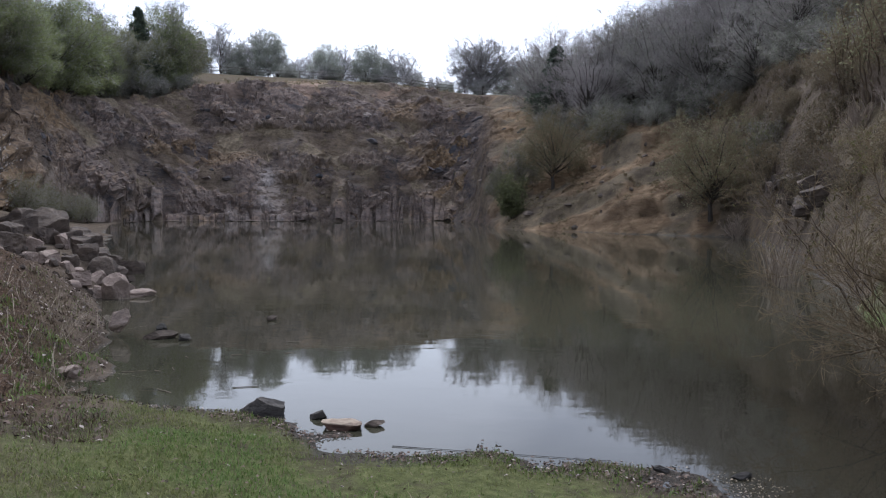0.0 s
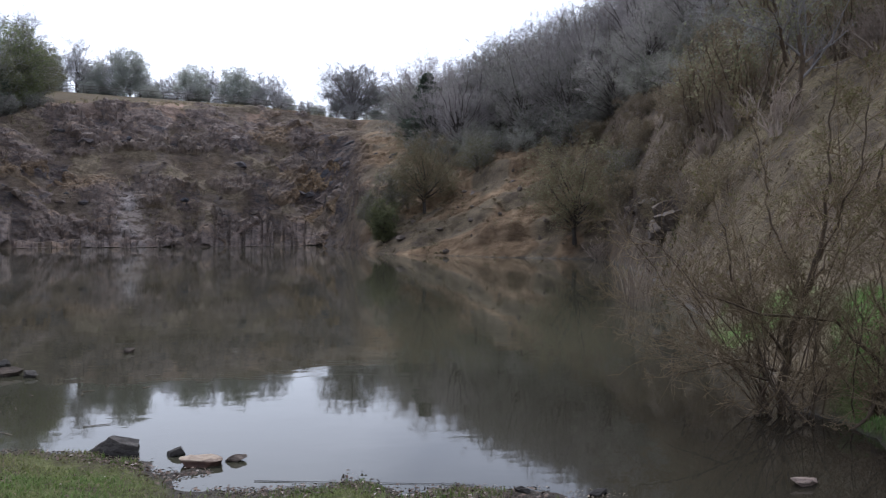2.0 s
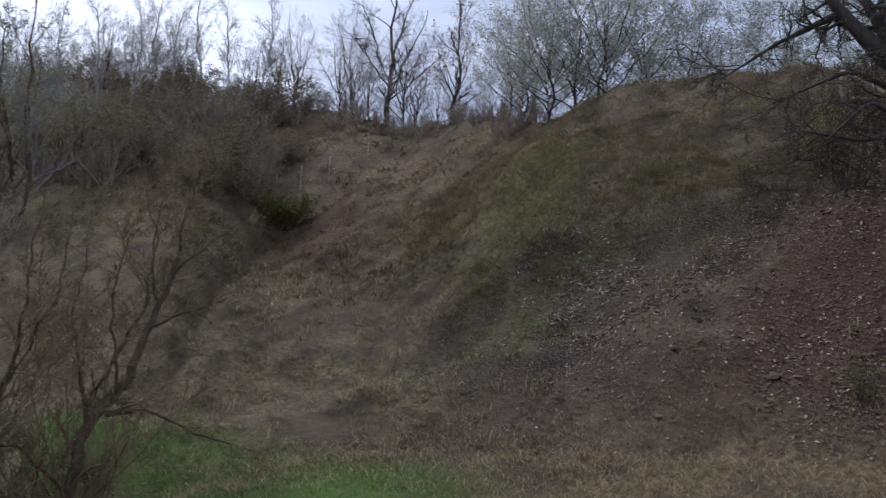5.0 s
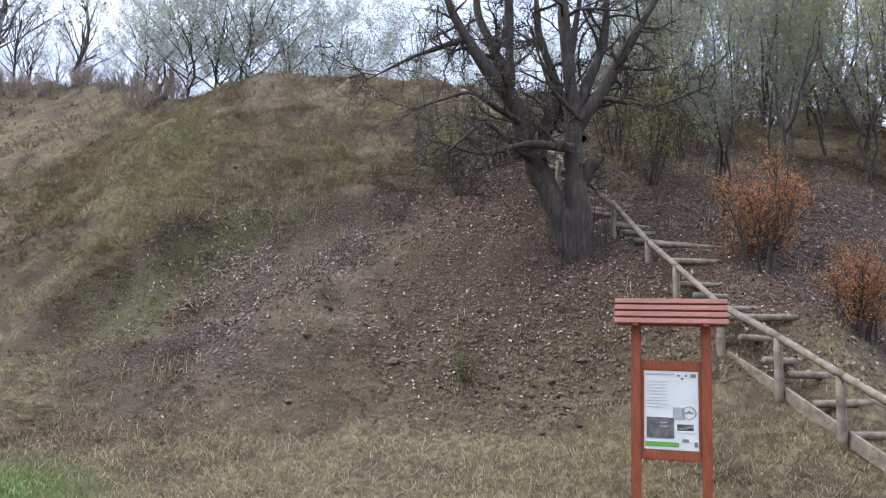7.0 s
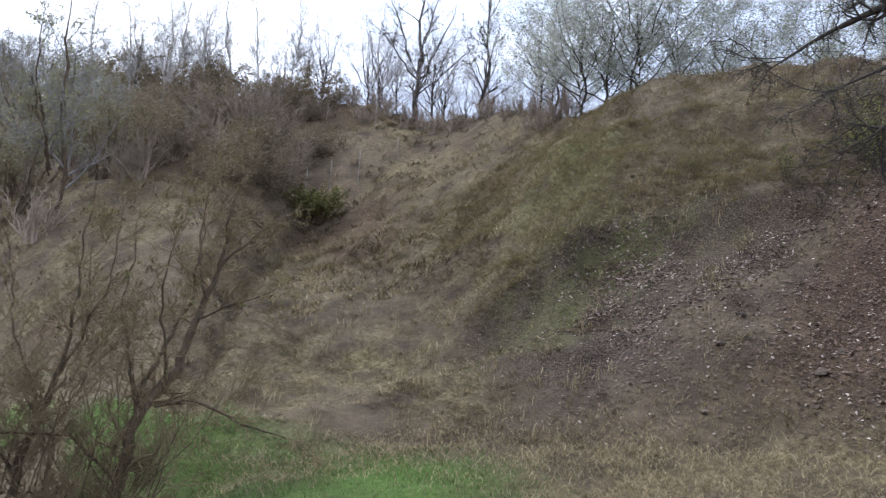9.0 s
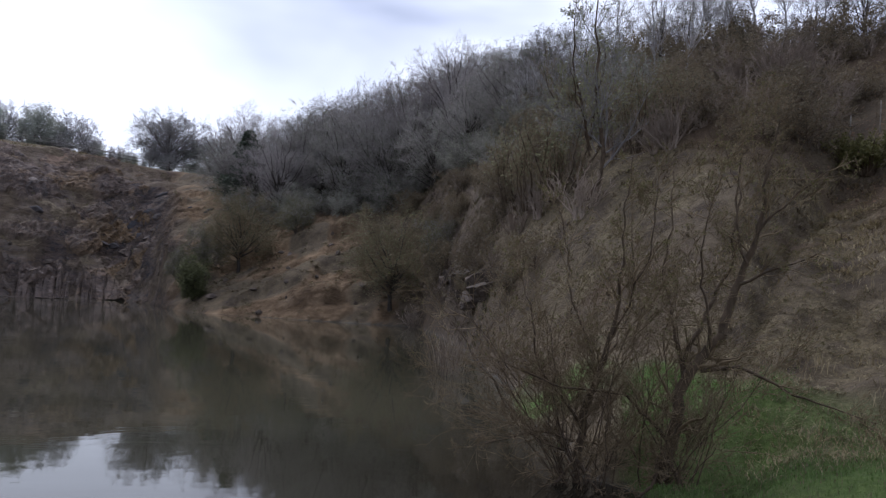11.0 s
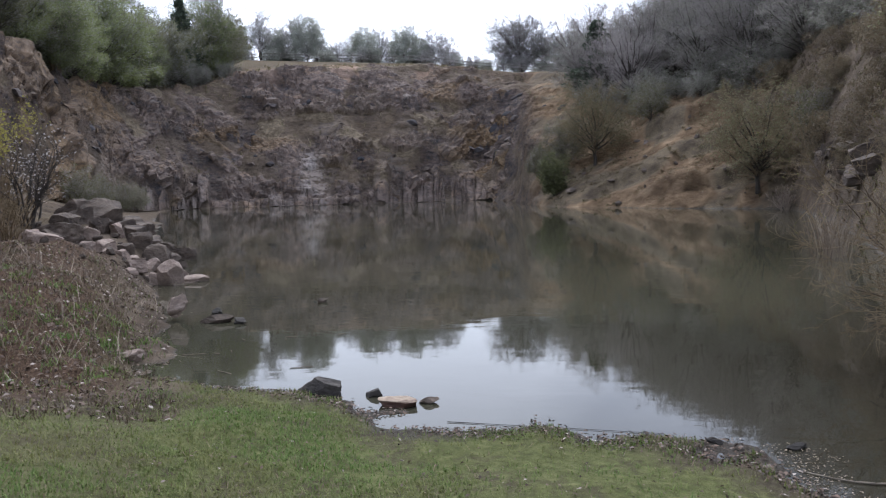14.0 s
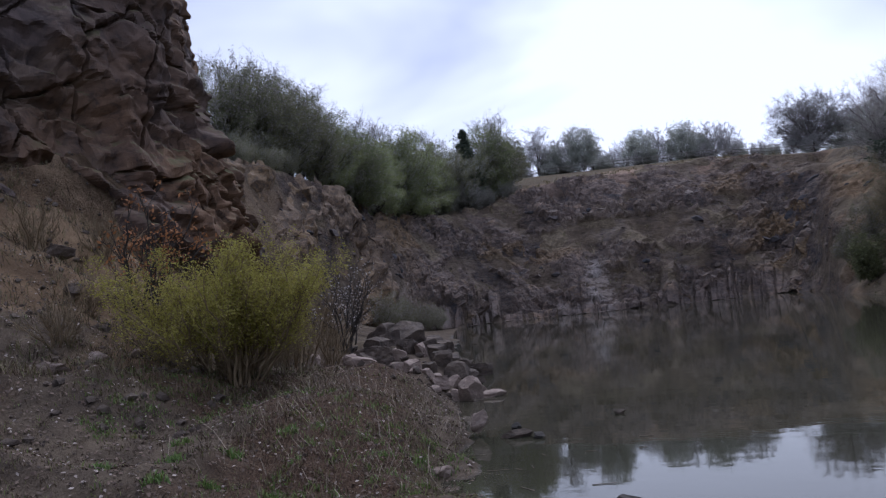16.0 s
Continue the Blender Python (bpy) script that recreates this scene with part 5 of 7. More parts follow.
for az, r, s in ((-50.5, 18, .8), (-52.5, 16, .7), (-44.8, 19, 1.1), (-46, 16, .8), (-38.5, 21, 1.3), (-40.4, 20, 1.4), (-36.5, 24, 1.5), (-35.0, 20, .8), (-34.8, 27, 1.3), (-37.4, 17.5, .9), (-49, 21, 1.0), (-53.5, 20, .9)):
    stand(scrub, az, r, s)
beech_r = shrub("beech_sapling", 55, "young beech with dry orange leaves beside the steps", (M_BARK, M_BARK, M_LEAF_ORANGE), 1.9, .42, 11, dict(n=7, size=.022, off=.08, above=.25), 9, 8, 0, .006)
stand(beech_r, 106.6, 13.0, 1.0)
stand(beech_r, 112.4, 12.0, .72)
fresh = shrub("leafing_bush", 62, "thin bush in fresh yellow-green leaf on the leafy slope", (M_BARK, M_BARK, M_LEAF_FRESH), 2.4, .5, 12, dict(n=2, size=.026, off=.09, above=.5), 8, 7, 0, .005, .05, "leafing bushes on the slope")
for az, r, k in ((99.0, 16.8, 1.0), (96.9, 17.8, .9), (86.0, 15.6, .75), (88.2, 16.6, .8), (84.4, 16.8, .6), (101.6, 18.5, 1.0), (86.8, 11.4, .26), (79.5, 16.2, .3)):
    stand(fresh, az, r, k)
broom_b = shrub("broom_bush", 56, "low olive broom bush on the dry slope", (M_BARK_WARM, M_LEAF_BUD, M_LEAF_BUD), .9, 1.2, 34, dict(n=2, size=.045, off=.06), 9, 6, 0, .008)
stand(broom_b, 47.0, 28, 1.2)
leafy = shrub("hazel_bush", 57, "leafing hazel bush on the slope", (M_BARK_WARM, M_TWIG_WARM, M_LEAF_OLIVE), 3.0, .7, 13, dict(n=1, size=.05, off=.10, above=.5), 9, 7, 0, .009, group="bushes on the slope")
for az, r, s in ((25.6, 34, 1.2), (27.4, 32, 1.1), (30.6, 33, 1.0), (24.0, 40, 1.2), (32.5, 30, .9), (28.4, 38, 1.3), (35.5, 29, .7)):
    stand(leafy, az, r, s)
twiggy = shrub("brown_shrub", 58, "leafless brown shrub on the slope", (M_TWIG_BRUSH, M_TWIG_BRUSH), 1.7, .8, 14, None, 9, 7, 0, .010, group="brown shrubs on the slope")
for i in range(70):
    az = 16 + 30 * (i + rng.uniform(0, 1)) / 70
    lo = np.interp(az, [16, 20, 23, 29, 34, 40, 50, 59], [56, 41, 32, 26, 27, 29, 28, 25])
    hi = np.interp(az, [20, 29, 40, 50, 59], [62, 45, 38, 36, 31])
    stand(twiggy, az, rng.uniform(lo, hi), rng.uniform(.5, 1.0))
for i in range(34):
    az = 44 + 21 * (i + rng.uniform(0, 1)) / 34
    stand(twiggy, az, float(np.interp(az, AZ_FINE, R_FINE[5])) + rng.uniform(-2.5, 1.5), rng.uniform(.3, .6))
for az, r, k in ((-40.6, 52, .9), (-39.8, 50, .8), (-39.0, 53, .9), (-38.2, 54, .8), (-37.4, 56, .9), (-36.4, 57, .8), (-40.0, 56, 1.1), (-38.6, 58, 1.1), (-40.9, 47, .5), (-40.3, 46.5, .45), (-39.7, 47, .5), (-39.1, 48, .5), (-38.5, 49, .5), (-37.9, 50.5, .5), (-37.3, 52, .5), (-36.7, 53.5, .5)):
    stand(grn_b, az, r, k * .42, label="low grey-green thicket behind the rock face")
shore_t = tree("shore_tree", 59, dome(59, 7.2, 3.5, 22, .17, .22, 1.5, .86), spray(9, 8, 6, .012, .0, .55, 52), dict(n=1, size=.055, off=.16), (M_BARK, M_TWIG_WARM, M_LEAF_OLIVE), "small budding tree on the sandy bank by the water", "tree")
stand(shore_t, 15.5, 56.8, 1.0, 0)
stand(shore_t, 4.8, 69, .95, 30, label="small dark tree leaning from the sandy bank")
sbush = tree("bank_bush", 60, dome(60, 4.2, 1.5, 18, .07, .06, 1.9, .94), spray(8, 6, 5, .013, .03), dict(n=2, size=.08, off=.16), (M_BARK, M_BARK, M_LEAF_DARK), "dark green bush on the sandy bank by the water", "bush")
stand(sbush, 1.9, 66, .85)
gbush = tree("bank_bush", 61, dome(61, 4.6, 2.3, 20, .08, .10, 1.85, .92), spray(8, 7, 5, .013, .02, .5, 48), dict(n=1, size=.07, off=.18), (M_BARK, M_WOOD_TWIG_HAZE, M_LEAF_OLIVE), "grey-green bush on the sandy bank", "bush")
stand(gbush, 2.6, 71, .85)
stand(gbush, 0.9, 72, .6)
stand(gbush, 8.5, 72, .8)
stand(gbush, 19.0, 52, .7)
for az, r, s in ((-29.3, 62, .55), (-28.2, 66, .5), (-27.0, 70, .5), (-30.5, 60, .6)):
    stand(gbush, az, r, s, label="grey-green bush at the foot of the quarry wall")

# ---- rock ----
def build_cliff():
    """The tall rock face on the left: a broken sheet that bends back at its end."""
    key_az = [-80, -66, -56, -50, -46.0, -43.2, -41.6, -40.6, -40.1, -39.6]
    key_r = [19.5, 21.5, 23.2, 24.4, 25.6, 26.6, 27.6, 29.2, 32.0, 40.0]
    nu, nv = 420, 260
    s = np.linspace(0, 1, nu)
    kx = np.array([r * math.sin(radians(a)) for a, r in zip(key_az, key_r)])
    ky = np.array([r * math.cos(radians(a)) for a, r in zip(key_az, key_r)])
    d = np.concatenate([[0], np.cumsum(np.hypot(np.diff(kx), np.diff(ky)))])
    q = s * d[-1]
    bx, by = np.interp(q, d, kx), np.interp(q, d, ky)
    k = np.exp(-np.linspace(-2, 2, 25) ** 2)
    k /= k.sum()
    bx = np.convolve(np.pad(bx, 12, mode="edge"), k, mode="valid")
    by = np.convolve(np.pad(by, 12, mode="edge"), k, mode="valid")
    tx, ty = np.gradient(bx), np.gradient(by)
    ln = np.hypot(tx, ty)
    nx, ny = ty / ln, -tx / ln
    v = np.linspace(0, 1, nv)
    z = np.where(v < 0.86, 0.4 + v / 0.86 * 16.6, 17.0 + (v - 0.86) * 6)
    back = np.where(v < 0.86, 0.0, (v - 0.86) / 0.14 * 16)
    X, Z = np.meshgrid(bx, z, indexing="ij")
    Y = np.meshgrid(by, z, indexing="ij")[0]
    NX, NY = np.meshgrid(nx, z, indexing="ij")[0], np.meshgrid(ny, z, indexing="ij")[0]
    B = np.meshgrid(bx, back, indexing="ij")[1]
    lean = -0.10 * (Z - 3) - 0.05 * np.maximum(Z - 8, 0) - B
    lean = lean + 0.35 * smooth(9.5, 8.5, Z + 0.7 * fbm(X * .15, Y * .15, 0, 2, 83)) + 0.15 * smooth(5.6, 4.6, Z + 0.8 * fbm(X * .2, Y * .2, 0, 2, 84))
    tilt = 0.35 * (X + Y)
    b1, _ = blocks(X * 0.26, Y * 0.26, (Z + tilt * .6) * 0.26, 81)
    high = smooth(8.0, 12.0, Z + 1.2 * fbm(X * .2, Y * .2, 0, 2, 82))
    tail = np.meshgrid(1 - .6 * smooth(.74, .86, s), z, indexing="ij")[0]
    Q = np.meshgrid(q, z, indexing="ij")[0]
    lean_u = Q + .45 * Z
    first = 2.0 * (facets(lean_u * .24, Z * .20, 81) - .5) * tail + .9 * (blur(b1, 3) - .5) * tail
    second = (1.0 - .4 * high) * (facets(lean_u * .62, Z * .55 - Q * .1, 85) - .5)
    ledge = facets(lean_u * .5, Z * 1.1 + Q * .25, 86)
    _, j2 = blocks(X * .5, Y * .5, (Z - tilt * .3) * .42, 83)
    third = (.70 - .3 * high) * (facets(Q * 1.5 + Z * .3, Z * 1.7, 87) - .5) + (.36 - .12 * high) * (facets(Q * 3.6, Z * 4.2, 88) - .5) - .35 * smooth(.05, 0, j2)
    disp = first + second + .45 * (1 - .5 * high) * (smooth(.40, .60, ledge) - .5) + third
    disp = disp * (1 - 0.8 * (B > 0)) * np.meshgrid(smooth(1.0, .93, s), z, indexing="ij")[0]
    # end of the face leans over to the left with height
    over = np.meshgrid(smooth(.55, .8, s), z, indexing="ij")[0] * np.maximum(Z - 7.0, 0) * -0.16
    X = X + NX * (disp + lean)
    Y = Y + NY * (disp + lean)
    X = X + over * 0.79
    Zd = Z + 0.25 * fbm(X * .7, Y * .7, Z * .7, 3, 91) + (B > 0) * 0.8 * fbm(X * .2, Y * .2, 0, 3, 93)
    me = mesh_from("cliff", np.stack([X, Y, Zd], -1), grid_quads(nu, nv), flat=True)
    ob = part("cliff", me, None, "", (M_FACE,))
    return tagged(ob, "tall broken brown and grey quarry rock face", "cliff", "", "structure")


def make_face(name="broken_rock_face"):
    mat, nt, bsdf = shader(name, 0.9, 0.25)
    p = place_of(nt, (1, 1, 1.2))
    n1 = noise_of(nt, p, 0.35, 8, 0.66, 0.8)
    n2 = noise_of(nt, p, 2.2, 8, 0.7, 0.4)
    n3 = noise_of(nt, p, 0.12, 3, 0.5)
    col = ramp_of(nt, n1, [(0.30, (0.040, 0.032, 0.031)), (0.42, (0.100, 0.075, 0.067)), (0.50, (0.066, 0.051, 0.048)), (0.60, (0.138, 0.102, 0.082)), (0.74, (0.25, 0.198, 0.155))])
    warm = ramp_of(nt, n2, [(0.3, (0.072, 0.041, 0.024)), (0.6, (0.172, 0.103, 0.060)), (0.8, (0.30, 0.21, 0.130))])
    col = mix_of(nt, ramp_of(nt, n3, [(0.40, (0, 0, 0)), (0.56, (0.9, 0.9, 0.9))]), col, warm)
    col = mix_of(nt, ramp_of(nt, n2, [(0.34, (0.6, 0.6, 0.6)), (0.46, (0, 0, 0))]), col, (0.038, 0.032, 0.031))
    geo = nt.nodes.new("ShaderNodeNewGeometry")
    sep = nt.nodes.new("ShaderNodeSeparateXYZ")
    nt.links.new(geo.outputs["Normal"], sep.inputs[0])
    moss = math_of(nt, "MULTIPLY", ramp_of(nt, sep.outputs["Z"], [(0.55, (0, 0, 0)), (0.8, (1, 1, 1))]), ramp_of(nt, noise_of(nt, p, 0.6, 4), [(0.42, (0, 0, 0)), (0.58, (1, 1, 1))]))
    col = mix_of(nt, moss, col, (0.085, 0.078, 0.036))
    nt.links.new(col, bsdf.inputs["Base Color"])
    bump_of(nt, bsdf, n2, 0.7, 0.06)
    return mat


def make_wall():
    """Mauve-brown and blue-grey jointed rock with pale faces."""
    mat, nt, bsdf = shader("jointed_wall_rock", 0.9, 0.25)
    p = place_of(nt, (1, 1, 1.5))
    n1 = noise_of(nt, p, 0.30, 6, 0.66, 0.8)
    n2 = noise_of(nt, p, 1.7, 8, 0.7, 0.4)
    col = ramp_of(nt, n1, [(0.32, (0.088, 0.080, 0.080)), (0.44, (0.175, 0.130, 0.106)), (0.54, (0.125, 0.100, 0.088)), (0.64, (0.235, 0.168, 0.124)), (0.76, (0.180, 0.136, 0.090))])
    warm = ramp_of(nt, n2, [(0.3, (0.070, 0.046, 0.028)), (0.55, (0.172, 0.116, 0.066)), (0.75, (0.265, 0.193, 0.120))])
    col = mix_of(nt, attr_of(nt, "ochre"), col, warm)
    col = mix_of(nt, ramp_of(nt, n2, [(0.36, (0.75, 0.75, 0.75)), (0.50, (0, 0, 0))]), col, (0.050, 0.042, 0.040))
    col = mix_of(nt, ramp_of(nt, n2, [(0.58, (0, 0, 0)), (0.70, (0.65, 0.65, 0.65))]), col, (0.36, 0.305, 0.275))
    earth = ramp_of(nt, noise_of(nt, p, 2.6, 6, 0.7), [(0.34, (0.070, 0.054, 0.036)), (0.5, (0.135, 0.105, 0.070)), (0.68, (0.215, 0.170, 0.115))])
    col = mix_of(nt, attr_of(nt, "soil"), col, earth)
    col = mix_of(nt, math_of(nt, "MULTIPLY", attr_of(nt, "pale"), ramp_of(nt, n2, [(0.40, (0.1, 0.1, 0.1)), (0.52, (1, 1, 1))])), col, (0.37, 0.33, 0.305))
    nt.links.new(col, bsdf.inputs["Base Color"])
    bump_of(nt, bsdf, math_of(nt, "ADD", n2, n1), 0.9, 0.2)
    return mat


def build_back_wall():
    """Jointed rock that stands out of the soil of the back wall."""
    nv = 190
    az = np.concatenate([np.linspace(-41.5, -27, 380, endpoint=False), np.linspace(-27, 4.5, 420)])
    nu = len(az)
    v = np.linspace(0, 1, nv)
    r3, r4, r5 = (np.interp(az, AZ_FINE, R_FINE[k])[:, None] for k in (3, 4, 5))
    foot = np.clip(v / .2, 0, 1)[None]
    rest = np.clip((v - .2) / .8, 0, 1)[None]
    r = r3 - .5 + (r4 - r3 + .5) * foot + (r5 + .6 - r4) * rest
    A = np.repeat(az[:, None], nv, 1)
    Z, P = height(A, r), profile(A, r)[0]
    X, Y = r * np.sin(np.radians(A)), r * np.cos(np.radians(A))
    # length along the foot, so that joints keep their size where the wall runs away from the eye
    run = np.concatenate([[0], np.cumsum(np.hypot(np.diff(X[:, 0]), np.diff(Y[:, 0])))])
    S = np.repeat(run[:, None], nv, 1)
    base = blur(np.stack([X, Y, Z], -1), 6)
    nrm = unit(np.cross(np.gradient(base, axis=0), np.gradient(base, axis=1)))
    facing = np.sum(nrm * (np.array([-6.0, 45.0, 12.0]) - base), -1, keepdims=True)
    nrm = np.where(facing < 0, -nrm, nrm)
    dip = np.interp(A, [-36, -24, -12, -5, 2], [-.1, -.2, .05, .32, .5])
    left = smooth(-27, -30, A)
    out = np.maximum(outcrop(X, Y, Z, A), left * smooth(-.35, .1, fbm(X * .12, Y * .12, Z * .2, 3, 181)))
    W = Z - dip * X + .6 * fbm(S * .2, P * .2, 0, 2, 175)
    b1, j1 = blocks(X * .30, Y * .30, W * .42, 161)
    rock = blur(1.3 * (b1 - .45) - .22 * smooth(.10, 0, j1), 4)
    Q = base + nrm * rock[..., None]
    b2, j2 = blocks(Q[..., 0] * .80, Q[..., 1] * .80, (Q[..., 2] - dip * X) * 1.2, 165)
    step2 = blur(.70 * (b2 - .5) - .20 * smooth(.10, 0, j2), 1)
    Q = Q + nrm * step2[..., None]
    b3, j3 = blocks(Q[..., 0] * 2.2, Q[..., 1] * 2.2, (Q[..., 2] - dip * X) * 3.0, 167)
    soil = smooth(.05, .40, fbm(X * .11, Y * .11, Z * .22, 3, 189) + .12) * (1 - left) * (1 - .8 * out)
    rock = rock + (step2 + .32 * (b3 - .5) - .10 * smooth(.12, 0, j3)) * (1 - .75 * soil)
    crag = 2.2 * (facets(S * .20 + Z * .1, Z * .30, 191) - .5) + 1.0 * (facets(S * .55, Z * .75, 193) - .5) + .5 * (facets(S * 1.4, Z * 1.8, 195) - .5)
    rock = rock * (1 - left) + left * crag
    # upright joints along the water
    c1, k1 = blocks(S * .50, 0.5, P * .06, 171)
    c2, k2 = blocks(S * 1.5, 0.5, P * .30, 173)
    tall = 1.5 + 1.5 * (c1 - .5) + 1.0 * fbm(S * .12, 0, 0, 2, 177) + 1.9 * np.exp(-((A + 15.3) / 1.1) ** 2)
    low = smooth(tall + .35, tall - .1, P) * smooth(-1.5, -4, A) * smooth(-29, -26, A)
    cols = .50 * (c1 - .4) - .35 * smooth(.08, 0, k1) + .30 * (c2 - .5) - .14 * smooth(.10, 0, k2)
    disp = (1 - low) * (rock * (.55 + .45 * out) + .12 - .30 * soil) + low * (cols + .25)
    edge = smooth(-41.5, -40.5, A) * smooth(2.5, -3.0, A)
    disp = disp * edge - 1.5 * (1 - edge)
    ux, uy = np.sin(np.radians(A)), np.cos(np.radians(A))
    flatn = unit(np.stack([-ux, -uy, np.full_like(ux, .15)], -1))
    way = unit(nrm * (1 - low)[..., None] + flatn * low[..., None])
    X, Y, Z = X + way[..., 0] * disp, Y + way[..., 1] * disp, Z + way[..., 2] * disp
    me = mesh_from("back_wall", np.stack([X, Y, Z], -1), grid_quads(nu, nv), flat=True)
    band = fbm((Z - .48 * X) * .55, X * .05, 0, 3, 183) + .35 * np.exp(-((A + 1.5) / 3.5) ** 2) - .1
    ochre = np.clip(smooth(-9, -3, A) * smooth(.05, .35, band) + left * (.6 + .4 * smooth(-.35, .15, fbm(X * .15, Y * .15, Z * .25, 3, 185))) + .8 * smooth(.12, .4, fbm(X * .1, Y * .1, Z * .3, 3, 187)), 0, 1) * (1 - low)
    pale = np.clip(low * (smooth(.55, .95, c1) * .24 + .8 * np.exp(-((A + 15.3) / .8) ** 2) * smooth(.3, .6, c2)) + (1 - low) * .8 * np.exp(-((A + 15.3) / .6) ** 2) * smooth(6.5, 4.5, Z), 0, 1)
    a = me.attributes.new("pale", "FLOAT", "POINT")
    a.data.foreach_set("value", np.ascontiguousarray(pale, dtype=np.float32).ravel())
    a = me.attributes.new("soil", "FLOAT", "POINT")
    a.data.foreach_set("value", np.ascontiguousarray(soil * (1 - low), dtype=np.float32).ravel())
    a = me.attributes.new("ochre", "FLOAT", "POINT")
    a.data.foreach_set("value", np.ascontiguousarray(ochre, dtype=np.float32).ravel())
    ob = part("back_wall", me, None, "", (make_wall(),))
    return tagged(ob, "jointed dark quarry rock standing out of brown soil", "cliff", "", "structure")


M_FACE = make_face()
build_cliff()
build_back_wall()


def stone_mesh(name, seed, dims, cuts=9, rough=.05, sub=3, mat=None, boxy=0):
    """A broken stone: a ball cut flat on many sides, then worn."""
    rg = random.Random(seed)
    bm = bmesh.new()
    bmesh.ops.create_icosphere(bm, subdivisions=sub, radius=1)
    planes = []
    for _ in range(cuts):
        n = Vector((rg.gauss(0, 1), rg.gauss(0, 1), rg.gauss(0, .8))).normalized()
        planes.append((n, rg.uniform(.34, .74)))
    if boxy:
        # split along flat joints: six faces near to square
        planes = planes[:3]
        for axis in range(3):
            for sgn in (-1, 1):
                n = Vector((rg.gauss(0, .14), rg.gauss(0, .14), rg.gauss(0, .14)))
                n[axis] += sgn
                planes.append((n.normalized(), boxy * rg.uniform(.85, 1.15)))
    for v in bm.verts:
        for n, dd in planes:
            over = v.co.dot(n) - dd
            if over > 0:
                v.co -= n * over
        v.co += v.co.normalized() * rough * (noise.noise(v.co * 3.1 + Vector((seed, 0, 0))) + .8 * noise.noise(v.co * 7.3 + Vector((0, seed, 0))))
        v.co = Vector((v.co.x * dims[0] * .78, v.co.y * dims[1] * .78, v.co.z * dims[2] * .78))
    me = bpy.data.meshes.new(name)
    bm.to_mesh(me)
    bm.free()
    for p in me.polygons:
        p.use_smooth = False
    if mat:
        me.materials.append(mat)
    return me


def stone(name, seed, place, dims, mat, label, turn=0, tilt=(0, 0), category="rock", group="", sub=3, boxy=0):
    ob = new(name, stone_mesh(name, seed, dims, 15, .06 if boxy else .11, sub, mat, boxy))
    ob.matrix_basis = pose(*place, tilt[0], tilt[1], turn)
    return tagged(ob, label, category, group)


rg = random.Random(8)
PALE, DARK = "pale weathered boulder on the pond bank", "dark angular boulder in the heap on the bank"
for az, r, w, h, pale in ((-25.3, 18.6, .75, .85, 1), (-26.3, 19, .55, .45, 1), (-27.4, 19.3, .8, .45, 1), (-28.2, 20, .5, .4, 0), (-29.3, 20.5, .65, .4, 1), (-30.2, 21, .7, .45, 1), (-24.1, 19, 1.0, .28, 0), (-24.8, 19.9, .55, .4, 1),
                          (-25.0, 22.5, .9, .7, 0), (-26.0, 22.5, .9, .8, 0), (-27.0, 23, 1.0, .7, 0), (-24.7, 25, 1.2, .7, 0), (-25.5, 25.5, 1.3, .8, 0), (-26.4, 26, 1.4, .9, 0), (-27.5, 25, 1.2, .9, 0), (-28.6, 24, .9, .6, 1),
                          (-29.5, 24, 1.0, .7, 0), (-28.2, 27.5, 1.4, 1.1, 0), (-29.3, 28, 1.8, 1.4, 0), (-30.6, 26, 1.3, 1.0, 0), (-31.5, 23, .9, .6, 0), (-26.8, 28.5, 1.3, .9, 0), (-27.8, 31, 1.4, 1.0, 0), (-32.4, 21, .9, .6, 0),
                          (-33.5, 20.5, .8, .5, 0), (-30.0, 22.6, .6, .5, 1), (-28.0, 21.4, .6, .5, 0), (-26.6, 20.6, .6, .5, 0), (-25.6, 20.9, .55, .5, 1), (-31.0, 30, 1.5, 1.2, 0), (-31.8, 21.5, 1.5, .8, 0), (-33.2, 18.4, 1.1, .6, 0)):
    x, y, z = spot(az, r)
    stone("boulder", rg.randint(1, 9999), (x, y, max(z, -.05) + h * .22), (w * .60, w * rg.uniform(.42, .70), h * .68), M_STONE_PALE if pale or r < 20.8 else M_STONE_GREY, PALE if pale or r < 20.8 else DARK, rg.uniform(0, 360), (rg.uniform(-14, 14), rg.uniform(-14, 14)), "boulder", "boulder heap", 4, .66)

for k in range(46):
    az = rg.uniform(-33.5, -24.2)
    r = rg.uniform(18.3, 21.5) if k % 2 else rg.uniform(21, 28)
    w = rg.uniform(.10, .30)
    x, y, z = spot(az, r)
    stone("boulder", 500 + k, (x, y, max(z, 0) + w * .25), (w, w * rg.uniform(.6, .95), w * rg.uniform(.5, .8)), M_STONE_PALE if rg.random() < (.6 if r < 21.5 else .2) else M_STONE_GREY, "small broken stone between the boulders", rg.uniform(0, 360), (rg.uniform(-20, 20), rg.uniform(-20, 20)), "boulder", "boulder heap", 2, .58)

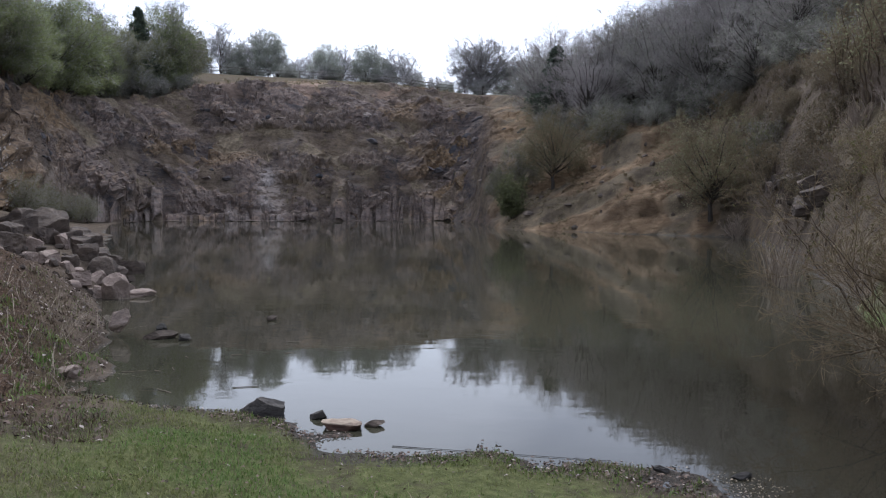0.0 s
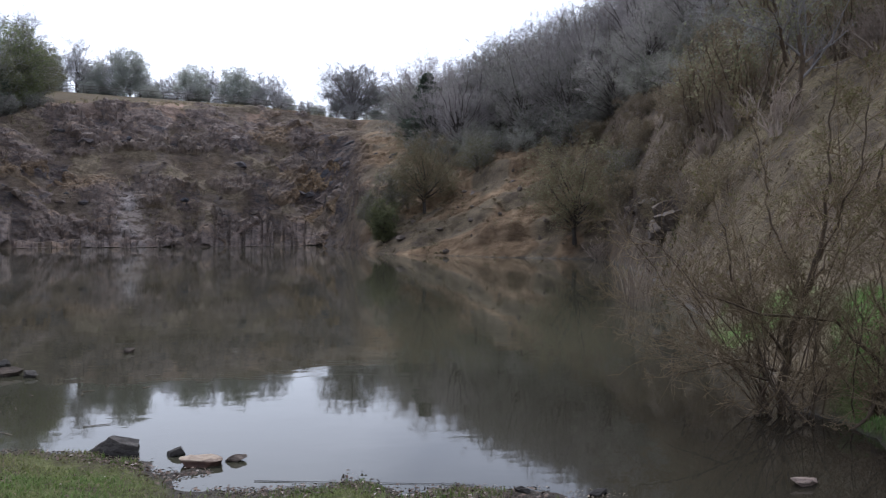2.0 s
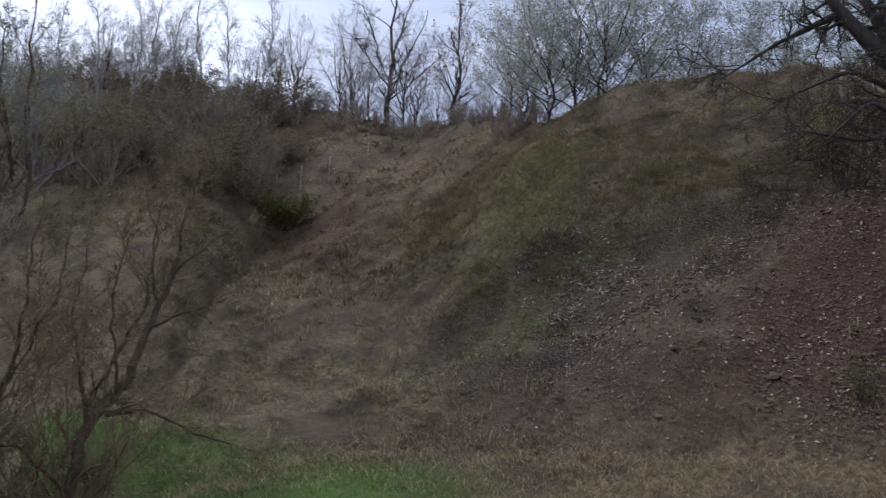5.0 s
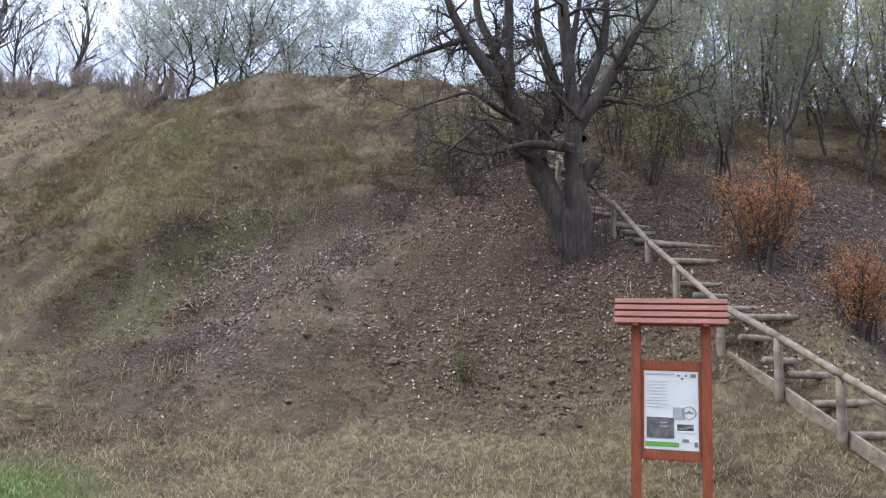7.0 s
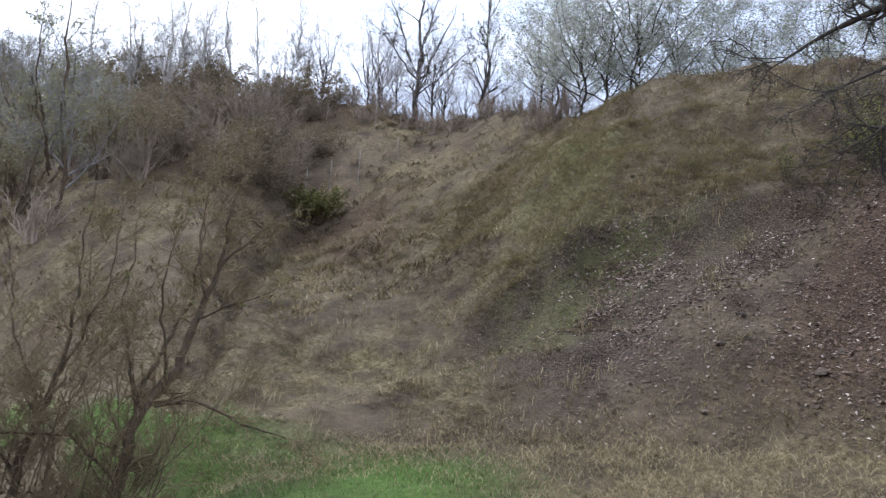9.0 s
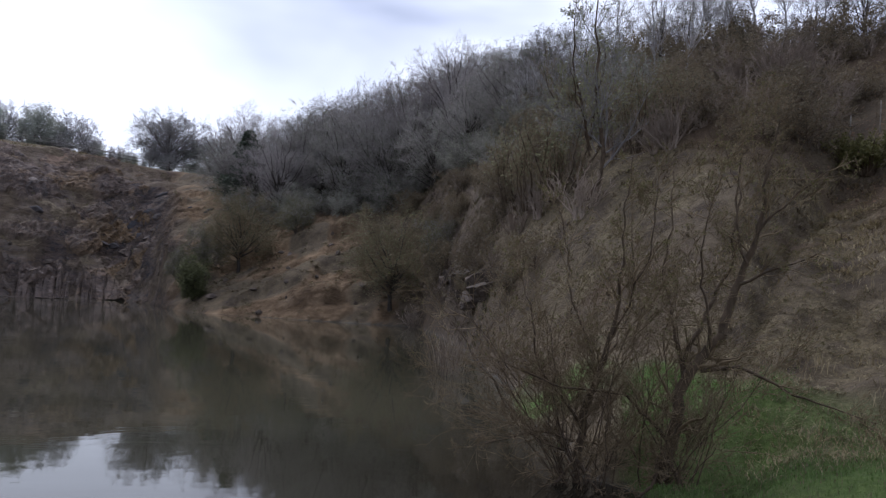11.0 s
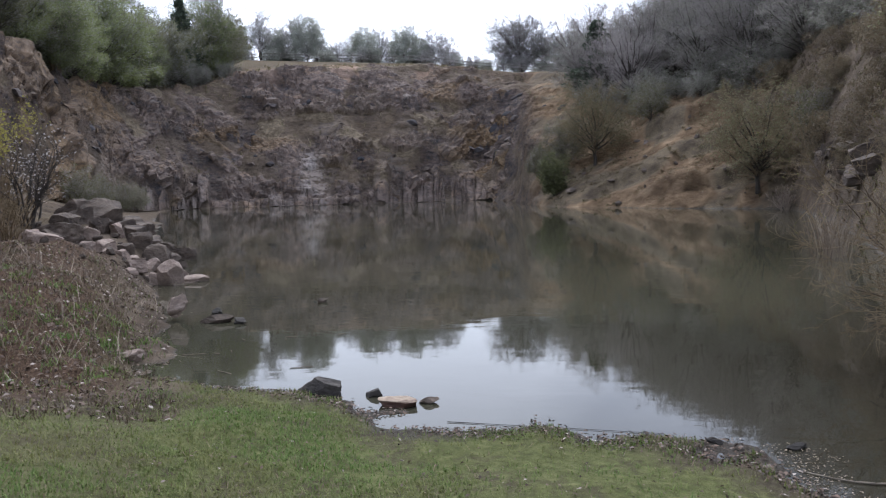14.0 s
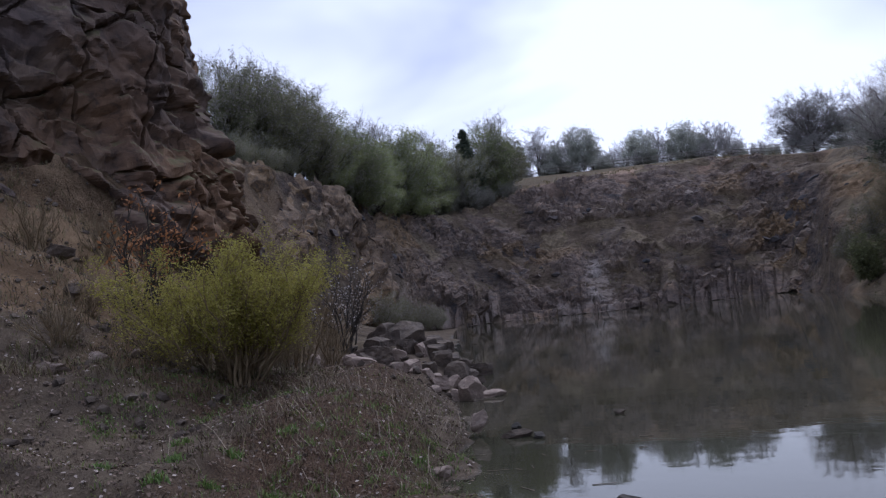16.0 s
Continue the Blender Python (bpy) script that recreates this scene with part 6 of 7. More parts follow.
# stones and wood in the shallows
stone("rock", 11, (-2.24, 7.92, .06), (.42, .26, .22), M_STONE_WET, "dark wet rock standing in the shallow water", 8, (4, 7), sub=4, boxy=.52)
stone("rock", 17, (-1.68, 7.84, .02), (.15, .10, .09), M_STONE_WET, "small dark rock in the shallow water", 20, (0, -12), boxy=.6)
stone("rock", 29, (-1.09, 7.60, .02), (.19, .10, .08), M_STONE_GREY, "grey flat stone lying against a sodden log", -4, (0, 3))
stone("rock", 31, (3.80, 6.46, .02), (.20, .14, .12), M_STONE_PALE, "pale stone in the water by the bank", 30)
stone("rock", 33, (5.12, 6.82, .04), (.15, .12, .09), M_STONE_GREY, "small grey stone at the water's edge", 70)
stone("rock", 35, (5.93, 7.48, .06), (.07, .06, .05), M_STONE_PALE, "small white stone at the water's edge", 10)
stone("rock", 37, (-5.0, 9.25, .07), (.42, .22, .14), M_STONE_PALE, "flat pale stone at the muddy water's edge", 12)
stone("rock", 39, (-5.75, 12.3, .25), (.30, .22, .28), M_STONE_PALE, "yellowish stone on the bank", 40, (0, 12))
stone("rock", 41, (-5.05, 12.05, .03), (.46, .22, .16), M_STONE_GREY, "flat grey stone in the shallows", 16)
stone("rock", 43, (-4.62, 12.0, .02), (.26, .16, .10), M_STONE_WET, "dark wet stone in the shallows", -10)
stone("rock", 45, (-3.85, 14.15, .01), (.22, .13, .12), M_STONE_GREY, "small stone breaking the still water", 25)
stone("rock", 47, (-5.35, 12.9, .03), (.22, .15, .10), M_STONE_WET, "dark wet stone in the shallows", 60)
stone("mud_clod", 49, (1.36, 6.50, .02), (.12, .08, .06), M_STONE_WET, "dark clod of mud at the water's edge", 0, (0, 0), "clod")
stone("mud_clod", 51, (2.0, 6.42, .02), (.17, .10, .06), M_STONE_WET, "dark clod of mud at the water's edge", 20, (0, 0), "clod")
for i, (az, r, w) in enumerate(((-46.5, 17, .5), (-50.2, 15.5, .3), (-48.7, 19, .45), (-51.5, 18.4, .5), (-53, 14.6, .4), (-45.4, 17.6, .35), (-49.6, 17.2, .4), (-47.9, 15.8, .25), (-52.2, 20, .6), (-44.6, 17.1, .3), (-36.2, 19, .5), (-37.4, 20, .4))):
    x, y, z = spot(az, r)
    stone("rock", 200 + i, (x, y, z + w * .12), (w, w * .8, w * .6), (M_STONE_GREY, M_STONE_PALE)[i % 3 == 1], "loose quarry stone on the talus", i * 50, (8, -6), "rock", "stones on the talus")


rrg = random.Random(21)
for k in range(20):
    az, r, w = rrg.uniform(87.5, 95), rrg.uniform(10.5, 11.6), rrg.uniform(.05, .17)
    x, y, z = spot(az, r)
    stone("rock", 400 + k, (x, y, z + w * .15), (w, w * rrg.uniform(.6, .9), w * .55), M_STONE_GREY, "dark broken stone lying in the leaf litter", rrg.uniform(0, 360), (rrg.uniform(-15, 15), rrg.uniform(-15, 15)), "rock", "rubble at the foot of the slope", 2)


def round_log(name, a, b, ra, rb, mat, sides=10, rough=.08, parent=None, label="", seed=0, rings=9):
    a, b = Vector(a), Vector(b)
    t = np.linspace(0, 1, rings)[:, None]
    pts = (np.array(a)[None] * (1 - t) + np.array(b)[None] * t)[None]
    rad = (ra * (1 - t[:, 0]) + rb * t[:, 0])[None]
    v, q = tubes(pts, rad, sides)
    nz = fbm(v[:, 0] * 9 + seed, v[:, 1] * 9, v[:, 2] * 9, 2, seed)[:, None]
    mid = np.repeat(pts[0], sides, axis=0)
    v = mid + (v - mid) * (1 + rough * nz * 2)
    n = len(v)
    v = np.concatenate([v, [pts[0][0]], [pts[0][-1]]])
    tris = [(n, (j + 1) % sides, j) for j in range(sides)] + [(n + 1, n - sides + j, n - sides + (j + 1) % sides) for j in range(sides)]
    return part(name, mesh_from(name, v, q, tris), parent, label, (mat,))




def make_slab():
    """Brown stone, dark and wet near the water, dry and pale above."""
    mat, nt, bsdf = shader("half_wet_stone", 0.8, 0.3)
    p = place_of(nt)
    sep = nt.nodes.new("ShaderNodeSeparateXYZ")
    nt.links.new(p, sep.inputs[0])
    n = noise_of(nt, p, 14, 5, .65)
    top = ramp_of(nt, n, [(.3, (.20, .15, .11)), (.7, (.40, .32, .245))])
    low = ramp_of(nt, n, [(.3, (.035, .020, .016)), (.7, (.11, .060, .042))])
    dry = ramp_of(nt, math_of(nt, "ADD", sep.outputs["Z"], math_of(nt, "MULTIPLY", n, .03)), [(.066, (0, 0, 0)), (.082, (1, 1, 1))])
    nt.links.new(mix_of(nt, dry, low, top), bsdf.inputs["Base Color"])
    bump_of(nt, bsdf, n, .6, .01)
    return mat


stone("rock", 57, (-1.36, 7.50, .025), (.34, .18, .11), make_slab(), "flat tan stone with wet red-brown sides in the shallows", 4, (0, 2), boxy=.6)

frg = random.Random(15)
for az, e, w, h in ((20.0, .030, 1.5, .7), (20.6, .024, 1.3, .9), (21.3, .030, 1.6, .7), (22.0, .022, 1.2, .8), (21.0, .010, 1.1, .5), (20.2, .012, .9, .5), (22.6, .016, 1.3, .6), (19.5, .022, 1.0, .5), (21.8, .004, 1.4, .6), (23.0, .034, 1.0, .5)):
    rr = np.arange(22, 60, .1)
    r = float(rr[np.argmax((height(np.full(len(rr), az), rr) - 2.2) / rr > e)])
    x, y, z = spot(az, r)
    stone("ledge_rock", frg.randint(1, 9999), (x, y, z - h * .30), (w * 1.1, w * .9, h * 1.2), M_STONE_GREY, "dark ledge of rock in the dry slope", -az + frg.uniform(-20, 20), (frg.uniform(-6, 6), -10), "rock", "rock ledges on the slope", 4, .62)

# ---- fence on the rim ----
M_FENCE = make_plain("weathered_fence_wood", (0.16, 0.145, 0.13), (0.30, 0.28, 0.25), 8, .85, .01)
M_STAIR = make_plain("grey_round_timber", (0.10, 0.082, 0.065), (0.25, 0.21, 0.165), 9, .85, .015)
fence = empty("rim_fence", Matrix.Identity(4), "weathered two-rail wooden fence along the quarry rim", "fence")
tops = []
for k in range(26):
    az = -21.0 + 24.6 * k / 25
    x, y, z = spot(az, 138)
    tops.append((x, y, z))
    round_log("post", (x, y, z - .3), (x, y, z + 1.25), .07, .065, M_FENCE, 7, .02, fence, rings=3)
for k in range(25):
    for hgt in (1.12, .62):
        a, b = tops[k], tops[k + 1]
        round_log("rail", (a[0], a[1] - .08, a[2] + hgt), (b[0], b[1] - .08, b[2] + hgt), .05, .05, M_FENCE, 6, .03, fence, rings=3, seed=k)

# ---- pale stakes on the slope ----
for az, r, h in ((49.6, 29, 1.35), (47.6, 29.5, 1.05), (52.3, 30, .95), (45.9, 30, .75), (44.8, 30.3, .75), (44.1, 30.6, .75), (43.5, 31, .7), (50.6, 33, 1.2), (53.0, 33, 1.0)):
    x, y, z = spot(az, r)
    tagged(round_log("stake", (x, y, z - .2), (x + .03, y, z + h), .020, .018, M_FENCE, 6, .03, rings=4), "pale wooden stake beside a planted sapling", "stake", "stakes on the slope")

# ---- steps with a handrail ----
RAIL = [(8.15, -3.85, 1.85), (8.95, -3.47, 2.25), (9.82, -3.11, 2.67), (10.67, -2.66, 3.10), (11.87, -2.33, 3.76), (12.73, -2.06, 4.25), (13.80, -1.64, 5.08)]
UPPER = [(13.8, -1.64, 5.08), (15.3, -.75, 6.35), (16.8, .25, 7.45), (18.6, 1.45, 8.9)]
rail_thing = empty("handrail", Matrix.Identity(4), "grey round-timber handrail beside the steps", "handrail")
for k, (x, y, z) in enumerate(RAIL):
    g = ground_z(x, y)
    round_log("post", (x, y, min(g, z - .7) - .15), (x + .01, y, z + .04), .058, .048, M_STAIR, 9, .05, rail_thing, seed=k, rings=5)
for k in range(len(RAIL) - 1):
    a, b = Vector(RAIL[k]), Vector(RAIL[k + 1])
    d = (b - a).normalized() * .06
    round_log("rail", a - d + Vector((0, 0, .04)), b + d + Vector((0, 0, .04)), .046, .042, M_STAIR, 9, .06, rail_thing, seed=20 + k, rings=7)
for k in range(len(RAIL) - 2):
    a, b = Vector(RAIL[k]), Vector(RAIL[k + 1])
    o = Vector((.02, -.06, -.62))
    bm = bmesh.new()
    bmesh.ops.create_cube(bm, size=1)
    ln = (b - a).length
    bmesh.ops.scale(bm, vec=(ln, .04, .17), verts=bm.verts)
    bmesh.ops.bevel(bm, geom=bm.edges[:], offset=.008, segments=1, affect="EDGES")
    ob = part("side_board", bm, rail_thing, "", (M_STAIR,))
    ob.matrix_basis = Matrix.Translation((a + b) / 2 + o) @ (b - a).to_track_quat("X", "Z").to_matrix().to_4x4()
for k in range(len(UPPER) - 1):
    a, b = Vector(UPPER[k]), Vector(UPPER[k + 1])
    round_log("rail", a, b, .05, .045, M_STAIR, 8, .06, rail_thing, seed=40 + k, rings=7)
    g = ground_z(b.x, b.y)
    round_log("post", (b.x, b.y, min(g, b.z - .6) - .15), (b.x, b.y, b.z + .03), .065, .055, M_STAIR, 8, .05, rail_thing, seed=50 + k, rings=4)
steps = empty("log_steps", Matrix.Identity(4), "rough log steps set into the leafy slope", "steps")
path_pts = [Vector(p) for p in RAIL + UPPER[1:]]
total = [0]
for a, b in zip(path_pts, path_pts[1:]):
    total.append(total[-1] + (b - a).length)
n_steps = 32
srg = random.Random(4)
for k in range(n_steps):
    s = total[-1] * (k + .5) / n_steps
    i = max(j for j in range(len(total) - 1) if total[j] <= s)
    a, b = path_pts[i], path_pts[i + 1]
    p = a.lerp(b, (s - total[i]) / (total[i + 1] - total[i]))
    d = (b - a)
    side = Vector((d.y, -d.x, 0)).normalized()
    top = p.z - .74
    g = ground_z(p.x + side.x * .6, p.y + side.y * .6)
    zc = max(top, g + .03)
    q0 = p + side * .10
    q1 = p + side * (1.25 + srg.uniform(-.12, .2))
    round_log("step_log", (q0.x, q0.y, zc - .02), (q1.x, q1.y, zc + srg.uniform(-.04, .03)), .048, .042, M_STAIR, 8, .07, steps, seed=60 + k, rings=5)

# ---- information board ----
M_STAIN = make_plain("red_brown_stained_wood", (0.17, 0.045, 0.022), (0.30, 0.085, 0.040), 5, .55, .004, (6, 6, 1))
M_ROOF = make_plain("faded_red_boards", (0.155, 0.060, 0.045), (0.275, 0.120, 0.095), 5, .7, .006, (1, 6, 6))
M_PANEL = make_plain("white_printed_panel", (0.60, 0.61, 0.61), (0.70, 0.71, 0.71), 3, .35, 0)
M_INK = make_plain("grey_print", (0.16, 0.165, 0.17), (0.20, 0.20, 0.21), 9, .4, 0)
M_PHOTO = make_plain("dark_photo_print", (0.055, 0.052, 0.058), (0.20, 0.19, 0.19), 14, .4, 0)
M_GREEN = make_plain("green_print", (0.12, 0.30, 0.06), (0.15, 0.36, 0.08), 4, .4, 0)
M_FAINT_INK = make_plain("faint_grey_print", (0.50, 0.51, 0.52), (0.57, 0.58, 0.59), 9, .4, 0)
M_LIGHT_INK = make_plain("light_grey_print", (0.33, 0.34, 0.35), (0.40, 0.41, 0.42), 9, .4, 0)

BX, BY, BZ = 8.02, -1.55, ground_z(8.02, -1.55)
board = empty("information_board", pose(BX, BY, BZ, 0, 0, -100.5), "red-brown wooden information board with a small plank roof", "board")
TOPZ = 2.96 - BZ


def box(name, size, at, mat, parent, label="", bevel=.006, turn=(0, 0, 0)):
    bm = bmesh.new()
    bmesh.ops.create_cube(bm, size=1)
    bmesh.ops.scale(bm, vec=size, verts=bm.verts)
    if bevel:
        bmesh.ops.bevel(bm, geom=bm.edges[:], offset=bevel, segments=2, affect="EDGES")
    ob = part(name, bm, parent, label, (mat,))
    ob.matrix_basis = pose(*at, *turn)
    return ob


# the board's own frame: x along the board to its right, -y towards the path
for sx in (-1, 1):
    box("post", (.095, .095, TOPZ - .12 + .3), (sx * .325, 0, (TOPZ - .12 - .3) / 2), M_STAIN, board)
box("crossbar", (.555, .07, .095), (0, 0, TOPZ - .65), M_STAIN, board)
box("crossbar", (.555, .07, .095), (0, 0, TOPZ - 1.495), M_STAIN, board)
for sx in (-1, 1):
    box("frame_strip", (.025, .05, .75), (sx * .265, -.012, TOPZ - 1.0725), M_STAIN, board)
panel = box("panel", (.505, .02, .800), (0, -.014, TOPZ - 1.0725), M_PANEL, board, "white printed panel with pictures and text", .002)
panel.scale.z = .93


def printed(name, w, h, x, z, mat):
    return box(name, (w, .004, h), (x, -.0125, z), mat, panel, "", 0)


for k in range(3):
    printed("printed_mark", .022, .02, .07 + k * .034, .355 - (k % 2) * .03, M_INK)
printed("printed_mark", .05, .035, .205, .355, M_INK)
printed("title_bar", .26, .014, -.10, .365, M_LIGHT_INK)
for k in range(9):
    printed("text_bar", .20 - .03 * (k % 3 == 2), .008, -.13, .29 - k * .032, M_FAINT_INK)
printed("picture", .11, .12, .07, -.03, M_LIGHT_INK)
ring = bmesh.new()
outer = [ring.verts.new((.066 * math.cos(a), -.0004, .066 * math.sin(a))) for a in np.linspace(0, 2 * math.pi, 29)[:-1]]
inner = [ring.verts.new((.058 * math.cos(a), -.0004, .058 * math.sin(a))) for a in np.linspace(0, 2 * math.pi, 29)[:-1]]
for k in range(28):
    ring.faces.new((outer[k], outer[(k + 1) % 28], inner[(k + 1) % 28], inner[k]))
rob = part("printed_ring", ring, panel, "", (M_INK,))
rob.location = (.165, -.017, -.02)
for k in range(3):
    printed("printed_mark", .026, .012, .14 + k * .026, -.02 + .012 * (k % 2), M_INK)
printed("picture", .255, .21, -.10, -.18, M_PHOTO)
printed("picture", .225, .11, .135, -.165, M_PANEL)
printed("picture", .15, .065, .130, -.17, M_PHOTO)
for k in range(2):
    printed("caption_bar", .07, .012, -.07, -.165 + .04 * k, M_LIGHT_INK)
printed("green_strip", .31, .045, -.085, -.345, M_GREEN)
printed("printed_mark", .06, .03, .13, -.30, M_INK)
printed("printed_mark", .03, .05, .225, -.335, M_INK)
roof = box("roof", (1.02, .05, .05), (0, .02, TOPZ - .06), M_ROOF, board, "faded red plank roof")
for k in range(4):
    box("roof_plank", (1.06, .018, .060), (0, -.035 - k * .052, .035 - .068 * k), M_ROOF, roof, "", .004, (-32, 0, 0))
    box("roof_plank", (1.06, .018, .060), (0, .035 + k * .052, .035 - .068 * k), M_ROOF, roof, "", .004, (32, 0, 0))
for sx in (-1, 1):
    box("rafter", (.05, .42, .04), (sx * .325, 0, -.20), M_STAIN, roof)

# ---- ground cover ----
def blades(name, seed, az, r, length, width, lean, mats, label, category, tuft=1, droop=.5, mat_share=None, z_off=0.0, rise=1.0):
    """Grass blades or dry stems as bent slivers on the ground, in one mesh."""
    rg = np.random.default_rng(seed)
    az, r = np.repeat(az, tuft), np.repeat(r, tuft)
    n = len(az)
    x, y = r * np.sin(np.radians(az)), r * np.cos(np.radians(az))
    if tuft > 1:
        x, y = x + rg.normal(0, .04 + .15 * length, n), y + rg.normal(0, .04 + .15 * length, n)
    rr = np.hypot(x, y)
    aa = np.degrees(np.arctan2(x, y))
    z = height(aa, rr) - .01 + z_off
    keep = z > 0.005
    x, y, z, n = x[keep], y[keep], z[keep], int(keep.sum())
    a = rg.uniform(0, 2 * math.pi, n)
    ln = length * rg.uniform(.45, 1.25, n)
    out = lean * rg.uniform(.2, 1.2, n) * ln
    ln = ln * rise
    dx, dy = np.cos(a), np.sin(a)
    px, py = -dy * width / 2, dx * width / 2
    base = np.stack([x, y, z], 1)
    side = np.stack([px, py, np.zeros(n)], 1)
    m = base + np.stack([dx * out * .4, dy * out * .4, ln * .6], 1)
    t = base + np.stack([dx * out, dy * out, ln * (1 - droop * rg.uniform(0, 1, n) * .6)], 1)
    v = np.stack([base - side, base + side, m + side * .7, m - side * .7, t], 1).reshape(-1, 3)
    k = np.arange(n)[:, None] * 5
    quads = k + np.array([[0, 1, 2, 3]])
    tris = k + np.array([[3, 2, 4]])
    mi = np.zeros(n, int) if mat_share is None else (rg.uniform(0, 1, n) < mat_share).astype(int)
    me = mesh_from(name, v, quads, tris, mi, mi)
    return tagged(part(name, me, None, "", mats), label, category, "", "stuff")


def make_patchy_blade(name, first, second, scale=0.5, through_light=.25):
    """Blades of two colourings that change over in drifts across the slope."""
    mat = make_leaf(name, *first, through_light)
    nt = mat.node_tree
    g = nt.nodes.new("ShaderNodeNewGeometry")
    bsdf = nt.nodes["Principled BSDF"]
    one = bsdf.inputs["Base Color"].links[0].from_socket
    two = ramp_of(nt, g.outputs["Random Per Island"], [(0.0, second[0]), (1.0, second[1])])
    col = mix_of(nt, ramp_of(nt, noise_of(nt, place_of(nt), scale, 4, 0.62), [(0.42, (0, 0, 0)), (0.58, (1, 1, 1))]), one, two)
    nt.links.new(col, bsdf.inputs["Base Color"])
    for n in nt.nodes:
        if n.bl_idname == "ShaderNodeBsdfTranslucent":
            nt.links.new(col, n.inputs["Color"])
    return mat


M_BLADE = make_patchy_blade("lawn_blades", ((0.070, 0.122, 0.028), (0.175, 0.245, 0.070)), ((0.105, 0.118, 0.036), (0.235, 0.238, 0.095)), .8, .35)
M_BLADE_LUSH = make_leaf("lush_blades", (0.075, 0.135, 0.035), (0.17, 0.25, 0.08), .35)
M_BLADE_DRY = make_leaf("dry_blades", (0.12, 0.092, 0.06), (0.31, 0.25, 0.165), .3)
M_BLADE_OLIVE = make_leaf("olive_blades", (0.075, 0.075, 0.03), (0.19, 0.175, 0.085), .25)
M_STRAW = make_leaf("straw_blades", (0.19, 0.152, 0.085), (0.46, 0.385, 0.235), .3)
M_BLADE_BROWN = make_leaf("brown_blades", (0.060, 0.043, 0.030), (0.19, 0.145, 0.10), .2)
M_STEM_DEAD = make_leaf("dead_stems", (0.13, 0.10, 0.075), (0.36, 0.30, 0.23), .1)
M_LITTER = make_leaf("fallen_leaves", (0.026, 0.018, 0.014), (0.185, 0.130, 0.100), .1)
M_RUST = make_leaf("rusty_fallen_leaves", (0.10, 0.055, 0.032), (0.25, 0.150, 0.088), .1)
M_LITTER_PALE = make_leaf("pale_fallen_leaves", (0.22, 0.18, 0.155), (0.42, 0.36, 0.32), .1)


M_SLOPE_BLADE = make_patchy_blade("slope_blades", ((0.16, 0.125, 0.068), (0.40, 0.33, 0.195)), ((0.060, 0.046, 0.028), (0.185, 0.145, 0.088)), .42)
M_MOUND_BLADE = make_patchy_blade("mound_blades", ((0.105, 0.105, 0.038), (0.26, 0.245, 0.105)), ((0.15, 0.118, 0.066), (0.36, 0.30, 0.175)), .55)


def sample(seed, n, az0, az1, r0, r1, keep=None):
    rg = np.random.default_rng(seed)
    az = rg.uniform(az0, az1, n)
    r = np.sqrt(rg.uniform(r0 * r0, r1 * r1, n))
    if keep is not None:
        k = keep(az, r, rg.uniform(0, 1, n))
        az, r = az[k], r[k]
    return az, r


def patchy(az, r, f=0.8, seed=3):
    x, y = r * np.sin(np.radians(az)), r * np.cos(np.radians(az))
    return fbm(x * f, y * f, 0, 3, seed)


def shore_r(az):
    return np.interp(az, AZ_FINE, R_FINE[0])


# lawn
a, r = sample(1, 140000, -58, 40, 3.7, 9.2, lambda a, r, u: (r < shore_r(a) + .2) & (u < 1 - .93 * smooth(-19, -28, a + 6 * patchy(a, r, .6, 15)) * smooth(6.0, 8.0, r + 1.4 * patchy(a, r, .6, 25))) & (u < .14 + 1.0 * smooth(-.3, .3, patchy(a, r, .9, 5))) & (u < smooth(-.25, .9 + .5 * smooth(0, 14, a), shore_r(a) - r + .4 * patchy(a, r, 1.3, 21) - .25 * smooth(0, 14, a)) + .12 - .09 * smooth(4, 14, a)))
blades("lawn_grass", 2, a, r, .048, .008, 1.1, (M_BLADE, M_BLADE_DRY), "short green grass with worn patches", "grass", 1, .6, .07)
a, r = sample(3, 95000, 32, 76, 6.6, 15, lambda a, r, u: u < (.25 + .8 * smooth(-.3, .2, patchy(a, r, .7, 6))) * smooth(70, 54, a + 7 * patchy(a, r, .5, 16)) * smooth(.6, -.6, r - np.interp(a, [34, 40, 47, 56, 64], [14.4, 13.6, 12.0, 10.9, 10.8]) + .8 * patchy(a, r, .8, 17)))
blades("meadow_grass", 4, a, r, .075, .009, .7, (M_BLADE_LUSH, M_BLADE_DRY), "bright green grass at the foot of the slope", "grass", 1, .5, .10)
a, r = sample(5, 78000, 40, 116, 6.4, 12.3, lambda a, r, u: u < np.maximum(smooth(50, 66, a + 7 * patchy(a, r, .5, 16)), smooth(9.6, 10.8, r)) * smooth(12.4, 11.2, r + 1.0 * patchy(a, r, .6, 18)) * (.5 + .6 * smooth(-.2, .3, patchy(a, r, .7, 7))))
blades("bank_grass", 6, a, r, .17, .008, 1.5, (M_STRAW, M_SLOPE_BLADE), "dry straw-coloured grass at the foot of the slope", "grass", 1, .9, .45, rise=.62)
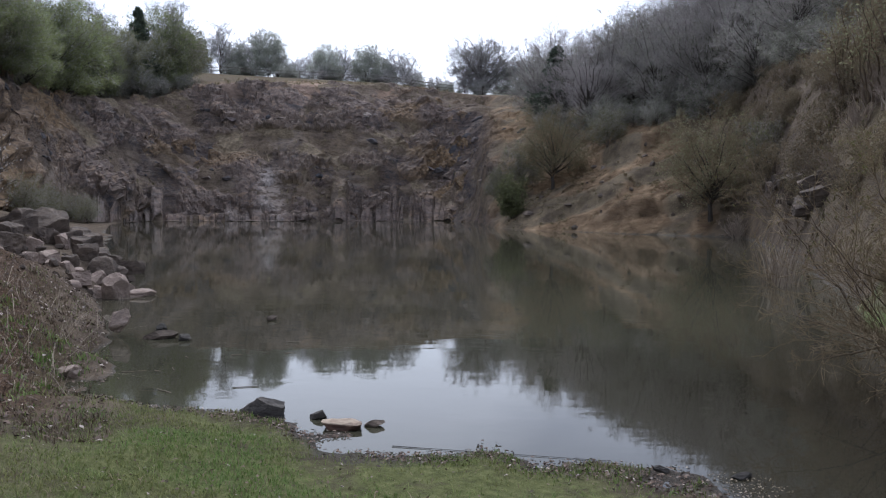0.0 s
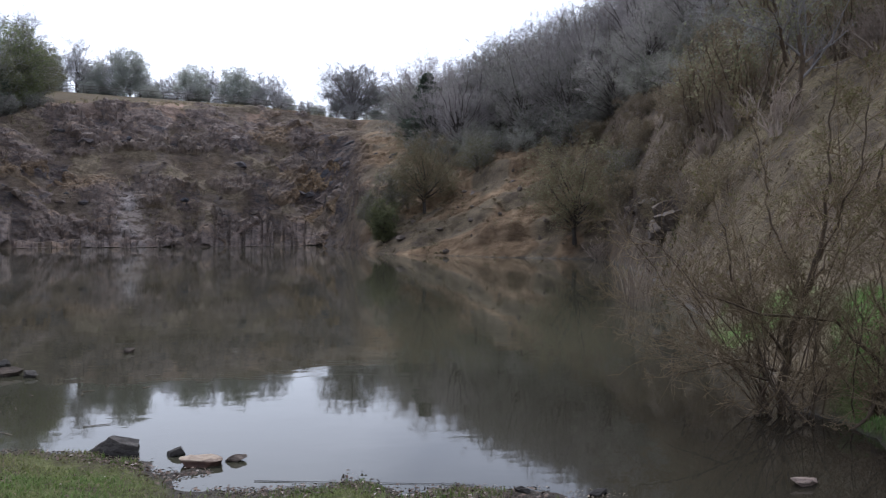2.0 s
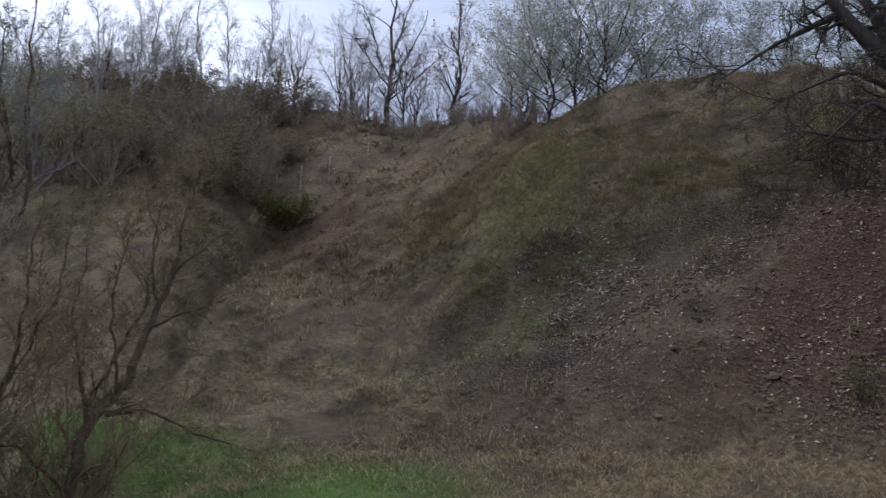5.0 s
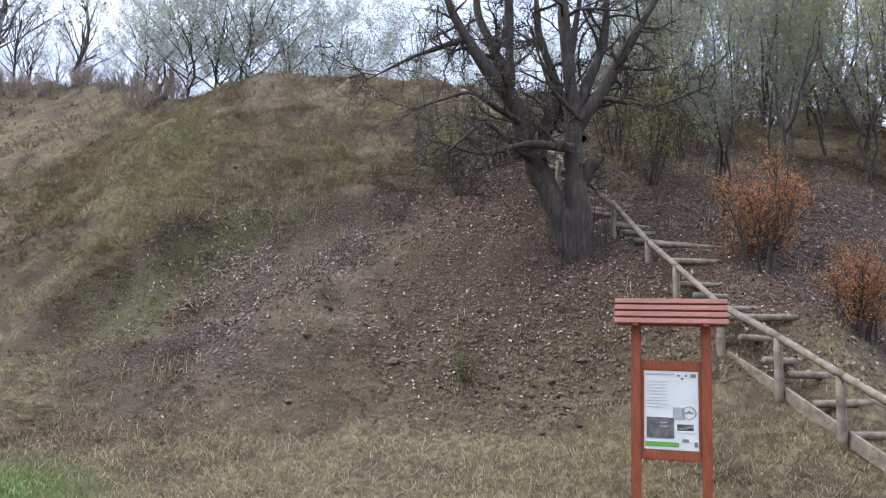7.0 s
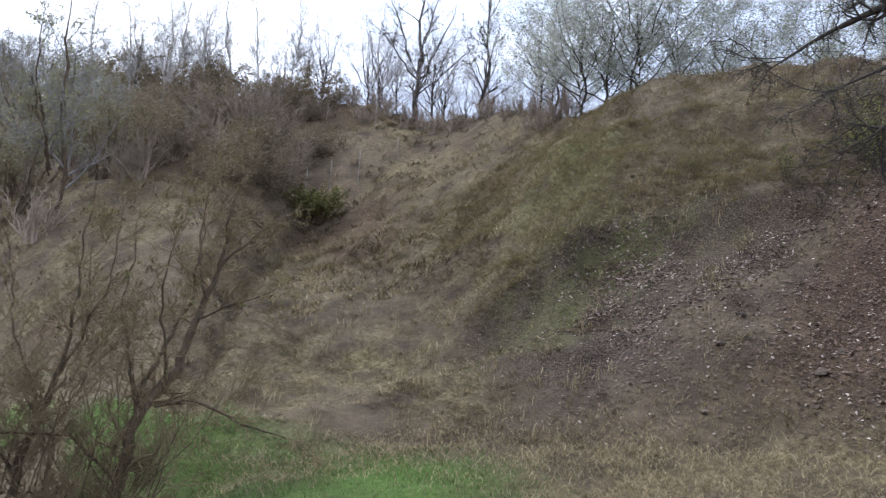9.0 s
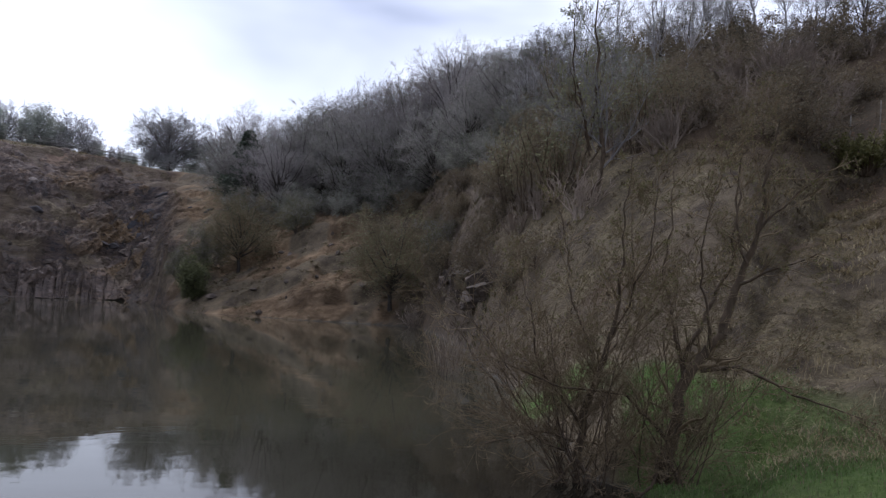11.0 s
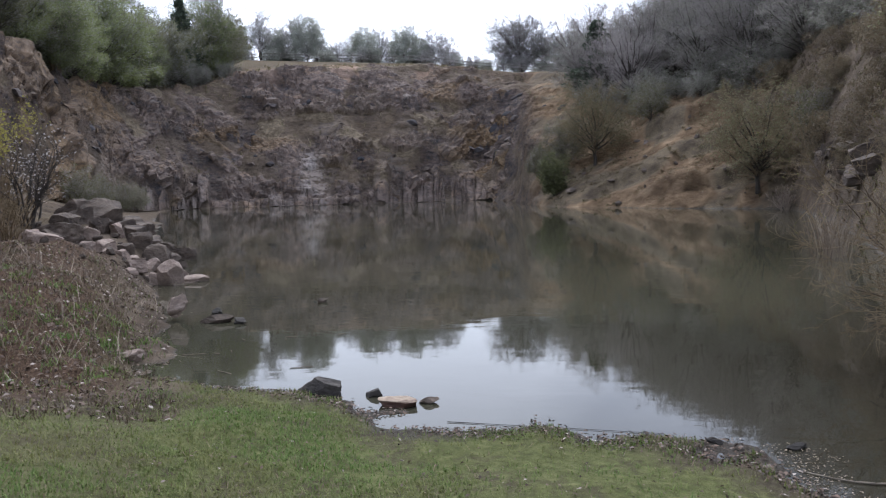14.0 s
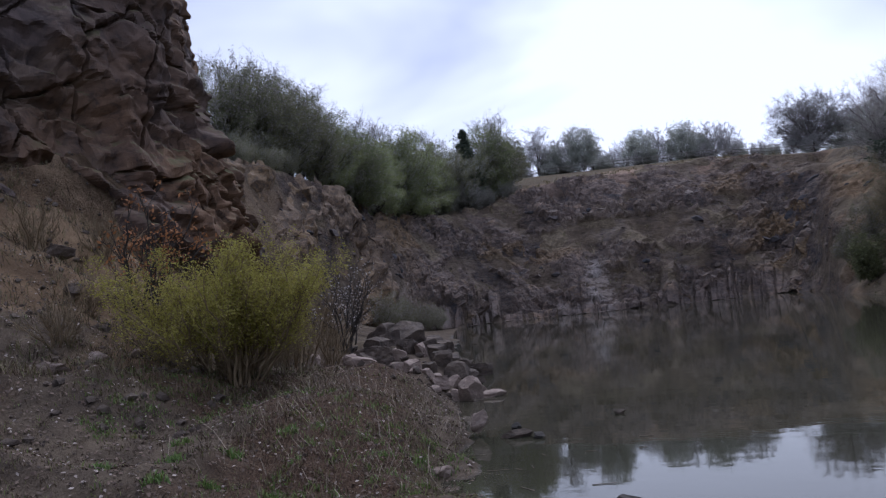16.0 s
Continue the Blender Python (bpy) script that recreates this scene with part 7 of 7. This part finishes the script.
# slope
a, r = sample(7, 16000, 38, 114, 11, 28, lambda a, r, u: u < .30 + .8 * smooth(-.15, .3, patchy(a, r, .45, 8)) - .18 * smooth(58, 64, a) * smooth(110, 100, a) * np.exp(-((r - 14.6) / 2.0) ** 4) - .22 * smooth(80, 86, a) * smooth(17, 16, r))
blades("slope_grass", 8, a, r, .21, .011, 2.0, (M_SLOPE_BLADE, M_BLADE_OLIVE), "dry matted tussock grass on the slope", "grass", 11, .9, .28, rise=.42)
a, r = sample(45, 2600, 38, 114, 11, 27, lambda a, r, u: u < smooth(.0, .35, patchy(a, r, .9, 38)) * (1 - .85 * smooth(74, 80, a) * smooth(18, 16.5, r)))
blades("slope_tussocks", 46, a, r, .26, .010, .8, (M_SLOPE_BLADE, M_STRAW), "upright straw-coloured tussocks on the slope", "grass", 12, .9, .3)
a, r = sample(38, 13000, 54, 92, 14.5, 24, lambda a, r, u: (u < (.25 + .9 * smooth(-.2, .25, patchy(a, r, .4, 31))) * smooth(54, 60, a) * smooth(92, 82, a) * smooth(15.4, 16.6, r + .5 * patchy(a, r, .5, 32))))
blades("mound_grass", 39, a, r, .19, .012, 1.8, (M_MOUND_BLADE, M_BLADE_DRY), "olive and straw-coloured matted grass on the mound", "grass", 9, .9, .3, rise=.45)
a, r = sample(9, 3800, 20, 60, 18, 44, lambda a, r, u: u < .35 + .8 * smooth(-.15, .3, patchy(a, r, .3, 9)))
blades("hillside_grass", 10, a, r, .30, .030, 1.4, (M_SLOPE_BLADE, M_BLADE_BROWN), "dry grass and dead stems on the hillside", "grass", 11, .8, .35, rise=.5)
a, r = sample(12, 1600, 14.5, 25, 26, 70, lambda a, r, u: (r > np.interp(a, AZ_FINE, R_FINE[3]) + 1) & (u < .3 + .8 * smooth(-.15, .3, patchy(a, r, .2, 29))))
blades("bank_tussocks", 37, a, r, .26, .05, 1.7, (M_BLADE_BROWN, M_BLADE_OLIVE), "brown tussocks on the slope above the water", "grass", 9, .8, .3)
a, r = sample(11, 2400, 1, 20, 56, 82, lambda a, r, u: u < .3 + .8 * smooth(-.1, .3, patchy(a, r, .16, 10)))
blades("bank_scrub", 12, a, r, .34, .05, 1.8, (M_BLADE_DRY, M_BLADE_OLIVE), "dry grass on the sandy bank across the water", "grass", 9, .8, .35, rise=.45)
a, r = sample(13, 1500, -38, 1, 66, 116, lambda a, r, u: (r > np.interp(a, AZ_FINE, R_FINE[4])) & (u < .15 + .9 * smooth(-.05, .35, patchy(a, r, .13, 11))))
blades("wall_scrub", 14, a, r, .45, .05, .9, (M_BLADE_DRY, M_BLADE_OLIVE), "brown scrub growing on the quarry wall", "scrub", 9, .6, .4)
# left bank
a, r = sample(15, 3400, -58, -26.5, 7.0, 17, lambda a, r, u: u < .25 + .8 * smooth(-.2, .3, patchy(a, r, .8, 12)))
blades("left_bank_grass", 16, a, r, .09, .010, .9, (M_BLADE_BROWN, M_BLADE), "thin dry and green grass on the bank", "grass", 12, .8, .14)
a, r = sample(43, 900, -52, -25, 7.0, 15.5, lambda a, r, u: u < smooth(-.05, .3, patchy(a, r, .5, 33)))
blades("bank_weeds", 44, a, r, .09, .016, .9, (M_BLADE, M_BLADE_LUSH), "low green weeds scattered on the brown bank", "weeds", 14, .7, .4)
for k, (az, r) in enumerate(((-47.6, 9.6), (-46.4, 10.4), (-49.5, 9.0), (-44.2, 9.8), (-45.6, 11.6), (-42.4, 10.6), (-50.6, 10.6), (-40.2, 9.4), (-38.6, 11.0))):
    g = np.random.default_rng(700 + k)
    n = 70
    dx, dy = g.normal(0, .07, n), g.normal(0, .07, n)
    x0, y0 = r * math.sin(radians(az)), r * math.cos(radians(az))
    blades("weed_tuft", 720 + k, np.degrees(np.arctan2(x0 + dx, y0 + dy)), np.hypot(x0 + dx, y0 + dy), .12, .022, .9, (M_BLADE_LUSH, M_BLADE), "leafy dark green weed tuft on the brown bank", "plant", 1, .7, .3)
a, r = sample(17, 420, -50, -27, 8.5, 15.5, lambda a, r, u: u < smooth(-.1, .3, patchy(a, r, .6, 13)))
blades("dead_stalks", 18, a, r, .42, .008, 2.2, (M_STEM_DEAD, M_BLADE_BROWN), "tangled pale dead stalks on the bank", "stalks", 3, 1.0, .55)
a, r = sample(19, 1100, -57, -36, 14, 25)
blades("talus_growth", 20, a, r, .26, .013, 1.4, (M_BLADE_BROWN, M_BLADE_OLIVE), "sparse dry growth on the talus", "grass", 8, .8, .4)
# reeds
rgk = np.random.default_rng(61)
a = 19.9 + rgk.normal(0, .45, 130)
r = 23.4 + rgk.normal(0, .55, 130)
x, y = r * np.sin(np.radians(a)), r * np.cos(np.radians(a))
v, q = [], []
for k in range(130):
    ln = rgk.uniform(.5, 1.15)
    d = rgk.uniform(0, 6.28)
    lx, ly = math.cos(d) * ln * .28, math.sin(d) * ln * .28
    w = .014
    n0 = len(v)
    v += [(x[k] - w, y[k], -.1), (x[k] + w, y[k], -.1), (x[k] + lx * .5 + w, y[k] + ly * .5, ln * .6), (x[k] + lx * .5 - w, y[k] + ly * .5, ln * .6), (x[k] + lx + .004, y[k] + ly, ln), (x[k] + lx - .004, y[k] + ly, ln)]
    q += [(n0, n0 + 1, n0 + 2, n0 + 3), (n0 + 3, n0 + 2, n0 + 4, n0 + 5)]
tagged(part("reed_clump", mesh_from("reed_clump", v, q), None, "", (M_STEM_DEAD,)), "pale dead reeds standing in the shallow water", "reeds", "", "stuff")


def litter(name, seed, az, r, size, mats, share, label, slim=.6, tumble=.35, spread=(.5, 1.5)):
    rg = np.random.default_rng(seed)
    x, y = r * np.sin(np.radians(az)), r * np.cos(np.radians(az))
    z = height(az, r)
    e = .15
    gx = (height(np.degrees(np.arctan2(x + e, y)), np.hypot(x + e, y)) - z) / e
    gy = (height(np.degrees(np.arctan2(x, y + e)), np.hypot(x, y + e)) - z) / e
    nrm = unit(np.stack([-gx, -gy, np.ones_like(gx)], 1) + rg.normal(0, tumble, (len(x), 3)))
    a = unit(np.cross(nrm, rg.normal(0, 1, (len(x), 3))))
    b = np.cross(nrm, a)
    s = size * rg.uniform(*spread, (len(x), 1))
    c = np.stack([x, y, z], 1) + nrm * .02
    lift = nrm * s * rg.uniform(0, .5, (len(x), 1))
    v = np.stack([c - a * s, c + b * s * slim + lift, c + a * s, c - b * s * slim + lift], 1).reshape(-1, 3)
    q = np.arange(len(x) * 4).reshape(-1, 4)
    mi = (rg.uniform(0, 1, len(x)) < share).astype(int)
    return tagged(part(name, mesh_from(name, v, q, None, mi), None, "", mats), label, "leaves", "", "stuff")


a, r = sample(23, 95000, 56, 116, 10.6, 24, lambda a, r, u: u < .10 + .9 * smooth(60, 68, a) * np.exp(-((r - 14.8) / 3.0) ** 4) * smooth(-.3, .1, patchy(a, r, .35, 14)) + .7 * smooth(78, 86, a))
litter("leaf_litter", 24, a, r, .024, (M_LITTER, M_LITTER_PALE), .07, "brown and pale fallen leaves on the slope")
a, r = sample(47, 26000, 56, 82, 12.8, 16.6, lambda a, r, u: u < smooth(56, 60, a) * smooth(82, 76, a) * smooth(16.5, 15.9, r + .5 * patchy(a, r, .55, 49)) * smooth(12.8, 14.0, r) * smooth(-.05, .35, patchy(a, r, .7, 52)))
litter("slate_shards", 48, a, r, .040, (M_LITTER, M_LITTER_PALE), .16, "dark and pale splinters of stone and leaves in the slip", .26, .55, (.3, 1.5))
a, r = sample(49, 12000, 76, 112, 10.6, 16.5, lambda a, r, u: u < smooth(76, 84, a) * (.15 + .85 * smooth(-.2, .25, patchy(a, r, .7, 53))) * smooth(10.6, 12.2, r + .9 * patchy(a, r, .5, 54)))
litter("leafy_shards", 50, a, r, .030, (M_LITTER, M_LITTER_PALE), .04, "dry brown leaves and chips under the old tree", .5, .55, (.4, 1.6))
a, r = sample(25, 14000, -58, -26, 7.0, 20)
litter("bank_litter", 26, a, r, .026, (M_LITTER, M_LITTER_PALE), .14, "fallen leaves and chips on the bank")
a, r = sample(27, 1500, -30, 38, 4.2, 8.8, lambda a, r, u: r < shore_r(a) - .02)
litter("lawn_litter", 28, a, r, .014, (M_LITTER, M_LITTER_PALE), .12, "dead leaves scattered on the grass")
ra = np.random.default_rng(40).uniform(-29, 38, 3800)
rr = shore_r(ra) + np.random.default_rng(41).normal(-.12, .20, len(ra))
k = height(ra, rr) > -.01
litter("shore_litter", 42, ra[k], rr[k], .017, (M_LITTER, M_LITTER_PALE), .08, "dark rotten leaves and crumbs along the water's edge")
fr = np.random.default_rng(63)
fa, fd = fr.uniform(12, 33, 2600), fr.uniform(5.7, 6.9, 2600)
k = (fr.uniform(0, 1, 2600) < smooth(-.1, .3, patchy(fa, fd, 1.6, 64))) & (height(fa, fd) < -.004)
x, y = fd[k] * np.sin(np.radians(fa[k])), fd[k] * np.cos(np.radians(fa[k]))
v, q = diamonds(fr, np.stack([x, y, np.full(len(x), .004)], 1), .012)
v[:, 2] = .004 + .004 * (v[:, 2] > .004)
tagged(part("floating_scum", mesh_from("floating_scum", v, q), None, "", (M_STEM_DEAD,)), "pale flecks of scum and reed floating in the shallows", "scum", "", "stuff")
a, r = sample(32, 2200, 44, 58, 23, 33, lambda a, r, u: u < smooth(.0, .4, patchy(a, r, .3, 19)))
litter("rusty_litter", 36, a, r, .04, (M_RUST,), 0, "rust-coloured fallen leaves in the hollow")
# loose stone chips
chips_v, chips_q, chips_n = [], [], 0
proto = stone_mesh("chip", 7, (1, .8, .6), 8, .05, 1)
pv = np.array([v.co for v in proto.vertices])
pf = np.array([p.vertices for p in proto.polygons])
bpy.data.meshes.remove(proto)
crg = np.random.default_rng(71)
a, r = sample(29, 900, -57, -27, 12, 26, lambda a, r, u: u < .35 + .6 * smooth(-38, -46, a))
a2, r2 = sample(30, 90, 64, 112, 10.8, 18)
a3, r3 = sample(31, 420, -38, 19, 55, 92, lambda a, r, u: (r > np.interp(a, AZ_FINE, R_FINE[3])) & (r < np.interp(a, AZ_FINE, R_FINE[3]) + 12))
a, r, big = np.concatenate([a, a2, a3]), np.concatenate([r, r2, r3]), np.concatenate([np.full(len(a), .16), np.full(len(a2), .10), np.full(len(a3), .55)])
z = height(a, r)
for k in range(len(a)):
    s = big[k] * crg.uniform(.25, 1.2) ** 1.3
    c, sn = math.cos(crg.uniform(0, 6.28)), math.sin(crg.uniform(0, 6.28))
    w = pv * s * crg.uniform(.7, 1.3, 3)
    w = np.stack([w[:, 0] * c - w[:, 1] * sn, w[:, 0] * sn + w[:, 1] * c, w[:, 2]], 1)
    w += (r[k] * math.sin(radians(a[k])), r[k] * math.cos(radians(a[k])), z[k] + s * .1)
    chips_v.append(w)
    chips_q.append(pf + chips_n)
    chips_n += len(w)
me = mesh_from("stone_chips", np.concatenate(chips_v), None, np.concatenate(chips_q), flat=True)
tagged(part("stone_chips", me, None, "", (M_STONE_GREY,)), "loose broken stones on banks and talus", "stones", "", "stuff")
# floating scum and twigs by the shore
scum = empty("floating_twigs", Matrix.Identity(4), "thin twigs and scum floating along the shore", "twigs")
trg = random.Random(12)
for k in range(14):
    az, rr = trg.uniform(-27, -14), trg.uniform(9.3, 12.5)
    x, y = rr * math.sin(radians(az)), rr * math.cos(radians(az))
    d = trg.uniform(0, 3.14)
    ln = trg.uniform(.1, .35)
    round_log("twig", (x, y, .006), (x + ln * math.cos(d), y + ln * .6 * math.sin(d), .008), .006, .004, M_STAIR, 5, .1, scum, rings=3, seed=k)
for k in range(9):
    t0, t1 = k / 9, (k + 1) / 9
    p0, p1 = ((az, 6.18 + .55 * t - .35 * math.sin(3.0 * t)) for t in (t0, t1) for az in (17.2 + 10.5 * t,))
    ends = [(r * math.sin(radians(a)), r * math.cos(radians(a)), .006 + .012 * t) for (a, r), t in ((p0, t0), (p1, t1))]
    round_log("pale_stick", ends[0], ends[1], .005 + .005 * t0, .005 + .005 * t1, M_STAIR, 6, .15, scum, rings=4, seed=70 + k)
round_log("twig", (-.85, 6.98, .006), (1.0, 6.72, .006), .0035, .0025, M_BARK, 5, .1, scum, rings=12, seed=44)
# sprouts along the water's edge
a = np.concatenate([np.random.default_rng(33).uniform(-27, 38, 1900)])
r = shore_r(a) + np.random.default_rng(34).normal(-.04, .17, len(a))
blades("shore_sprouts", 35, a, r, .06, .008, .5, (M_BLADE, M_STEM_DEAD), "small green sprouts at the muddy water's edge", "plants", 4, .3, .3)


# rock standing out of the quarry walls
def make_outcrop():
    mat, nt, bsdf = shader("outcrop_rock", 0.9, 0.25)
    g = nt.nodes.new("ShaderNodeNewGeometry")
    p = place_of(nt, (1, 1, 1.6))
    col = ramp_of(nt, g.outputs["Random Per Island"], [(0.0, (0.045, 0.046, 0.053)), (0.4, (0.085, 0.078, 0.080)), (0.75, (0.145, 0.115, 0.10)), (0.93, (0.20, 0.155, 0.125)), (1.0, (0.34, 0.30, 0.27))])
    n = noise_of(nt, p, 1.6, 6, 0.7)
    col = mix_of(nt, ramp_of(nt, n, [(0.38, (0.75, 0.75, 0.75)), (0.55, (0, 0, 0))]), col, (0.035, 0.030, 0.030))
    nt.links.new(col, bsdf.inputs["Base Color"])
    bump_of(nt, bsdf, n, 0.8, 0.2)
    return mat


def build_outcrops():
    rg = np.random.default_rng(91)
    az = rg.uniform(-39, 19, 34000)
    rb, rt = np.interp(az, AZ_FINE, R_FINE[3]), np.interp(az, AZ_FINE, R_FINE[5])
    r = rb + (rt - rb - 1.5) * rg.uniform(0, 1, len(az))
    x, y, z = r * np.sin(np.radians(az)), r * np.cos(np.radians(az)), height(az, r)
    dens = .05 + outcrop(x, y, z, az)
    dens = dens * np.where(az > 0, .45 * smooth(.1, .5, fbm(x * .2, y * .2, 0, 2, 65)), 1.0)
    dens = dens * smooth(3.2, 4.4, z) * (1 - .85 * smooth(12.5, 14, z)) + .12 * (z > 4) * (z < 14)
    k = rg.uniform(0, 1, len(az)) < dens * .018
    az, r, x, y, z = az[k], r[k], x[k], y[k], z[k]
    protos = []
    for sd in range(6):
        m = stone_mesh("block", 300 + sd, (1, 1, 1), 9, .03, 1)
        protos.append((np.array([v.co for v in m.vertices]), np.array([p.vertices for p in m.polygons])))
        bpy.data.meshes.remove(m)
    vs, fs, n = [], [], 0
    for i in range(len(az)):
        pv, pf = protos[i % 6]
        s = (.25 + .95 * rg.uniform(0, 1) ** 2.5) * (r[i] / 85)
        w = pv * s * np.array([1.25, .9, .62]) * rg.uniform(.7, 1.25, 3)
        dip = np.interp(az[i], [-30, -12, -5, 2], [-.25, -.05, .30, .45]) + rg.normal(0, .14)
        c, sn = math.cos(dip), math.sin(dip)
        w = np.stack([w[:, 0] * c - w[:, 2] * sn, w[:, 1], w[:, 0] * sn + w[:, 2] * c], 1)
        t = rg.uniform(-.5, .5)
        c, sn = math.cos(t), math.sin(t)
        w = np.stack([w[:, 0] * c - w[:, 1] * sn, w[:, 0] * sn + w[:, 1] * c, w[:, 2]], 1)
        vs.append(w + (x[i], y[i], z[i] - .12 * s))
        fs.append(pf + n)
        n += len(w)
    me = mesh_from("wall_outcrops", np.concatenate(vs), None, np.concatenate(fs), flat=True)
    return tagged(part("wall_outcrops", me, None, "", (make_outcrop(),)), "broken rock blocks standing out of the quarry wall", "rock", "", "stuff")


build_outcrops()
